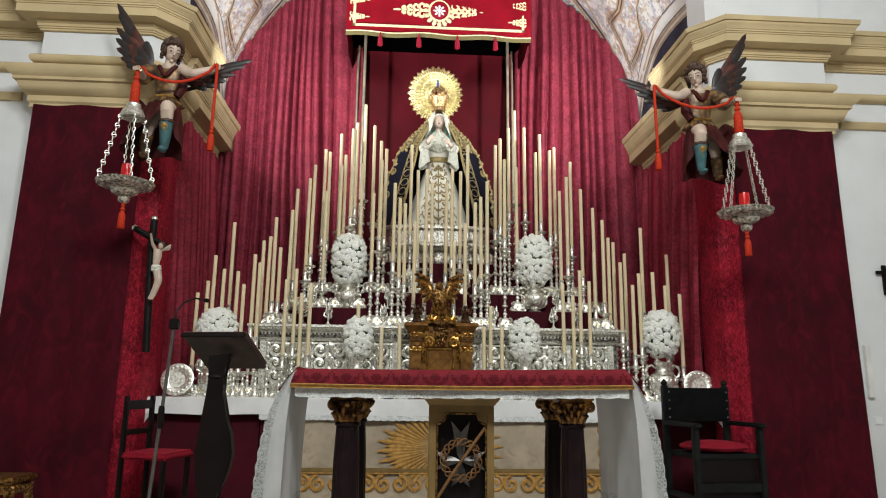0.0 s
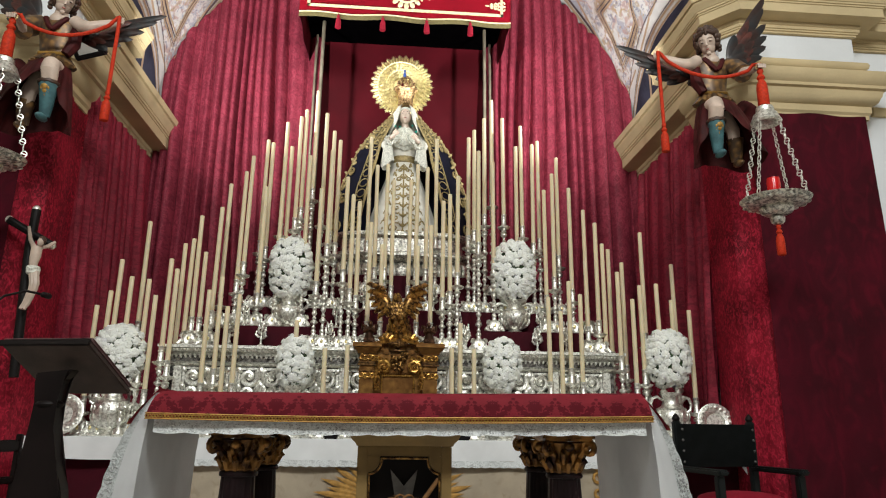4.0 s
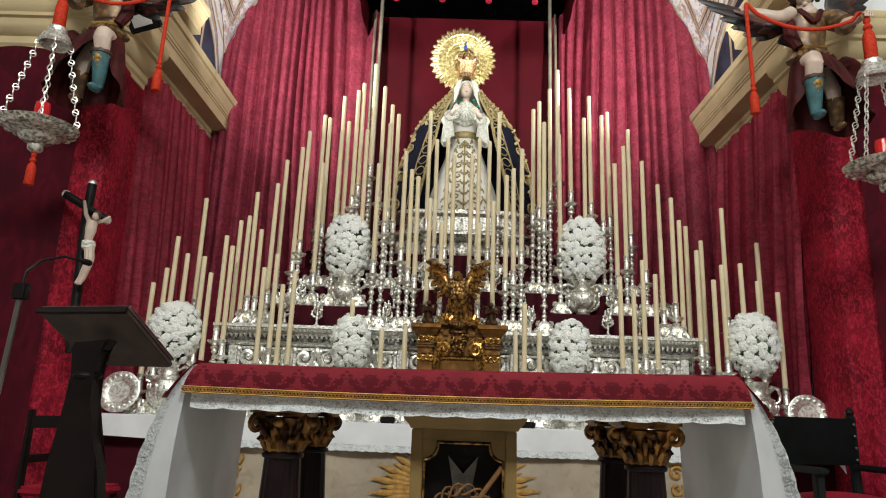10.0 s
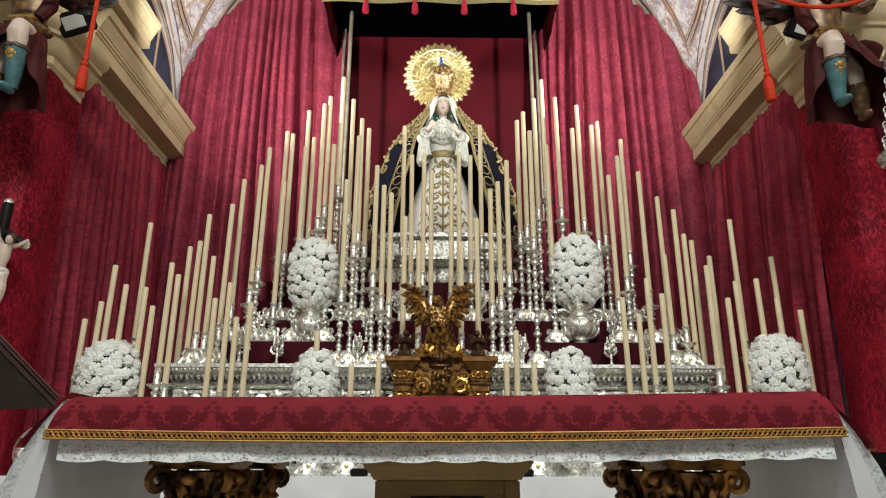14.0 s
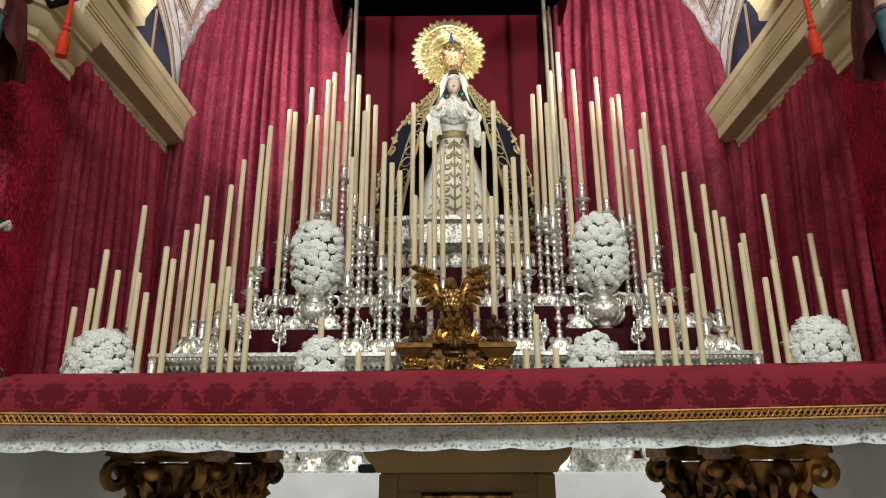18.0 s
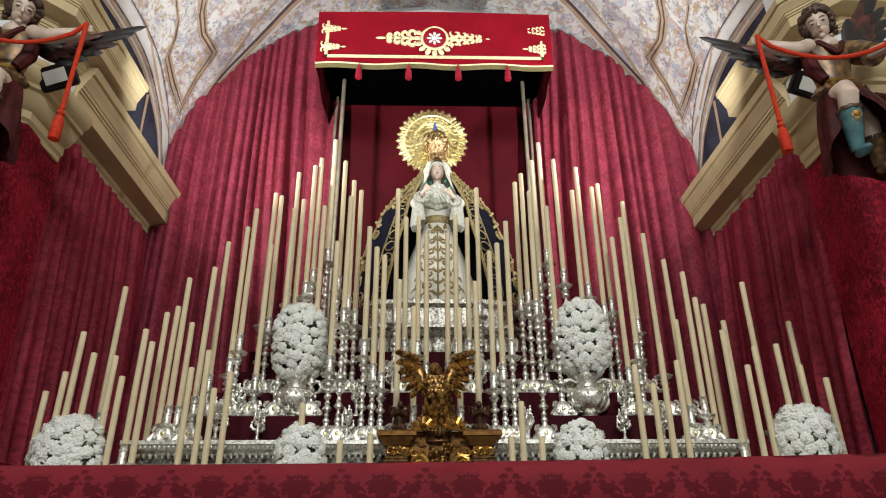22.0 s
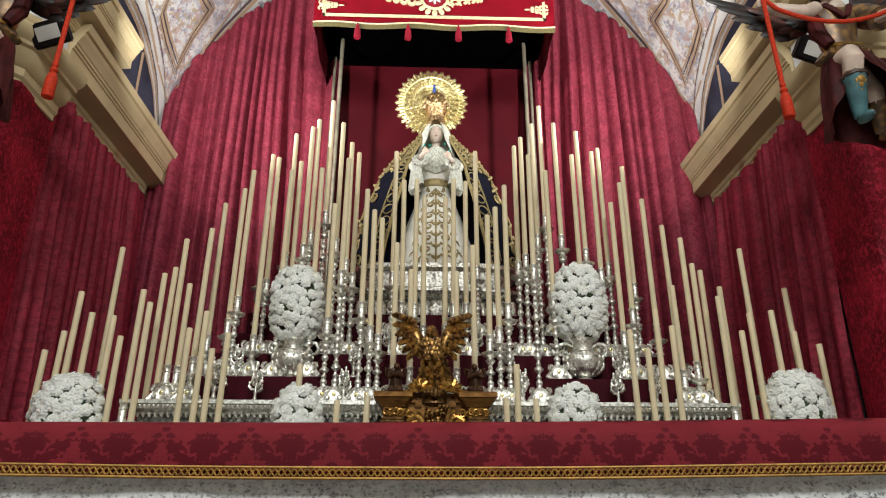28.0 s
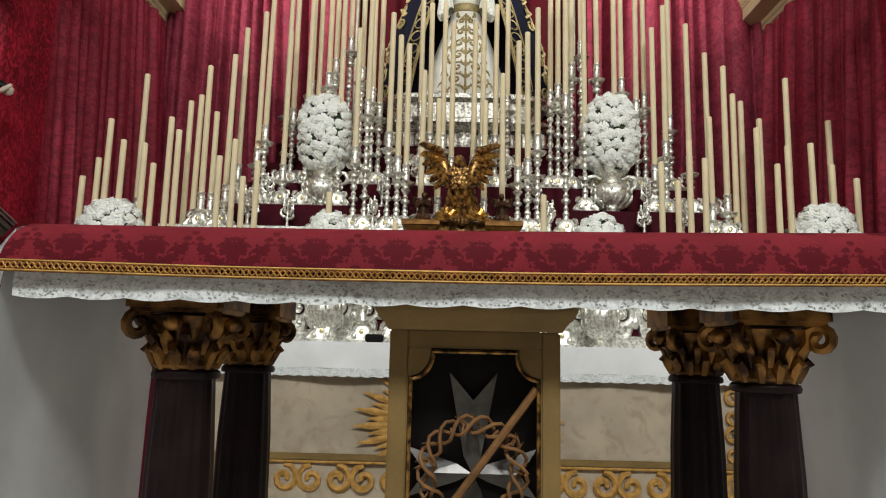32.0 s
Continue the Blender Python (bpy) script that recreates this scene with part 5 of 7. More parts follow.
for k in range(60):
    a = k * math.tau / 60
    L = 0.10 if k % 2 == 0 else 0.07
    bm = bmesh.new()
    add_tube(bm, [(0.30 * math.cos(a), 0, 0.33 * math.sin(a)), ((0.30 + 0.5 * L) * math.cos(a), 0, (0.33 + 0.5 * L) * math.sin(a)), ((0.30 + L) * math.cos(a), 0, (0.33 + L) * math.sin(a))], 0.017, 5, [0.9, 1.0, 0.25])
    add_ball(bm, ((0.30 + 0.62 * L) * math.cos(a), 0, (0.33 + 0.62 * L) * math.sin(a)), (0.018, 0.012, 0.018), 6, 5)
    for side in (-1, 1):
        b = a + side * 0.055
        add_tube(bm, [((0.30 + 0.45 * L) * math.cos(a), 0, (0.33 + 0.45 * L) * math.sin(a)), ((0.30 + 0.85 * L) * math.cos(b), -0.004, (0.33 + 0.85 * L) * math.sin(b))], 0.009, 5, [1.0, 0.3])
    part("ray", bm, GOLD, halo)
bm = bmesh.new()
add_lathe(bm, [(0.085, -0.30), (0.095, -0.29), (0.095, -0.25), (0.088, -0.24), (0.10, -0.18), (0.125, -0.10), (0.12, -0.09), (0.09, -0.16), (0.08, -0.24)], 20, Matrix.Translation((0.05, -0.06, 0)))
for k in range(8):
    a = k * math.tau / 8
    x, y = 0.05 + 0.118 * math.cos(a), -0.06 + 0.118 * math.sin(a)
    add_ball(bm, (x, y, -0.075), (0.030, 0.022, 0.042), 8, 6)
    add_tube(bm, [(x, y, -0.09), (0.05 + 0.10 * math.cos(a), -0.06 + 0.10 * math.sin(a), 0.02), (0.05 + 0.04 * math.cos(a), -0.06 + 0.04 * math.sin(a), 0.07)], 0.012, 6)
add_ball(bm, (0.05, -0.06, 0.09), 0.028, 10, 8)
part("crown", bm, COPPER_GOLD, halo, "gold imperial crown")
part("blue_jewel", add_ball(add_ball(bmesh.new(), (0.03, -0.08, 0.11), (0.020, 0.014, 0.045), 8, 6), (0.03, -0.085, 0.165), 0.016, 8, 6), material("blue_enamel", (0.03, 0.08, 0.32), 0.3, vary=0.2), halo,
     "small blue enamel ornament")

# ---- altar table with its cloths ----
TOP = 1.02
dais = tagged(part("dais", box(-1.6, 1.6, -0.65, 1.1, FLOOR, FLOOR + 0.12, 0.01), STONE_FLOOR), "low stone dais under the altar table", "dais")
table = thing("altar_table", "altar table on dark columns with gilded capitals", "altar table", (0, 0, FLOOR + 0.12))
D = FLOOR + 0.12
part("table_slab", box(-1.04, 1.04, -0.17, 0.66, 0.92 - D, TOP - 0.01 - D, 0.008), DARK_WOOD, table)


def column(x, y):
    """A tapered dark column with a gilded leafy capital."""
    h = 0.69 - D
    def fluted(profile, flutes=0.0, seg=64):
        bm = bmesh.new()
        rings = []
        for r, z in profile:
            rings.append([])
            for k in range(seg):
                a = k * math.tau / seg
                q = r * (1 - flutes * abs(math.cos(8 * a)) ** 3)
                rings[-1].append(bm.verts.new((x + q * math.cos(a), y + q * math.sin(a), z)))
        for p, q in zip(rings, rings[1:]):
            for k in range(seg):
                bm.faces.new((p[k], p[(k + 1) % seg], q[(k + 1) % seg], q[k]))
        bm.faces.new(rings[0][::-1]), bm.faces.new(rings[-1])
        return bm
    part("column_base", fluted([(0.125, 0), (0.125, 0.04), (0.118, 0.055), (0.105, 0.07), (0.115, 0.085), (0.115, 0.10), (0.098, 0.12)]), COLUMN_WOOD, table)
    part("column_shaft", fluted([(0.090, 0.12), (0.089, 0.3 * h), (0.084, 0.7 * h), (0.075, h - 0.05), (0.074, h - 0.028)], 0.055), COLUMN_WOOD, table, "dark polished fluted column")
    part("column_collar", fluted([(0.074, h - 0.028), (0.083, h - 0.026), (0.086, h - 0.017), (0.083, h - 0.008), (0.076, h - 0.004), (0.076, h)]), COLUMN_WOOD, table)
    k0 = 0.84
    bm = add_lathe(bmesh.new(), [(0.080, h), (0.086, h + 0.008), (0.074, h + 0.05 * k0), (0.080, h + 0.11 * k0), (0.11, h + 0.155 * k0), (0.095, h + 0.16 * k0)], 16, Matrix.Translation((x, y, 0)))
    capital = part("capital", bm, GILT_DARK, table, "worn gilded leaf capital")
    for k in range(12):
        for z, r, q in ((0.0, 0.084, 0.034), (0.038, 0.088, 0.036)):
            b = (k + 0.5 * (z > 0)) * math.tau / 12
            c, s = math.cos(b), math.sin(b)
            part("leaf", tube([(x + (r - 0.012) * c, y + (r - 0.012) * s, h + z), (x + r * c, y + r * s, h + z + q), (x + (r + 0.018) * c, y + (r + 0.018) * s, h + z + q + 0.019), (x + (r + 0.026) * c, y + (r + 0.026) * s, h + z + q + 0.007)],
                              0.016, 6, [0.7, 1.1, 0.8, 0.5]), GILT_DARK, capital)
    for k in range(4):
        a = math.pi / 4 + k * math.pi / 2
        c, s = math.cos(a), math.sin(a)
        pts = []
        for j in range(15):
            t = j / 14
            q = 0.036 * (1 - 0.75 * t)
            b = 2.4 - 7.5 * t
            rr = 0.134 + q * math.cos(b)
            pts.append((x + rr * c, y + rr * s, h + 0.125 * k0 + q * math.sin(b)))
        part("volute", tube([(x + 0.078 * c, y + 0.078 * s, h + 0.05), (x + 0.108 * c, y + 0.108 * s, h + 0.10)] + pts, 0.014, 6), GILT_DARK, capital)
    for k in range(4):
        a = k * math.pi / 2
        part("rosette", add_ball(bmesh.new(), (x + 0.112 * math.cos(a), y + 0.112 * math.sin(a), h + 0.135 * k0), (0.025, 0.025, 0.021), 8, 6), GILT_DARK, capital)
    part("abacus", box(x - 0.122, x + 0.122, y - 0.122, y + 0.122, h + 0.165 * k0, 0.92 - D, 0.012), GILT_DARK, table)


for x, y in ((-0.744, 0.05), (0.748, 0.05), (-0.725, 0.53), (0.743, 0.53)):
    column(x, y)

runner = thing("red_runner", "rose-red damask runner with a gold galloon over the altar table", "table runner", (0, 0, 0))
part("runner_top", box(-1.045, 1.045, -0.176, 0.70, TOP - 0.004, TOP + 0.001), RUN_RED, runner)


def runner_front(u, v):
    x = (-1.088 + 2.176 * u) * (1 - 0.036 * v ** 2)
    sag = 0.012 * math.sin(math.pi * u)
    return Vector((x, -0.208 + 0.034 * v ** 8 - 0.016 * (1 - v) - 0.004 * math.sin(17 * u + 1) * (1 - v), (0.904 - sag + 0.012 * u) + (0.118 + 0.5 * sag + 0.010 * u) * v))


part("runner_front", sheet(60, 8, runner_front, 0.006), RUN_RED, runner)
for s in (-1, 1):
    part("runner_side", sheet(10, 8, lambda u, v, s=s: Vector((s * (1.05 + 0.040 * (1 - v ** 2) + 0.065 * (1 - v) * (1 - 0.6 * u)), -0.20 + 0.90 * u - 0.03 * (1 - v) * (1 - u), 0.885 + 0.147 * v + 0.02 * u * (1 - v))), 0.006), RUN_RED, runner)
    bm = bmesh.new()
    add_sheet(bm, 12, 1, lambda u, v, s=s: Vector((s * (1.162 - 0.010 * v - 0.035 * u), -0.232 + 0.90 * u + 0.006, 0.882 + 0.026 * v + 0.02 * u)))
    part("galloon", bm, GOLD_THREAD, runner, "gold braid")
bm = bmesh.new()
for z, r in ((0.003, 0.0028), (0.025, 0.0028)):
    add_tube(bm, [runner_front(k / 60, 0) + Vector((0, -0.008, z)) for k in range(61)], r, 5)
for ph in (0, math.pi):
    add_tube(bm, [runner_front(k / 400, 0) + Vector((0, -0.008, 0.014 + 0.0075 * math.sin(k * 1.25 + ph))) for k in range(401)], 0.0024, 4)
part("galloon", bm, GOLD_THREAD, runner, "plaited gold braid")

LACE_GAP = material("lace_gap", (0.42, 0.43, 0.43), 0.8, vary=0.3)
white = thing("altar_cloth", "white linen altar cloth with a deep lace border", "altar cloth", (0, 0, 0))


def lace_front(u, v):
    x = -1.06 + 2.12 * u
    return Vector((x, -0.20 - 0.003 * math.sin(40 * u) * (1 - v), 0.852 + 0.070 * v - 0.006 * abs(math.sin(52 * u)) * (1 - v) + 0.012 * u - 0.006 * math.sin(math.pi * u)))


part("lace_front", sheet(420, 3, lace_front), LACE, white, "white lace edge with leaf holes")
bm = bmesh.new()
rl = random.Random(21)
for k in range(620):
    u, v = rl.random(), rl.choice((0.12, 0.26, 0.40, 0.54)) + rl.uniform(-0.05, 0.05)
    add_ball(bm, lace_front(u, v) + Vector((0, -0.0015, 0)), (rl.uniform(0.002, 0.006), 0.0012, rl.uniform(0.001, 0.0028)), 5, 3, Matrix.Rotation(rl.uniform(-0.9, 0.9), 4, "Y"))
part("eyelet", bm, LACE_GAP, white, "dark gaps between the lace threads")["kind"] = "stuff"
part("cloth_top", box(-1.07, 1.07, -0.185, 0.685, TOP - 0.016, TOP - 0.006), LINEN, white)
for s in (-1, 1):
    def fall(u, v, s=s):
        """The cloth down the table's end: u goes from the front corner to the back."""
        w = 1 - v
        x = 1.067 + 0.045 * (1 - math.exp(-4 * w)) + (0.020 * math.sin(8.5 * u + 1) + 0.008 * math.sin(21 * u + s)) * w * min(1, 4 * u)
        return Vector((s * x, -0.195 + 0.87 * u - 0.02 * w * (1 - u), 0.15 + 0.05 * math.sin(3 * u) + (0.86 - 0.05 * math.sin(3 * u)) * v))

    def flap(u, v, s=s):
        """The spare cloth at the corner, which stands out as a cone and narrows to the table's top."""
        w = 1 - v
        out = 0.185 * (1 - math.exp(-3.2 * w)) * u
        return Vector((s * (1.067 + 0.045 * (1 - math.exp(-4 * w)) + out), -0.197 - 0.02 * w + 0.05 * u * w - 0.016 * math.sin(math.pi * u) * w + 0.006 * math.sin(9 * u + 4 * v) * w, 0.15 - 0.09 * u * w * (1.2 - u) + 0.86 * v))
    part("side_fall", sheet(44, 24, fall, 0.003), LINEN, white, "white linen hanging down the side")
    part("corner_flap", sheet(14, 24, lambda u, v: flap(0.62 * u, v), 0.003), LINEN, white, "linen fold standing out at the corner")
    part("side_lace", sheet(6, 90, lambda u, v: flap(0.62 + (0.38 + 0.05 * abs(math.sin(33 * v))) * u, v), 0.002), LACE, white, "open lace edging down the side")
    part("side_hem", sheet(60, 3, lambda u, v: fall(u, 0) + Vector((0, 0, 0.004 - (0.085 + 0.008 * abs(math.sin(40 * u))) * (1 - v))), 0.002), LACE, white, "deep lace hem")
    bm = bmesh.new()
    for k in range(190):
        p = flap(rl.uniform(0.66, 0.97), rl.uniform(0.02, 0.72)) + Vector((0, -0.004, 0))
        add_ball(bm, p, (rl.uniform(0.003, 0.007), 0.0015, rl.uniform(0.002, 0.006)), 5, 3, Matrix.Rotation(rl.uniform(-1.5, 1.5), 4, "Y"))
    part("side_eyelet", bm, LACE_GAP, white, "dark gaps between the lace threads")["kind"] = "stuff"

panel = thing("altar_frontispiece", "gilded frame holding a steel cross, thorns and a spear", "altar front", (0, 0, D))
P0, P1 = -0.02, 0.05
ztop = 0.80 - D
part("cornice", sweep([(0, ztop), (0.012, ztop), (0.02, ztop + 0.015), (0.035, ztop + 0.03), (0.045, ztop + 0.05), (0.045, ztop + 0.06), (0, ztop + 0.065)], [(-0.205, 0.05), (-0.205, -0.02), (0.205, -0.02), (0.205, 0.05)]),
     FRAME_GOLD, panel)
for s in (-1, 1):
    a, b = sorted((s * 0.165, s * 0.213))
    part("stile", box(a, b, P0, P1, 0, ztop, 0.004), FRAME_GOLD, panel)
part("rail", box(-0.165, 0.165, P0, P1, ztop - 0.045, ztop, 0.003), FRAME_GOLD, panel)
part("rail", box(-0.165, 0.165, P0, P1, 0, 0.06, 0.003), FRAME_GOLD, panel)
for s in (-1, 1):
    bm = bmesh.new()
    arc = [(s * (0.165 - 0.055 * math.sin(k * math.pi / 16)), ztop - 0.115 + 0.06 * (1 - math.cos(k * math.pi / 16))) for k in range(9)]
    ring = [(s * 0.165, ztop - 0.045), (s * 0.165, ztop - 0.115)] + arc[1:] + [(s * 0.11, ztop - 0.045)]
    lo, hi = ([bm.verts.new((x, y, z)) for x, z in ring] for y in (P0, P1))
    bm.faces.new(lo), bm.faces.new(hi[::-1])
    for k in range(len(ring)):
        bm.faces.new((lo[k], lo[(k + 1) % len(ring)], hi[(k + 1) % len(ring)], hi[k]))
    part("shoulder", bm, FRAME_GOLD, panel)
    part("bead", tube([(s * 0.158, P0 - 0.004, 0.06), (s * 0.158, P0 - 0.004, ztop - 0.118)] + [(x - s * 0.006, P0 - 0.004, z - 0.006) for x, z in arc] + [(s * 0.105, P0 - 0.004, ztop - 0.053), (0, P0 - 0.004, ztop - 0.053)], 0.005, 6), GILT,
         panel, "thin gilded bead")
part("backboard", box(-0.20, 0.20, P1 + 0.02, P1 + 0.04, 0, ztop), BLACK, panel, smooth=False)
cross = bmesh.new()
cz = 0.445 - D
for k in range(4):
    a = k * math.pi / 2
    L = 0.25 if k == 1 else 0.165
    W = 0.062
    def turn(u, w, h):
        return cross.verts.new((u * math.cos(a) - w * math.sin(a), -0.0 - h, cz + u * math.sin(a) + w * math.cos(a)))
    c0, tip1, tip2, notch = turn(0.0, 0, 0.012), turn(L, W, 0), turn(L, -W, 0), turn(L * 0.72, 0, 0.014)
    e1, e2 = turn(0.04, 0.022, 0), turn(0.04, -0.022, 0)
    for f in ((c0, e1, notch), (e1, tip1, notch), (c0, notch, e2), (notch, tip2, e2)):
        cross.faces.new(f)
pc = part("metal_cross", cross, STEEL, panel, "dull steel eight-pointed cross", False)
pc.location = (0, P1 + 0.0, 0)
bm = bmesh.new()
for ph in range(3):
    add_tube(bm, [((0.115 + 0.022 * math.sin(k * 0.75 + ph * 2.1)) * math.cos(k * math.tau / 48), 0.0 + 0.014 * math.cos(k * 0.75 + ph * 2.1), cz + 0.01 + (0.115 + 0.022 * math.sin(k * 0.75 + ph * 2.1)) * math.sin(k * math.tau / 48)) for k in range(49)], 0.0048, 6)
for k in range(34):
    a = k * math.tau / 34 + 0.3 * math.sin(k)
    o = 1 if k % 2 else -1
    add_tube(bm, [(0.118 * math.cos(a), 0, cz + 0.01 + 0.118 * math.sin(a)), ((0.118 + o * 0.026) * math.cos(a + 0.12), -0.012, cz + 0.01 + (0.118 + o * 0.026) * math.sin(a + 0.12))], 0.004, 4, [1, 0.2])
part("thorn_wreath", bm, THORN, panel, "plaited wreath of thorns")
part("spear_shaft", tube([(-0.15, -0.012, cz - 0.22), (-0.04, -0.016, cz - 0.05), (0.155, -0.012, cz + 0.215)], 0.010, 8), THORN, panel, "brown wooden spear shaft")

# ---- tabernacle with the eagle ----
tab = thing("tabernacle", "gilded carved tabernacle with stepped cornice and shell crest", "tabernacle", (0.01, 2.60, MENSA))
part("crest_back", box(-0.195, 0.180, -0.030, 0.12, 0.69, 0.786, 0.006), DARK_GILT, tab)
part("case", box(-0.325, 0.315, -0.015, 0.24, 0, 0.72, 0.006), AMBER_GILT, tab)
part("plinth", box(-0.35, 0.34, -0.10, 0.23, 0, 0.06, 0.010), AMBER_GILT, tab)
for s in (-1, 1):
    post = part("pilaster", box(s * 0.267 - 0.060 - 0.007, s * 0.267 + 0.060 - 0.007, -0.065, -0.01, 0.06, 0.70, 0.006), AMBER_GILT, tab, "amber gilded pilaster")
    for z, t, d in ((0.595, 0.016, 0.016), (0.615, 0.014, 0.010), (0.545, 0.010, 0.008), (0.30, 0.016, 0.012)):
        part("moulding", box(s * 0.267 - 0.067 - d, s * 0.267 + 0.053 + d, -0.069 - d, -0.012, z, z + t, 0.004), DARK_GILT, post)
    for z0, z1 in ((0.635, 0.690), (0.49, 0.54)):
        bm = bmesh.new()
        for k in range(4):
            x = s * 0.267 - 0.052 + 0.030 * k
            add_tube(bm, spiral((x, -0.072, (z0 + z1) / 2), 0.024, 1.2, 1.5 + 3 * (k % 2), 10, 1 if k % 2 else -1), 0.0075, 5, [1.3 - 0.07 * j for j in range(11)])
            add_ball(bm, (x + 0.012, -0.074, z0 + 0.012), (0.010, 0.008, 0.010), 6, 5)
        part("carving", bm, BRIGHT_GILT, post, "bright carved leaves")
    # cornice block over the pilaster, then two steps up to the crest
    part("cornice", sweep([(0, 0.695), (0.006, 0.695), (0.012, 0.715), (0.030, 0.730), (0.036, 0.745), (0.050, 0.750), (0.050, 0.775), (0.040, 0.785), (0, 0.786)],
                          [(s * 0.267 - s * 0.072 - 0.007, -0.02), (s * 0.267 - s * 0.072 - 0.007, -0.068), (s * 0.267 + s * 0.070 - 0.007, -0.068), (s * 0.267 + s * 0.070 - 0.007, 0.20)][::s]), AMBER_GILT, tab, "moulded cornice end")
    part("cornice_top", box(s * 0.267 - 0.077, s * 0.267 + 0.063, -0.068, 0.20, 0.72, 0.784, 0.003), AMBER_GILT, tab)
    for x0, x1, z0, z1, y in ((0.165, 0.215, 0.70, 0.800, -0.055), (0.125, 0.170, 0.72, 0.770, -0.050), (0.085, 0.130, 0.69, 0.735, -0.045)):
        p, q = sorted((s * x0 - 0.007, s * x1 - 0.007))
        part("step", box(p, q, y, 0.10, z0, z1, 0.006), AMBER_GILT, tab)
    # the scroll beside the door
    bm = bmesh.new()
    curl = spiral((s * 0.128, -0.060, 0.583), 0.050, 1.6, math.pi / 2, 20, s)
    add_tube(bm, [(s * 0.190, -0.05, 0.40), (s * 0.200, -0.055, 0.48), (s * 0.188, -0.06, 0.55), (s * 0.165, -0.06, 0.615)] + curl, 0.015, 7, [0.8, 1.1, 1.2, 1.2] + [1.2 - 0.035 * j for j in range(21)])
    add_ball(bm, (s * 0.128, -0.068, 0.583), (0.016, 0.014, 0.016), 10, 8)
    for k in range(5):
        z = 0.40 + 0.045 * k
        add_tube(bm, [(s * 0.195, -0.055, z), (s * 0.172, -0.072, z + 0.02), (s * 0.158, -0.065, z - 0.005)], 0.010, 5, [1, 1.2, 0.4])
    part("side_scroll", bm, BRIGHT_GILT, tab, "bright gilded scroll beside the door")
    bm = bmesh.new()
    for k in range(3):
        add_tube(bm, spiral((s * (0.205 - 0.045 * k), -0.060, 0.655 - 0.006 * k), 0.027, 1.2, 1.0 + k, 10, -s), 0.009, 5, [1.3 - 0.07 * j for j in range(11)])
    part("frieze_scroll", bm, BRIGHT_GILT, tab, "bright carved frieze scrolls")
    # fan of lobes at the foot of the crest
    for k in range(6):
        a = radians(165 - 34 * k)
        d = Vector((-s * math.cos(a) * -1, 0, math.sin(a)))
        c = Vector((s * 0.098 - 0.012, -0.080, 0.790))
        part("shell_lobe", tube([c, c + 0.036 * d + Vector((0, -0.022, 0)), c + 0.068 * d + Vector((0, -0.016, 0)), c + 0.078 * d], 0.0155, 6, [0.6, 1.0, 1.15, 0.6]), BRIGHT_GILT, tab)
part("door", box(-0.150, 0.130, -0.035, -0.012, 0.08, 0.52, 0.006), AMBER_GILT, tab, "plain amber gilded door")
bm = bmesh.new()
add_tube(bm, [(-0.145, -0.042, 0.09), (-0.145, -0.042, 0.515), (0.125, -0.042, 0.515), (0.125, -0.042, 0.09)], 0.010, 6)
for k in range(16):
    add_ball(bm, (-0.14 + 0.26 * k / 15, -0.050, 0.515), (0.009, 0.007, 0.010), 6, 5)
part("door_frame", bm, BRIGHT_GILT, tab, "beaded bright gilt frame")
part("spandrel", box(-0.19, 0.175, -0.030, -0.012, 0.535, 0.70, 0.004), AMBER_GILT, tab)
# grapes and leaves over the door, a scalloped hood above them
rt = random.Random(5)
bm = bmesh.new()
for k in range(44):
    u = rt.uniform(-1, 1)
    z = rt.uniform(0.565, 0.70)
    add_ball(bm, (-0.010 + 0.075 * u * (0.5 + (z - 0.565) * 4.0), -0.055 - rt.uniform(0, 0.025), z), (rt.uniform(0.010, 0.016), 0.012, rt.uniform(0.010, 0.017)), 8, 6)
part("grapes", bm, GILT, tab, "carved gilded grapes and leaves")
bm = bmesh.new()
for k in range(7):
    x = -0.075 + 0.0215 * k
    add_tube(bm, [(0.55 * x, -0.05, 0.83), (0.85 * x, -0.090, 0.805), (x, -0.100, 0.775), (1.05 * x, -0.095, 0.748 + 0.010 * abs(k - 3))], 0.014, 6, [0.8, 1.0, 1.1, 0.8])
part("hood", bm, DARK_GILT, tab, "scalloped gilded hood")
# pyramid of upturned leaves under the bird
for row, (n, z, w, h) in enumerate(((6, 0.80, 0.085, 0.085), (5, 0.86, 0.075, 0.085), (4, 0.92, 0.060, 0.080), (3, 0.97, 0.040, 0.070))):
    for k in range(n):
        u = (k - (n - 1) / 2) / ((n - 1) / 2)
        x = -0.014 + w * u
        y = -0.085 + 0.045 * u * u + 0.010 * row
        part("crest_leaf", tube([(x, y + 0.02, z), (x + 0.010 * u, y, z + 0.45 * h), (x + 0.016 * u, y - 0.008, z + 0.8 * h), (x + 0.022 * u, y - 0.022, z + h)], 0.020, 6, [0.9, 1.1, 0.85, 0.3]), GILT if (row + k) % 2 else BRIGHT_GILT, tab)
part("crest_core", lathe([(0.115, 0.72), (0.10, 0.80), (0.075, 0.90), (0.045, 1.0), (0.03, 1.04)], 14, Matrix.Translation((-0.014, 0.0, 0)) @ Matrix.Diagonal((0.8, 0.6, 1, 1))), DARK_GILT, tab)
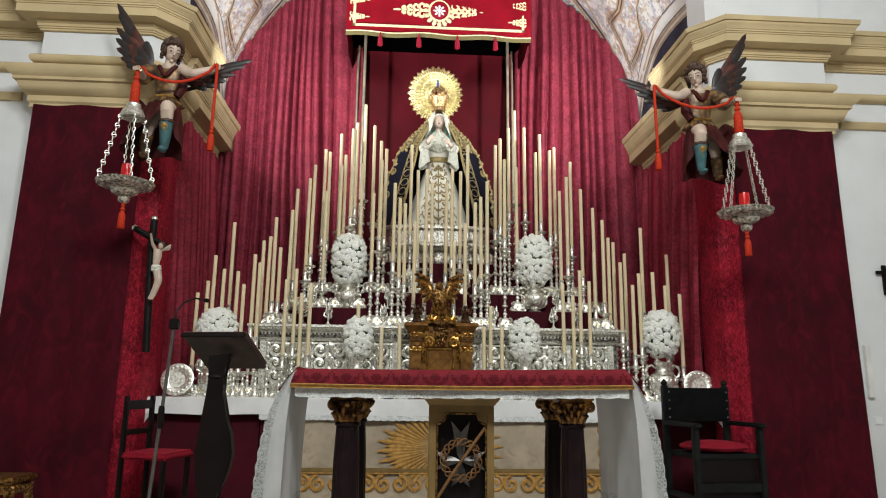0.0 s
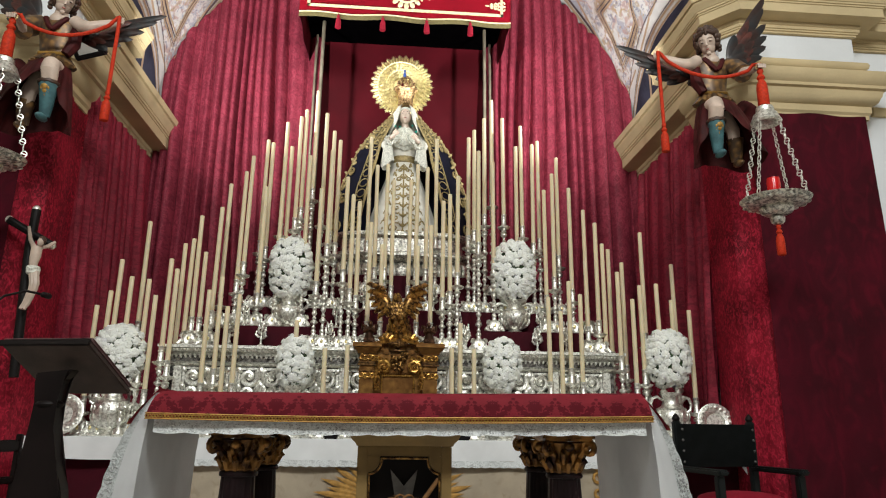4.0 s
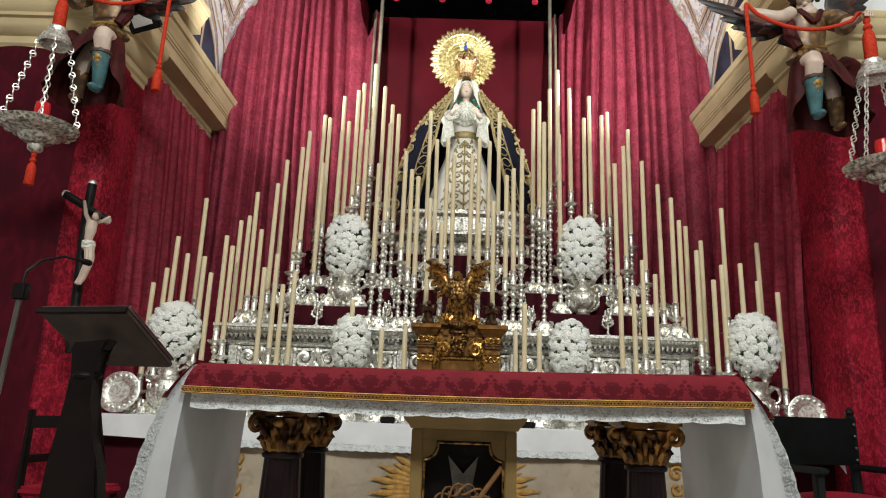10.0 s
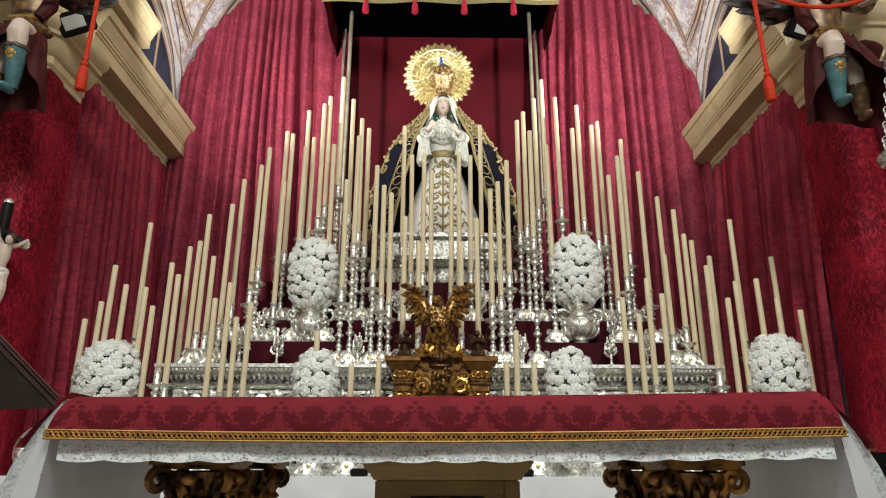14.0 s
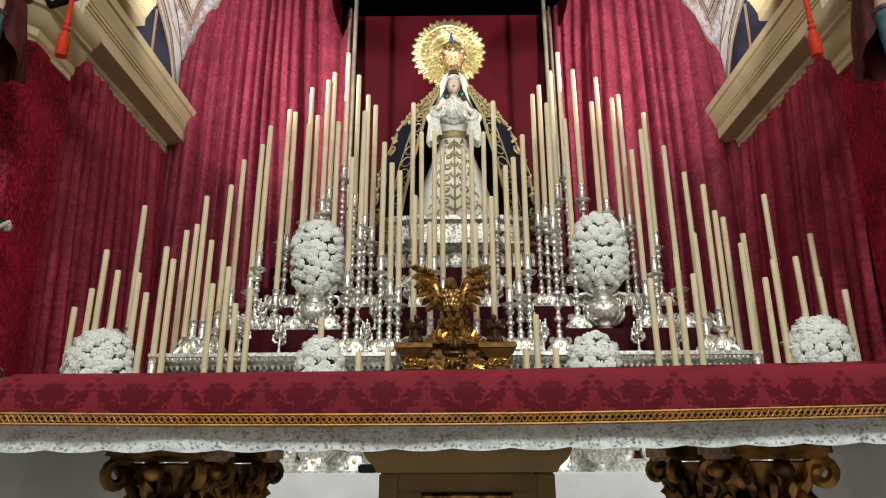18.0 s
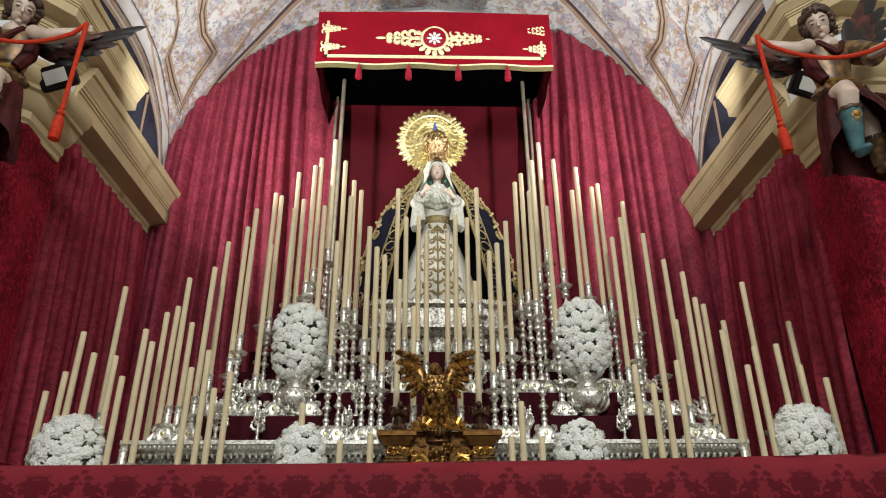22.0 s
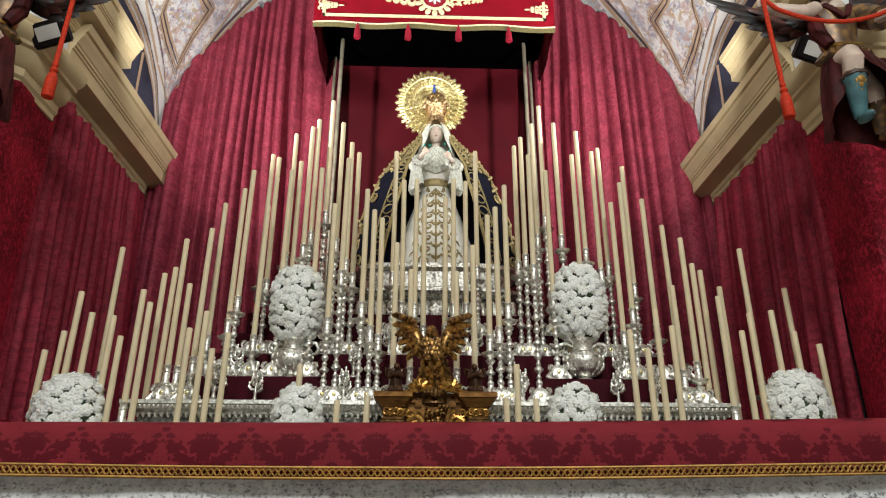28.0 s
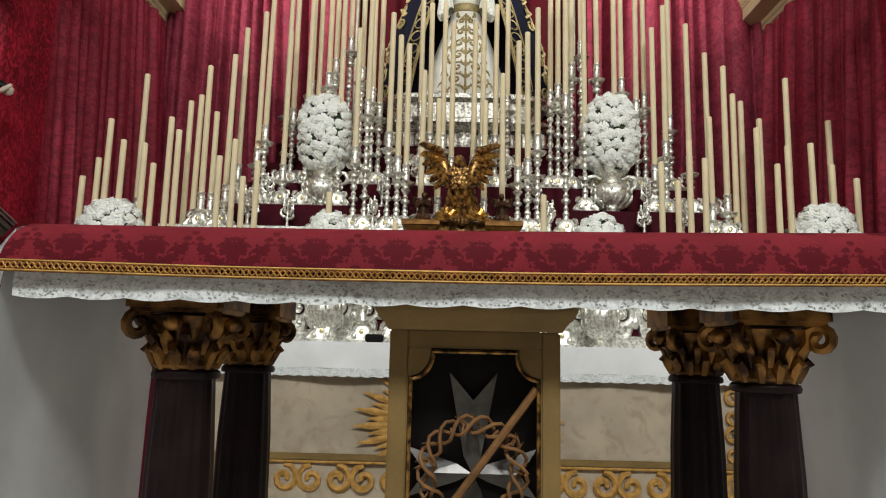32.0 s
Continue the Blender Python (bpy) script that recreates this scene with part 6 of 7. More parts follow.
for s in (-1, 1):
    part("coronet", tube([(s * (0.14 + 0.20 * k / 14) - 0.01, -0.03, 0.800 + 0.016 * (k % 2)) for k in range(15)], 0.008, 5), OLD_SILVER, tab)
    fig = bmesh.new()
    # robe, chest, bowed head, folded arms, wings
    add_tube(fig, [(0, 0.01, 0.0), (0, 0.0, 0.035), (0, -0.005, 0.08), (0, -0.012, 0.125), (0, -0.014, 0.145)], 0.044, 10, [1.15, 1.05, 0.8, 0.85, 0.4])
    add_tube(fig, [(-0.03, -0.01, 0.02), (-0.026, -0.050, 0.022), (-0.024, -0.055, 0.004)], 0.022, 8)
    add_tube(fig, [(0.03, -0.01, 0.02), (0.026, -0.050, 0.022), (0.024, -0.055, 0.004)], 0.022, 8)
    add_ball(fig, (-s * 0.006, -0.026, 0.166), (0.020, 0.022, 0.024), 10, 8)
    for w in (-1, 1):
        add_tube(fig, [(w * 0.036, -0.014, 0.128), (w * 0.044, -0.040, 0.095), (w * 0.006, -0.062, 0.112)], 0.013, 7, [1.1, 1, 0.7])
        add_tube(fig, [(w * 0.018, 0.022, 0.110), (w * 0.040, 0.034, 0.155), (w * 0.060, 0.032, 0.165), (w * 0.066, 0.030, 0.120)], 0.014, 7, [0.9, 1.2, 1.0, 0.4])
    c = part("kneeling_figurine", fig, BRIGHT_BRONZE)
    c.location = (0.01 + (-0.262 if s < 0 else 0.250), 2.585, MENSA + 0.785)
    tagged(c, "small kneeling carved figurine of dark gilded wood", "figurine", "figurines on the tabernacle")

eagle = thing("carved_eagle", "gilded carved bird with raised wings on the tabernacle", "carving", (-0.022, 2.575, MENSA + 1.02))
bm = bmesh.new()
add_ball(bm, (0, 0.01, 0.055), (0.078, 0.062, 0.080), 16, 12)
add_tube(bm, [(0, 0.0, 0.10), (0, -0.030, 0.155), (-0.008, -0.060, 0.172)], 0.042, 12, [1.25, 1.0, 0.75])
for row in range(4):
    for k in range(7):
        u = (k - 3 + 0.5 * (row % 2)) / 3.4
        add_ball(bm, (0.070 * u, -0.052 + 0.045 * u * u, 0.012 + 0.030 * row), (0.018, 0.006, 0.026), 7, 5)
body = part("body", bm, GILT, eagle, "feathered gilded breast and bowed head")
part("beak", tube([(-0.010, -0.082, 0.168), (-0.014, -0.108, 0.150), (-0.012, -0.106, 0.128)], 0.015, 7, [1, 0.8, 0.3]), BRIGHT_GILT, body)
for s in (-1, 1):
    wing = part("wing", tube([(s * 0.050, 0.015, 0.010), (s * 0.085, 0.004, 0.075), (s * 0.105, 0.0, 0.145), (s * 0.120, 0.004, 0.215)], 0.046, 10, [0.9, 1.1, 0.95, 0.45]), GILT, eagle, "raised gilded wing")
    for row, (n, L0, lift) in enumerate(((6, 0.150, 0.0), (5, 0.105, -0.016), (4, 0.065, -0.030))):
        for k in range(n):
            t = k / (n - 1)
            c = Vector((s * (0.075 + 0.035 * t), 0.012 + lift, 0.055 + 0.165 * t))
            a = radians(-38 + 62 * t)
            L = L0 * (0.72 + 0.42 * t)
            d = Vector((s * math.cos(a), 0, math.sin(a)))
            curl = Vector((0, -0.012, -0.010))
            part("feather", tube([c, c + 0.45 * L * d + Vector((0, -0.010, 0.006)), c + 0.85 * L * d + Vector((0, -0.004, 0.004)), c + L * d + curl], 0.0225, 6, [0.9, 1.05, 0.95, 0.35]), GILT if (k + row) % 2 else BRIGHT_GILT, wing)
    bm = bmesh.new()
    for k in range(3):
        add_tube(bm, [(s * 0.03, -0.02, 0.01), (s * 0.03 + 0.013 * (k - 1), -0.055, -0.012), (s * 0.03 + 0.015 * (k - 1), -0.060, -0.035)], 0.011, 5)
    part("claw", bm, GILT, eagle)

# ---- flowers ----


def bloom_mesh():
    """A full white bloom: a dome shingled with rings of short notched petals."""
    bm = bmesh.new()
    r3 = random.Random(2)
    add_ball(bm, (0, 0, -0.006), (0.029, 0.029, 0.022), 12, 8)
    for count, polar, length, width in ((13, 84, 0.020, 0.0082), (13, 64, 0.019, 0.0078), (9, 40, 0.017, 0.0078), (5, 14, 0.014, 0.0074)):
        for k in range(count):
            a = (k + r3.uniform(-0.35, 0.35)) * math.tau / count
            th = radians(polar + r3.uniform(-7, 7))
            n = Vector((math.sin(th) * math.cos(a), math.sin(th) * math.sin(a), math.cos(th)))
            side = Vector((-math.sin(a), math.cos(a), 0))
            down = side.cross(n) * -1 if side.cross(n).z > 0 else side.cross(n)
            root = Vector((0.027 * n.x, 0.027 * n.y, 0.020 * n.z - 0.006)) - down * 0.006
            ln = length * r3.uniform(0.85, 1.2)
            grow = (down * 0.80 + n * r3.uniform(0.35, 0.75)).normalized()
            rows = []
            for t, w in ((0, 0.6), (0.6, 1.0), (1.0, 0.8)):
                c = root + grow * ln * t + n * 0.002 * t
                mid = c + n * 0.0022 * w - grow * (0.004 if t == 1.0 else 0)
                rows.append([bm.verts.new(c - side * w * width), bm.verts.new(mid), bm.verts.new(c + side * w * width)])
            for p, q in zip(rows, rows[1:]):
                for j in range(2):
                    bm.faces.new((p[j], p[j + 1], q[j + 1], q[j]))
    me = bpy.data.meshes.new("bloom")
    bm.to_mesh(me)
    bm.free()
    me.materials.append(PETAL)
    me.shade_smooth()
    return me


BLOOM = bloom_mesh()


def urn(parent, h, r):
    """A two-handled silver vase; h is the height of its lip."""
    v = part("vase", lathe([(0.55 * r, 0), (0.58 * r, 0.03 * h), (0.40 * r, 0.07 * h), (0.34 * r, 0.11 * h), (0.55 * r, 0.16 * h), (0.80 * r, 0.24 * h), (0.95 * r, 0.35 * h), (1.0 * r, 0.46 * h), (0.97 * r, 0.56 * h), (0.84 * r, 0.64 * h), (0.87 * r, 0.67 * h),
                           (0.60 * r, 0.72 * h), (0.47 * r, 0.79 * h), (0.50 * r, 0.90 * h), (0.64 * r, 0.98 * h), (0.68 * r, h), (0.5 * r, 0.99 * h)], 28), SILVER, parent, "bulbous chased silver vase")
    for s in (-1, 1):
        part("handle", tube([(s * 0.90 * r, 0, 0.60 * h), (s * 1.14 * r, 0, 0.64 * h), (s * 1.24 * r, 0, 0.76 * h), (s * 1.12 * r, 0, 0.88 * h), (s * 0.82 * r, 0, 0.92 * h), (s * 0.50 * r, 0, 0.84 * h)], 0.085 * r, 8, [0.8, 1.2, 1.0, 1.2, 1.0, 0.7]), SILVER, v)
    relief = bmesh.new()
    for k in range(14):
        a = k * math.tau / 14
        c, d = math.cos(a), math.sin(a)
        add_tube(relief, [(f * r * c, f * r * d, g * h) for f, g in ((0.50, 0.15), (0.79, 0.24), (0.94, 0.34), (0.98, 0.42))], 0.085 * r, 6, [0.6, 1.0, 1.1, 0.6])
        add_ball(relief, (0.98 * r * c, 0.98 * r * d, 0.53 * h), (0.07 * r, 0.07 * r, 0.06 * h), 8, 6)
    part("relief", relief, SILVER, v, "raised leaves and bosses")


def bouquet(at, label, centre, half, vase_h, vase_r, seed, full=2.4):
    """White carnations packed over a rounded shape; centre and half sizes from the vase's foot."""
    ob = thing("carnation_bouquet", label, "flower arrangement", at, "bouquets on the altar")
    if vase_h:
        urn(ob, vase_h, vase_r)
    rb = random.Random(seed)
    part("foliage", add_ball(bmesh.new(), centre, [0.92 * q for q in half], 20, 14), LEAF, ob, "dark green leaves between the blooms")
    leaves = bmesh.new()
    for k in range(40):
        a, z = rb.uniform(0, math.tau), rb.uniform(-0.95, -0.1)
        r = math.sqrt(1 - z * z)
        p = Vector(centre) + Vector((half[0] * r * math.cos(a), half[1] * r * math.sin(a), half[2] * z))
        add_ball(leaves, p, (0.010, 0.004, 0.035), 6, 4, pose(0, 0, 0, rb.uniform(-60, 60), rb.uniform(-60, 60), rb.uniform(0, 180)))
    part("leaves", leaves, LEAF, ob, "pointed green leaves")
    taken = np.empty((0, 3))
    for k in range(7000):
        z, a = rb.uniform(-0.93, 1), rb.uniform(0, math.tau)
        r = (1 - abs(z) ** full) ** (1 / full)
        n = Vector((r * math.cos(a), r * math.sin(a), z))
        # the half turned to the wall is never seen
        if n.y > 0.55:
            continue
        spot = np.array((half[0] * n.x, half[1] * n.y, half[2] * n.z))
        if len(taken) and ((taken - spot) ** 2).sum(1).min() < 0.054 ** 2:
            continue
        taken = np.vstack((taken, spot))
        p = Vector(centre) + Vector((half[0] * n.x, half[1] * n.y, half[2] * n.z)) * rb.uniform(0.95, 1.04)
        nn = Vector((n.x / half[0], n.y / half[1], n.z / half[2])).normalized()
        b = new("carnation", BLOOM)
        b.parent = ob
        s = rb.uniform(0.93, 1.10)
        b.matrix_basis = Matrix.Translation(p) @ (nn + 0.18 * Vector((rb.uniform(-1, 1), rb.uniform(-1, 1), rb.uniform(-1, 1)))).to_track_quat("Z", "Y").to_matrix().to_4x4() @ pose(0, 0, 0, 0, 0, rb.uniform(0, 360)) @ Matrix.Diagonal((s, s, s * rb.uniform(0.9, 1.25), 1))
    return ob


bouquet((-1.04, 3.20, 1.76), "tall oval bouquet of white carnations in a silver vase", (0, 0, 0.575), (0.190, 0.17, 0.282), 0.31, 0.150, 11, 2.9)
bouquet((1.12, 3.20, 1.76), "tall oval bouquet of white carnations in a silver vase", (0, 0, 0.610), (0.198, 0.17, 0.298), 0.32, 0.152, 12, 2.7)
bouquet((-0.87, 2.63, MENSA), "rounded bouquet of white carnations low on the altar", (0, 0, 0.62), (0.145, 0.125, 0.215), 0.42, 0.12, 13)
bouquet((0.90, 2.63, MENSA), "rounded bouquet of white carnations low on the altar", (0, 0, 0.63), (0.152, 0.125, 0.225), 0.42, 0.12, 14)
bouquet((-2.35, 2.72, MENSA), "domed bouquet of white carnations in a silver vase beside the candles", (0, 0, 0.66), (0.203, 0.165, 0.246), 0.42, 0.15, 15)
bouquet((2.42, 2.72, MENSA), "domed bouquet of white carnations in a silver vase beside the candles", (0, 0, 0.72), (0.194, 0.16, 0.250), 0.42, 0.15, 16)

# ---- angels with hanging lamps ----


def angel(s, at, lamp):
    """A carved and painted winged figure, as one mesh. s: the side of the arch at which it hangs; lamp: the lamp's top, from the figure."""
    bm = bmesh.new()
    mats = [SKIN, HAIR, ROBE, TUNIC, TEAL, WING, GOLD_THREAD, WING_RED, LIPS]
    q = -s
    head = Matrix.Translation((q * 0.02, -0.04, 0.60)) @ pose(0, 0, 0, 30, q * 4, q * 36) @ Matrix.Scale(1.2, 4)

    def do(index, f):
        n = len(bm.faces)
        f()
        paint(bm, n, index)

    def ball(m, c, r, u=8, v=6):
        add_ball(bm, m @ Vector(c), r, u, v, m.to_3x3().to_4x4())

    def flesh():
        ball(head, (0, 0, 0.022), (0.060, 0.072, 0.082), 20, 14)
        ball(head, (0, -0.020, -0.022), (0.046, 0.048, 0.050), 16, 12)
        ball(head, (0, -0.058, -0.058), (0.016, 0.014, 0.014), 10, 8)
        add_tube(bm, [head @ Vector(p) for p in ((0, -0.066, 0.036), (0, -0.074, 0.012), (0, -0.080, -0.006))], 0.0085, 8, [0.7, 0.9, 1.25])
        for e in (-1, 1):
            ball(head, (e * 0.026, -0.060, 0.021), (0.015, 0.009, 0.009), 10, 8)
        add_tube(bm, [(0, 0.0, 0.44), (0, -0.015, 0.54)], 0.046, 12, [1.4, 1.0])
        ball(Matrix(), (0, -0.062, 0.44), (0.055, 0.040, 0.050), 12, 8)
        # the bare arm that holds the cord
        add_tube(bm, [(q * 0.125, -0.03, 0.44), (q * 0.20, -0.07, 0.385), (q * 0.27, -0.08, 0.375), (q * 0.36, -0.05, 0.42), (q * 0.435, -0.025, 0.465)], 0.047, 14, [1.15, 1.05, 1.0, 0.85, 0.55])
        ball(Matrix(), (q * 0.452, -0.022, 0.478), (0.030, 0.022, 0.026))
        for k in range(4):
            add_tube(bm, [(q * 0.455, -0.03, 0.488 - 0.012 * k), (q * 0.478, -0.042, 0.492 - 0.013 * k), (q * 0.462, -0.055, 0.482 - 0.012 * k)], 0.0085, 5)
        # the arm over the lamp
        x, y, z = lamp
        add_tube(bm, [(-q * 0.19, -0.12, 0.31), (0.6 * x - q * 0.075, 0.55 * y - 0.05, z + 0.06), (x, y + 0.05, z + 0.05)], 0.036, 8, [1.1, 0.95, 0.7])
        ball(Matrix(), (x, y + 0.02, z + 0.045), (0.034, 0.040, 0.024))
        for k in range(4):
            add_tube(bm, [(x - 0.026 + 0.017 * k, y, z + 0.05), (x - 0.026 + 0.017 * k, y - 0.035, z + 0.035), (x - 0.024 + 0.016 * k, y - 0.03, z + 0.01)], 0.0085, 5)
        # thighs and knees
        add_tube(bm, [(q * 0.05, -0.03, 0.03), (q * 0.07, -0.16, 0.0), (q * 0.072, -0.175, -0.04), (q * 0.068, -0.14, -0.12), (q * 0.06, -0.12, -0.20)], 0.060, 12, [1.1, 1.05, 1.0, 0.9, 0.75])
        add_tube(bm, [(-q * 0.08, 0.02, 0.0), (-q * 0.14, 0.0, -0.14), (-q * 0.17, 0.04, -0.28)], 0.055, 9, [1.2, 1.0, 0.8])
    do(0, flesh)

    def hair():
        r4 = random.Random(3)
        for k in range(150):
            a, z = r4.uniform(0, math.tau), r4.uniform(-0.75, 1)
            r = math.sqrt(1 - z * z)
            p = Vector((0.074 * r * math.cos(a), 0.016 + 0.078 * r * math.sin(a), 0.026 + 0.086 * z))
            if p.y < -0.022 and p.z < 0.068 and abs(p.x) < 0.056 or p.y < -0.005 and p.z < -0.03:
                continue
            ball(head, p, (r4.uniform(0.012, 0.022), r4.uniform(0.014, 0.022), r4.uniform(0.016, 0.028)), 8, 6)
        for e in (-1, 1):
            for k in range(5):
                ball(head, (e * (0.066 + 0.004 * (k % 2)), -0.018 + 0.006 * k, 0.030 - 0.022 * k), (0.016, 0.020, 0.016), 8, 6)
            add_tube(bm, [head @ Vector((e * x, y, z)) for x, y, z in ((0.004, -0.052, 0.092), (0.030, -0.052, 0.084), (0.056, -0.036, 0.060))], 0.016, 8, [0.8, 1.1, 1.0])
        for e in (-1, 1):
            ball(head, (e * 0.026, -0.0675, 0.019), (0.0095, 0.004, 0.0042), 10, 6)
            add_tube(bm, [head @ Vector((e * x, y, z)) for x, y, z in ((0.012, -0.0700, 0.037), (0.027, -0.0665, 0.042), (0.042, -0.0550, 0.036))], 0.0022, 5)
    do(1, hair)
    do(8, lambda: ball(head, (0, -0.0665, -0.030), (0.012, 0.0045, 0.0045), 10, 6))

    def tunic():
        add_lathe(bm, [(0.095, 0.10), (0.105, 0.14), (0.118, 0.22), (0.135, 0.32), (0.15, 0.39), (0.135, 0.44), (0.09, 0.465)], 20, None, 0.66)
        add_tube(bm, [(-q * 0.12, -0.01, 0.43), (-q * 0.18, -0.05, 0.385), (-q * 0.20, -0.11, 0.32), (-q * 0.195, -0.14, 0.29)], 0.072, 12, [0.9, 1.1, 1.0, 1.05])
        for k in range(11):
            a = math.pi * (1.0 + k / 10)
            add_tube(bm, [(0.105 * math.cos(a), 0.075 * math.sin(a), 0.13), (0.15 * math.cos(a), 0.13 * math.sin(a), 0.055)], 0.026, 6, [0.8, 1.1])
    do(3, tunic)

    def robe():
        def skirt(u, v):
            a = math.tau * u
            front = max(0.0, -math.sin(a - q * 0.25))
            out = 0.11 + (0.16 + 0.05 * math.cos(a) * -q) * v ** 0.6 + 0.020 * v * math.sin(7 * a + 3 * v) + 0.008 * v * math.sin(16 * a + 1)
            drop = 0.50 - 0.36 * front ** 4 + 0.04 * math.sin(3 * a)
            return Vector((out * math.cos(a) - q * 0.04 * v, 0.8 * out * math.sin(a) - 0.01, 0.10 - drop * v))
        add_sheet(bm, 96, 14, skirt)
        add_sheet(bm, 30, 10, lambda u, v: Vector((-q * (0.10 + 0.26 * v + 0.02 * math.sin(9 * u)), 0.05 + 0.03 * math.sin(14 * u + 3 * v), 0.12 - 0.42 * u * (0.5 + 0.5 * v) - 0.05 * math.sin(6 * v))))
        for e in (-1, 1):
            add_tube(bm, [(e * 0.085, 0.02, 0.475), (e * 0.075, -0.07, 0.44), (e * 0.03, -0.105, 0.36), (0.0, -0.105, 0.33)], 0.020, 7, [0.9, 1.1, 1.0, 0.8])
        add_tube(bm, [(q * 0.11, 0.0, 0.44), (q * 0.145, -0.03, 0.36), (q * 0.15, -0.05, 0.24), (q * 0.11, -0.07, 0.14)], 0.044, 8, [0.7, 1.0, 1.1, 0.8])
    do(2, robe)

    def boots():
        add_tube(bm, [(q * 0.064, -0.135, -0.14), (q * 0.062, -0.125, -0.20), (q * 0.052, -0.10, -0.30), (q * 0.045, -0.085, -0.38)], 0.055, 12, [1.25, 1.05, 0.85, 0.66])
        ball(Matrix(), (q * 0.045, -0.125, -0.40), (0.034, 0.068, 0.028), 10, 7)
    do(4, boots)
    do(1, lambda: add_tube(bm, [(q * 0.064 + 0.060 * math.cos(k * math.tau / 16), -0.138 + 0.056 * math.sin(k * math.tau / 16), -0.142 + 0.006 * (k % 2)) for k in range(17)], 0.017, 7))

    def rear_boot():
        add_tube(bm, [(-q * 0.165, 0.03, -0.20), (-q * 0.18, 0.05, -0.30), (-q * 0.19, 0.08, -0.38)], 0.058, 10, [1.15, 0.9, 0.7])
        ball(Matrix(), (-q * 0.19, 0.05, -0.40), (0.034, 0.066, 0.028), 10, 7)
    do(3, rear_boot)

    def gold():
        for k in range(5):
            ball(Matrix(), (q * 0.062, -0.184 + 0.013 * k, -0.175 - 0.026 * k), (0.027 - 0.003 * k, 0.014, 0.030))
            for e in (-1, 1):
                ball(Matrix(), (q * 0.062 + e * (0.024 - 0.003 * k), -0.174 + 0.012 * k, -0.185 - 0.024 * k), (0.010, 0.012, 0.022))
        add_tube(bm, [(-0.118, -0.01, 0.15), (-0.08, -0.075, 0.145), (0.08, -0.075, 0.145), (0.118, -0.01, 0.15)], 0.014, 6)
    do(6, gold)

    def blades(index, root, side, rows, wide, lift):
        def make():
            for a, ln in rows:
                d = Vector((side * math.cos(radians(a)), 0.10, math.sin(radians(a))))
                c = Vector(root) + d * ln * 0.5 + Vector((0, -lift, 0))
                add_ball(bm, c, (ln * 0.55, 0.010, wide), 12, 6, Matrix.Rotation(-side * radians(a), 4, "Y"))
        do(index, make)

    outer, inner = (-q * 0.20, 0.06, 0.50), (q * 0.10, 0.06, 0.40)
    blades(5, outer, -q, ((59, 0.76), (56, 0.66), (47, 0.54), (38, 0.46), (28, 0.39), (16, 0.31), (2, 0.24)), 0.046, 0.0)
    blades(7, outer, -q, ((62, 0.46), (53, 0.38), (42, 0.32), (32, 0.26), (16, 0.20)), 0.042, 0.014)
    blades(5, outer, -q, ((74, 0.26), (52, 0.22), (28, 0.18), (4, 0.15), (-24, 0.13)), 0.048, 0.026)
    blades(5, inner, q, ((19, 0.66), (15, 0.58), (7, 0.48), (-2, 0.40), (-13, 0.33), (-26, 0.26)), 0.042, 0.0)
    blades(7, inner, q, ((18, 0.40), (9, 0.34), (-3, 0.28), (-16, 0.23), (-32, 0.18)), 0.036, 0.014)
    blades(5, inner, q, ((16, 0.20), (0, 0.17), (-18, 0.14), (-38, 0.11)), 0.034, 0.026)
    ob = part("winged_statue", bm, mats)
    ob.location = at
    return tagged(ob, "carved and painted winged figure holding a lamp cord at the cornice", "statue", "winged figures at the arch")


def tassel(parent, at, size, label, slim=0.78):
    """A knotted silk tassel that hangs from at; slim narrows it."""
    rows = ((0.010, 0.0), (0.024, -0.02), (0.028, -0.04), (0.016, -0.055), (0.030, -0.070), (0.036, -0.085), (0.022, -0.10), (0.040, -0.125), (0.047, -0.16), (0.049, -0.29), (0.044, -0.295), (0.01, -0.285))
    part("tassel", lathe([(slim * r * size, z * size) for r, z in rows], 12, Matrix.Translation(at)), CORD, parent, label)


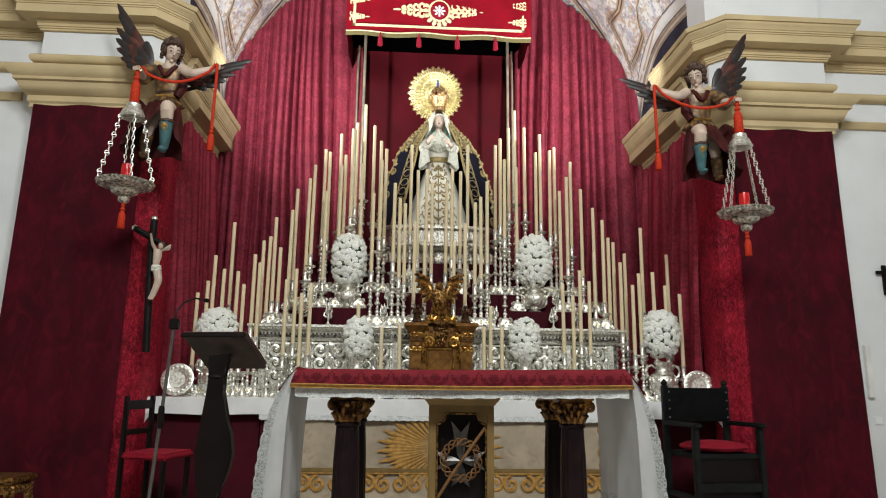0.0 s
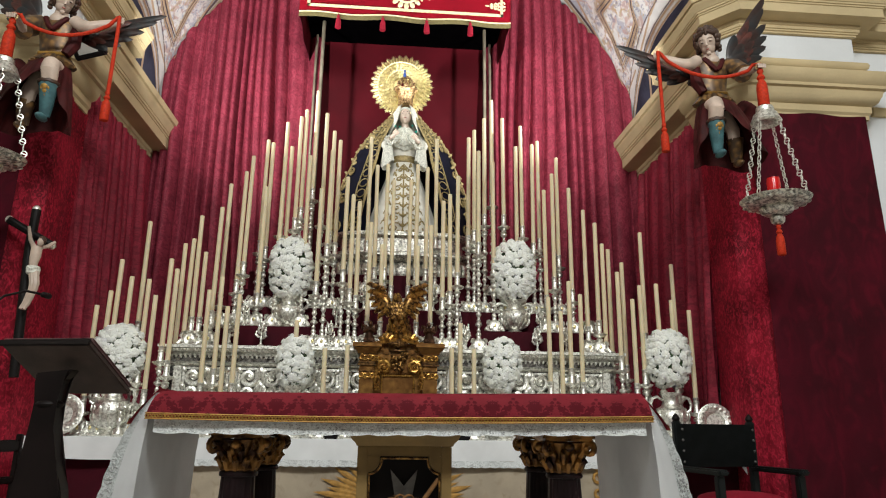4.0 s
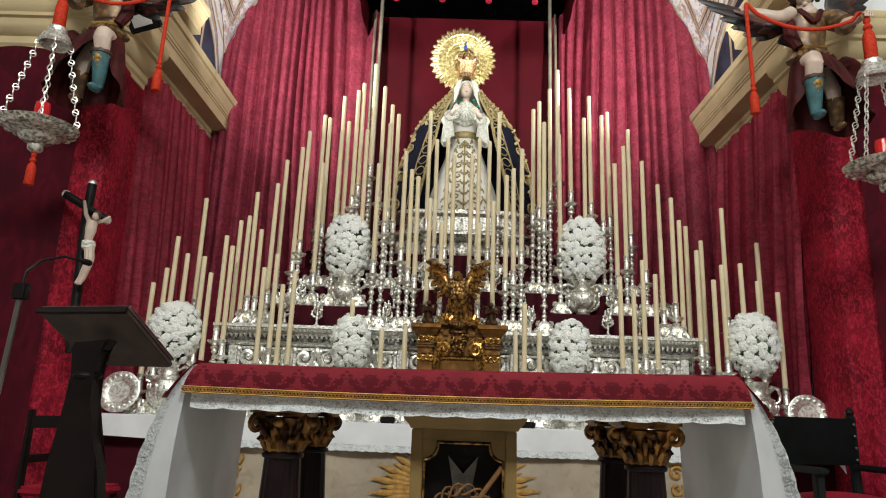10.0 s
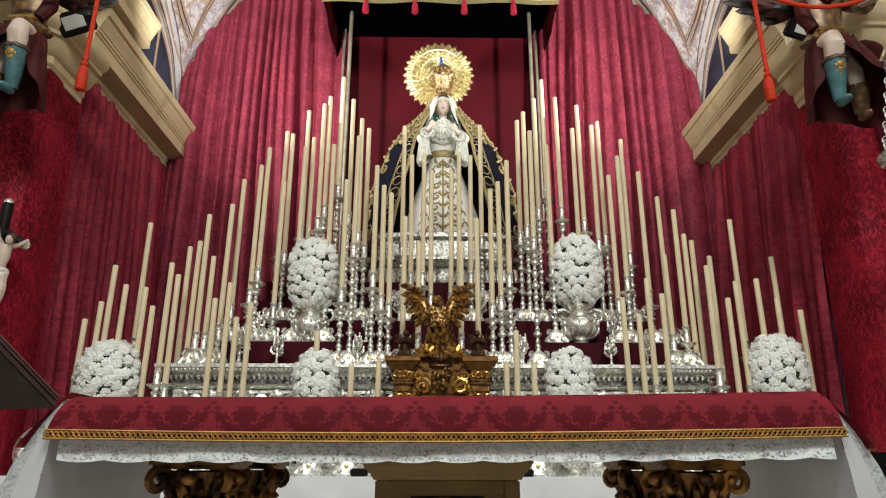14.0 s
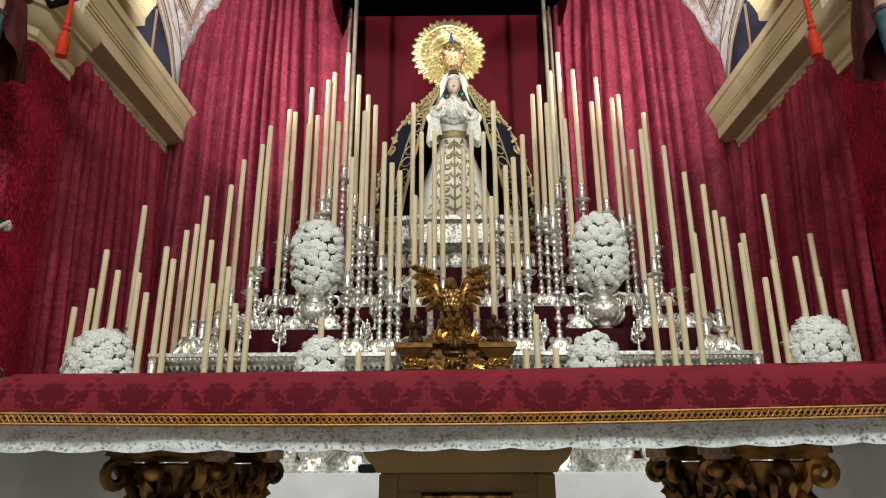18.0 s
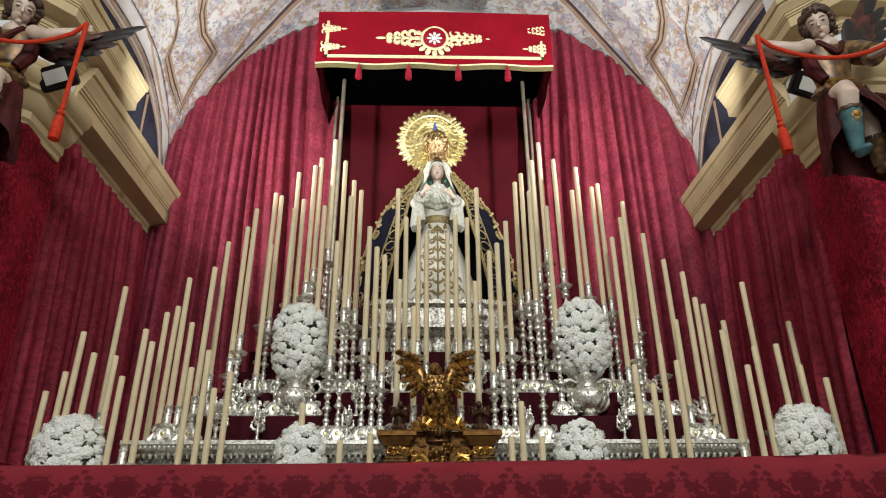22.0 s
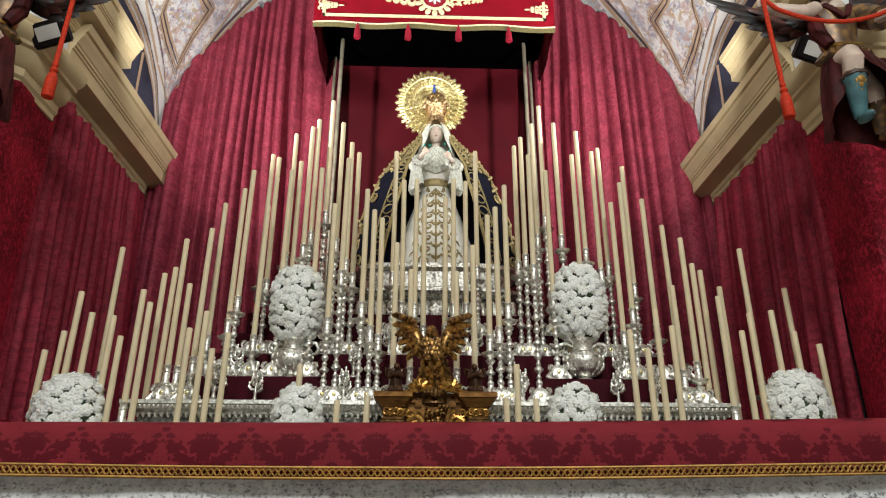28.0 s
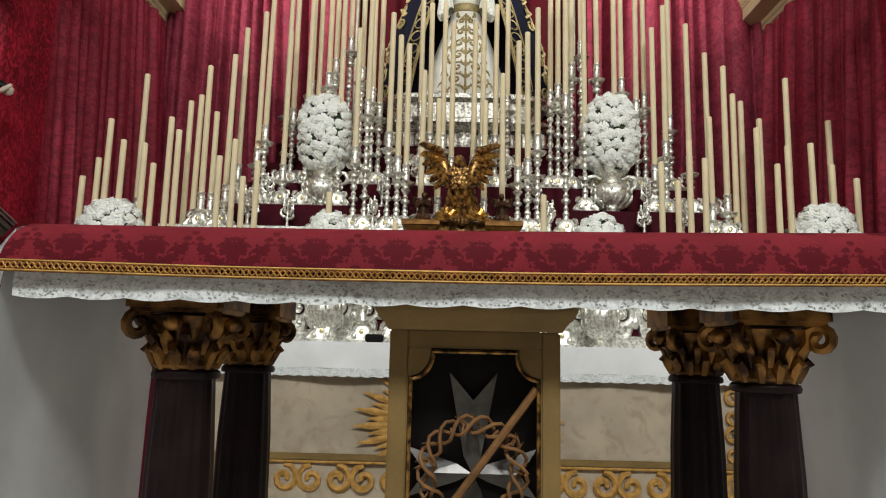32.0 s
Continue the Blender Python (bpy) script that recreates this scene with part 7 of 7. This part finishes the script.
def hanging_lamp(s, at):
    """A silver sanctuary lamp: bell, chains, bowl, red glass and tassels; at is the lamp's top."""
    ob = thing("sanctuary_lamp", "silver sanctuary lamp on pierced chains with red tassels", "hanging lamp", at, "lamps held by the winged figures")
    tassel(ob, (0, 0, 0.03), 1.1, "orange-red silk tassel over the bell")
    part("hook_ring", tube([(0.030 * math.cos(k * math.tau / 14), 0, 0.035 + 0.030 * math.sin(k * math.tau / 14)) for k in range(15)], 0.007, 6), GOLD, ob)
    part("bell", lathe([(0.02, -0.30), (0.06, -0.31), (0.066, -0.33), (0.062, -0.345), (0.085, -0.37), (0.105, -0.42), (0.112, -0.43), (0.10, -0.445), (0.05, -0.41)], 20), SILVER, ob)
    rim = -1.05
    for k in range(4):
        a = 0.55 + k * math.pi / 2
        bm = bmesh.new()
        n = 14
        for j in range(n):
            t = (j + 0.5) / n
            r = 0.095 + 0.135 * t ** 1.1
            z = -0.43 + (rim + 0.43) * t
            m = Matrix.Translation((r * math.cos(a), r * math.sin(a), z)) @ pose(0, 0, 0, 0, 13, math.degrees(a) + 90 * (j % 2))
            big = 1.0 if j % 2 == 0 else 0.6
            add_tube(bm, [m @ Vector((0.018 * big * math.cos(i * math.tau / 8), 0, 0.024 * math.sin(i * math.tau / 8))) for i in range(9)], 0.0042, 5)
            if j % 2 == 0:
                add_tube(bm, [m @ Vector((0.02 * e, 0, 0.0)) for e in (-1, 1)], 0.004, 4)
        part("chain", bm, SILVER, ob, "pierced silver chain")
    bowl = part("bowl", lathe([(0.02, -1.235), (0.035, -1.228), (0.046, -1.215), (0.050, -1.185), (0.040, -1.17), (0.048, -1.165), (0.080, -1.16), (0.105, -1.145), (0.118, -1.12), (0.112, -1.105), (0.14, -1.10), (0.185, -1.085), (0.215, -1.065),
                               (0.236, -1.055), (0.244, -1.045), (0.236, -1.04), (0.20, -1.055), (0.11, -1.08), (0.02, -1.085)], 32), OLD_SILVER, ob, "wide chased silver bowl")
    for k in range(16):
        a = k * math.tau / 16
        part("gadroon", add_ball(bmesh.new(), (0.200 * math.cos(a), 0.200 * math.sin(a), -1.072), (0.035, 0.035, 0.016), 8, 6), OLD_SILVER, bowl)
    part("red_glass", lathe([(0.045, -1.08), (0.048, -0.92), (0.044, -0.88), (0.036, -0.88), (0.036, -0.90)], 16), RED_GLASS, ob, "red glass votive cup")
    tassel(ob, (0, 0, -1.225), 0.80, "orange-red silk tassel under the bowl")
    return ob


for s in (-1, 1):
    ax, ay, az = (2.467, 1.57, 3.35) if s > 0 else (-2.69, 1.62, 3.42)
    lx, ly, lz = (2.69, 1.24, 3.56) if s > 0 else (-2.87, 1.33, 3.69)
    angel(s, (ax, ay, az), (lx - ax, ly - ay, lz - az))
    hanging_lamp(s, (lx, ly, lz))
    hx, hy, hz = ax - s * 0.462, ay - 0.045, az + 0.485
    cord = thing("cord", "twisted orange-red cord looped between the figure's hands", "cord", (0, 0, 0), "cords of the lamps")
    loop = [(lx, ly, lz - 0.02), (lx, ly, lz + 0.06), (lx - s * 0.05, ly, lz + 0.05)]
    for k in range(1, 9):
        t = k / 9
        loop.append((lx + (hx - lx) * t, ly + (hy - ly) * t, lz + 0.05 + (hz - lz - 0.05) * t - 0.62 * t * (1 - t)))
    loop += [(hx + s * 0.02, hy - 0.01, hz + 0.005), (hx, hy - 0.03, hz), (hx - s * 0.005, hy - 0.035, hz - 0.10), (hx, hy - 0.035, hz - 0.64)]
    part("loop", tube(loop, 0.014, 8), CORD, cord)
    tassel(cord, (hx, hy - 0.035, hz - 0.62), 0.85, "orange-red silk tassel")
    flood = thing("floodlight", "black floodlight with a pale glass fixed behind the winged figure", "floodlight", (s * 2.72, 2.16, 3.98), "floodlights at the cornice")
    turn = pose(0, 0, 0, 35, s * 10, s * 12)
    part("housing", box(-0.14, 0.14, -0.03, 0.03, -0.085, 0.085, 0.012, turn), BLACK, flood)
    part("glass", box(-0.085, 0.085, -0.036, -0.031, -0.045, 0.05, 0, turn), NAVE_WALL, flood, "pale glass front")
    part("bracket", tube([(0, 0.02, -0.02), (s * 0.15, 0.06, 0.0), (s * 0.32, 0.06, 0.02)], 0.012, 6), BLACK, flood)

# ---- crucifix beside the curtain ----
cru = thing("processional_cross", "black cross with silver ends fixed before the velvet pier", "cross", (-2.86, 2.05, 0))
part("upright", tube([(0.045, 0.0, 1.20), (-0.003, 0, 2.20), (0.004, 0, 2.485)], 0.034, 12), BLACK, cru, "round black upright")
part("wall_hook", tube([(0.0, 0.0, 1.95), (-0.10, 0.16, 1.95)], 0.010, 6), GREY_METAL, cru)
part("crossbar", tube([(-0.160, -0.055, 2.385), (0.14, 0.05, 2.215)], 0.031, 12), BLACK, cru, "round black crossbar")
for p in ((0.003, 0, 2.49), (-0.155, -0.05, 2.385), (0.135, 0.05, 2.215)):
    part("silver_end", add_ball(bmesh.new(), p, (0.032, 0.03, 0.032), 10, 8), SILVER, cru, "silver finial")
bm = bmesh.new()
add_tube(bm, [(0.045, -0.055, 2.17), (0.048, -0.062, 2.10), (0.040, -0.058, 2.04), (0.048, -0.055, 1.98)], 0.040, 10, [1.0, 1.0, 0.75, 0.85])
for e in (0.0, 0.018):
    add_tube(bm, [(0.045 + e, -0.06, 1.98), (0.082 + e, -0.095, 1.88), (0.075 + e, -0.09, 1.84), (0.035 + e, -0.07, 1.74), (0.018 + e, -0.085, 1.69)], 0.027, 8, [1.1, 1.0, 0.9, 0.75, 0.6])
add_tube(bm, [(0.025, -0.055, 2.17), (-0.01, -0.06, 2.23), (-0.035, -0.062, 2.33)], 0.015, 7, [1.3, 1, 0.7])
add_tube(bm, [(0.065, -0.05, 2.17), (0.10, -0.01, 2.19), (0.135, 0.02, 2.235)], 0.015, 7, [1.3, 1, 0.7])
add_ball(bm, (0.078, -0.078, 2.205), (0.024, 0.028, 0.034), 10, 8)
count = len(bm.faces)
add_ball(bm, (0.080, -0.066, 2.220), (0.031, 0.031, 0.036), 10, 8)
add_tube(bm, [(0.06, -0.05, 2.22), (0.055, -0.05, 2.17)], 0.018, 6)
paint(bm, count, 1)
count = len(bm.faces)
add_lathe(bm, [(0.034, 1.955), (0.046, 1.965), (0.048, 2.0), (0.041, 2.02), (0.034, 2.022)], 12, Matrix.Translation((0.046, -0.056, 0)))
add_tube(bm, [(0.02, -0.09, 2.01), (0.05, -0.105, 1.99), (0.085, -0.08, 2.01)], 0.012, 6)
paint(bm, count, 2)
corpus = part("carved_figure", bm, [SKIN, HAIR, TULLE])
corpus.location = cru.location + Vector((0.042, -0.01, 0.0))
tagged(corpus, "pale carved figure on the black cross", "statue")

# ---- lectern, microphone, chairs ----
lec = thing("lectern", "dark wooden lectern with a slanted board and a curved stem", "lectern", (-1.60, 0.05, FLOOR))
lb = Matrix.Translation((0.035, 0.10, 1.332)) @ pose(0, 0, 0, -30, 0, -14)
part("board", box(-0.25, 0.19, -0.20, 0.20, -0.012, 0.014, 0.006, lb), BOARD_WOOD, lec, "slanted dark reading board")
part("pad", box(-0.26, 0.20, -0.205, 0.19, 0.015, 0.03, 0.008, lb), material("mauve_cloth", (0.20, 0.12, 0.12), 0.8, vary=0.15), lec, "thin mauve pad on the board")
part("ledge", box(-0.26, 0.20, -0.215, -0.205, -0.02, 0.012, 0.003, lb), DARK_WOOD, lec)
bm = bmesh.new()
shape = [(-0.14, 0.0), (-0.12, 0.10), (-0.08, 0.22), (-0.055, 0.34), (-0.065, 0.43), (-0.090, 0.55), (-0.098, 0.68), (-0.092, 0.80), (-0.075, 0.93), (-0.060, 1.06), (-0.052, 1.17), (-0.055, 1.26), (-0.07, 1.30)]
shape_r = [(0.13, 0.0), (0.11, 0.10), (0.07, 0.22), (0.035, 0.34), (0.050, 0.43), (0.105, 0.55), (0.132, 0.67), (0.115, 0.80), (0.068, 0.93), (0.046, 1.06), (0.036, 1.17), (0.050, 1.27), (0.09, 1.32)]
ring = shape + shape_r[::-1]
lo, hi = ([bm.verts.new((x, y, z)) for x, z in ring] for y in (-0.045, 0.045))
bm.faces.new(lo), bm.faces.new(hi[::-1])
for k in range(len(ring)):
    bm.faces.new((lo[k], lo[(k + 1) % len(ring)], hi[(k + 1) % len(ring)], hi[k]))
bmesh.ops.bevel(bm, geom=[e for e in bm.edges], offset=0.008, segments=2, affect="EDGES")
part("stem", bm, DARK_WOOD, lec, "curved lyre-shaped stem", False)
part("collar", add_ball(bmesh.new(), (-0.008, 0, 1.165), (0.062, 0.06, 0.026), 16, 8), DARK_WOOD, lec, "turned wooden knob")
part("foot", box(-0.24, 0.24, -0.22, 0.22, 0.0, 0.05, 0.012), DARK_WOOD, lec)

mic = thing("microphone_stand", "slim grey microphone stand with a black gooseneck", "microphone stand", (-1.97, -0.03, FLOOR))
part("pole", tube([(0, 0, 0.02), (0.10, -0.05, 1.50)], 0.011, 10), GREY_METAL, mic)
part("clutch", lathe([(0.016, 0.84), (0.02, 0.86), (0.02, 0.96), (0.016, 0.98)], 12, Matrix.Translation((0.06, -0.03, 0))), BLACK, mic)
part("holder", box(0.07, 0.13, -0.07, -0.03, 1.46, 1.53, 0.006), BLACK, mic)
part("gooseneck", tube([(0.10, -0.05, 1.52), (0.105, -0.05, 1.58), (0.13, 0.0, 1.64), (0.18, 0.08, 1.68), (0.22, 0.18, 1.68)], 0.006, 8), BLACK, mic)
part("capsule", lathe([(0.006, 0), (0.014, 0.01), (0.015, 0.05), (0.010, 0.06)], 12, Matrix.Translation((0.21, 0.16, 1.68)) @ pose(0, 0, 0, -90, 0, -15)), BLACK, mic)
part("base", lathe([(0.14, 0), (0.14, 0.015), (0.03, 0.03), (0.015, 0.05)], 24), BLACK, mic)


def armchair(at, turn):
    """A black leather armchair with studs and a red cushion."""
    ob = thing("armchair", "black leather studded armchair with a flat red cushion", "armchair", at)
    ob.rotation_euler = (0, 0, radians(turn))
    for x in (-0.30, 0.30):
        part("back_post", box(x - 0.028, x + 0.028, 0.22, 0.27, 0, 1.15, 0.008), LEATHER, ob)
        part("finial", lathe([(0.02, 1.15), (0.03, 1.17), (0.018, 1.195), (0.005, 1.21)], 10, Matrix.Translation((x, 0.245, 0))), DARK_WOOD, ob)
        part("front_leg", box(x - 0.028, x + 0.028, -0.28, -0.23, 0, 0.78, 0.008), LEATHER, ob)
        part("armrest", box(x - 0.04, x + 0.04, -0.32, 0.24, 0.78, 0.82, 0.012), LEATHER, ob)
        part("side_rail", box(x - 0.02, x + 0.02, -0.24, 0.23, 0.14, 0.19, 0.006), LEATHER, ob)
    part("backrest", sheet(14, 6, lambda u, v: Vector((-0.31 + 0.62 * u, 0.215 + 0.03 * math.sin(math.pi * u), 0.81 + 0.32 * v)), 0.02), LEATHER, ob, "sagging black leather back")
    part("seat", box(-0.29, 0.29, -0.26, 0.24, 0.50, 0.55, 0.015), LEATHER, ob)
    part("front_rail", box(-0.29, 0.29, -0.27, -0.24, 0.22, 0.30, 0.006), LEATHER, ob)
    part("front_panel", box(-0.27, 0.27, -0.235, -0.22, 0.12, 0.50, 0.004), BLACK, ob, "black leather panel under the seat")
    bm = bmesh.new()
    add_ball(bm, (0, -0.02, 0.600), (0.295, 0.27, 0.055), 24, 10)
    part("cushion", bm, CUSHION, ob, "flat red velvet cushion")
    for x in (-0.285, 0.285):
        for k in range(4):
            part("stud", add_ball(bmesh.new(), (x, 0.190, 0.85 + 0.08 * k), (0.010, 0.006, 0.010), 8, 5), STEEL, ob)
    return ob


armchair((2.52, 1.85, FLOOR), 8).scale = (1.08, 1.0, 1.0)

chair = thing("side_chair", "dark wooden chair with a red seat behind the lectern", "chair", (-2.58, 1.88, FLOOR))
chair.rotation_euler = (0, 0, radians(78))
for x in (-0.2, 0.2):
    part("back_post", box(x - 0.02, x + 0.02, 0.18, 0.22, 0, 1.0, 0.006), DARK_WOOD, chair)
    part("front_leg", box(x - 0.02, x + 0.02, -0.22, -0.18, 0, 0.46, 0.006), DARK_WOOD, chair)
part("seat", box(-0.23, 0.23, -0.24, 0.2, 0.46, 0.52, 0.02), CUSHION, chair, "red upholstered seat")
part("back_rail", box(-0.2, 0.2, 0.185, 0.215, 0.88, 0.96, 0.008), DARK_WOOD, chair)
part("back_rail", box(-0.2, 0.2, 0.185, 0.215, 0.66, 0.71, 0.008), DARK_WOOD, chair)

for x, r in ((-2.68, 0.165), (2.76, 0.165)):
    plate = thing("silver_plate", "large embossed silver plate leaning upright on the altar", "plate", (x, 2.62, MENSA), "silver plates on the altar")
    m = Matrix.Translation((0, 0, r)) @ pose(0, 0, 0, 78)
    part("dish", lathe([(0.02, 0.0), (0.45 * r, 0.0), (0.52 * r, 0.018), (0.60 * r, 0.022), (0.92 * r, 0.030), (r, 0.026), (0.98 * r, 0.020), (0.5 * r, 0.0), (0.02, -0.006)], 36, m), SILVER, plate)
    for k in range(18):
        a = k * math.tau / 18
        part("boss", add_ball(bmesh.new(), m @ Vector((0.78 * r * math.cos(a), 0.78 * r * math.sin(a), 0.028)), (0.018, 0.012, 0.018), 6, 5), SILVER, plate)

# ---- small things at the walls and on the rear altar ----
trunk = tagged(part("cable_box", box(4.44, 4.50, 2.315, 2.362, 0.85, 1.39, 0.006), BAND_PALE), "narrow white metal box on the wall beside the pier", "wall box")
trunk = tagged(part("wall_socket", box(4.49, 4.57, 2.345, 2.362, 0.58, 0.66, 0.006), LINEN), "small white socket on the wall beside the pier", "socket")
station = thing("wall_cross", "small dark wooden cross hung on the white wall", "cross", (4.76, 2.335, 2.15))
part("crossbar", box(-0.09, 0.09, -0.012, 0.012, 0.0, 0.04, 0.004), DARK_WOOD, station)
part("upright", box(-0.022, 0.022, -0.014, 0.014, -0.22, 0.10, 0.004), DARK_WOOD, station)
con = thing("gilded_console", "gilded carved console table standing before the pier", "console table", (-3.53, 1.30, FLOOR))
part("top", box(-0.22, 0.15, -0.18, 0.18, 0.33, 0.38, 0.012), GILT, con)
part("apron", box(-0.20, 0.13, -0.15, 0.15, 0.24, 0.33, 0.008), GILT_DARK, con)
for x in (-0.17, 0.10):
    for y in (-0.13, 0.13):
        part("leg", tube([(x, y, 0.26), (x * 1.2, y * 1.15, 0.16), (x * 0.95, y, 0.07), (x * 1.15, y * 1.1, 0.0)], 0.032, 8, [1.2, 1.0, 0.7, 1.0]), GILT, con, "curved gilded leg")
bm = bmesh.new()
for k in range(9):
    add_tube(bm, spiral((-0.17 + 0.037 * k, -0.155, 0.285), 0.028, 1.1, k, 10, 1 if k % 2 else -1), 0.010, 5)
for k in range(8):
    p = spiral((0, 0, 0.285), 0.028, 1.1, k, 10, 1 if k % 2 else -1)
    add_tube(bm, [(0.135, -0.13 + 0.037 * k + x, z) for x, y, z in p], 0.010, 5)
part("carving", bm, GILT, con, "carved gilded scrolls")
small = None
for x, y in ((-2.22, 2.58), (-2.12, 2.62), (-2.02, 2.58), (-1.90, 2.62), (-1.78, 2.58), (-1.66, 2.62), (-1.52, 2.58), (-1.40, 2.62), (-0.42, 2.56), (-0.30, 2.60), (0.40, 2.57), (0.52, 2.60), (1.50, 2.58), (1.62, 2.62), (1.78, 2.58), (1.90, 2.62), (2.05, 2.58)):
    if small is None:
        small = thing("small_candlestick", "short silver candlestick without a candle on the white cloth", "candlestick", (x, y, MENSA), "short candlesticks on the cloth")
        part("foot", lathe([(0.055, 0), (0.056, 0.012), (0.040, 0.022), (0.034, 0.05), (0.018, 0.07)], 12), SILVER, small)
        part("stem", lathe([(0.018, 0.07), (0.010, 0.085), (0.026, 0.11), (0.026, 0.125), (0.011, 0.15), (0.02, 0.175), (0.010, 0.20)], 10), SILVER, small)
        part("cup", lathe([(0.010, 0.20), (0.034, 0.212), (0.038, 0.222), (0.020, 0.224), (0.022, 0.26), (0.016, 0.26)], 12), SILVER, small)
    else:
        copy_thing(small, Matrix.Translation((x, y, MENSA)))
for x in (-0.53, 0.55):
    tagged(part("card_stand", box(x - 0.055, x + 0.055, 2.475, 2.545, MENSA, MENSA + 0.05, 0.008), BLACK), "low black stand on the white altar cloth", "stand", "stands on the altar cloth")
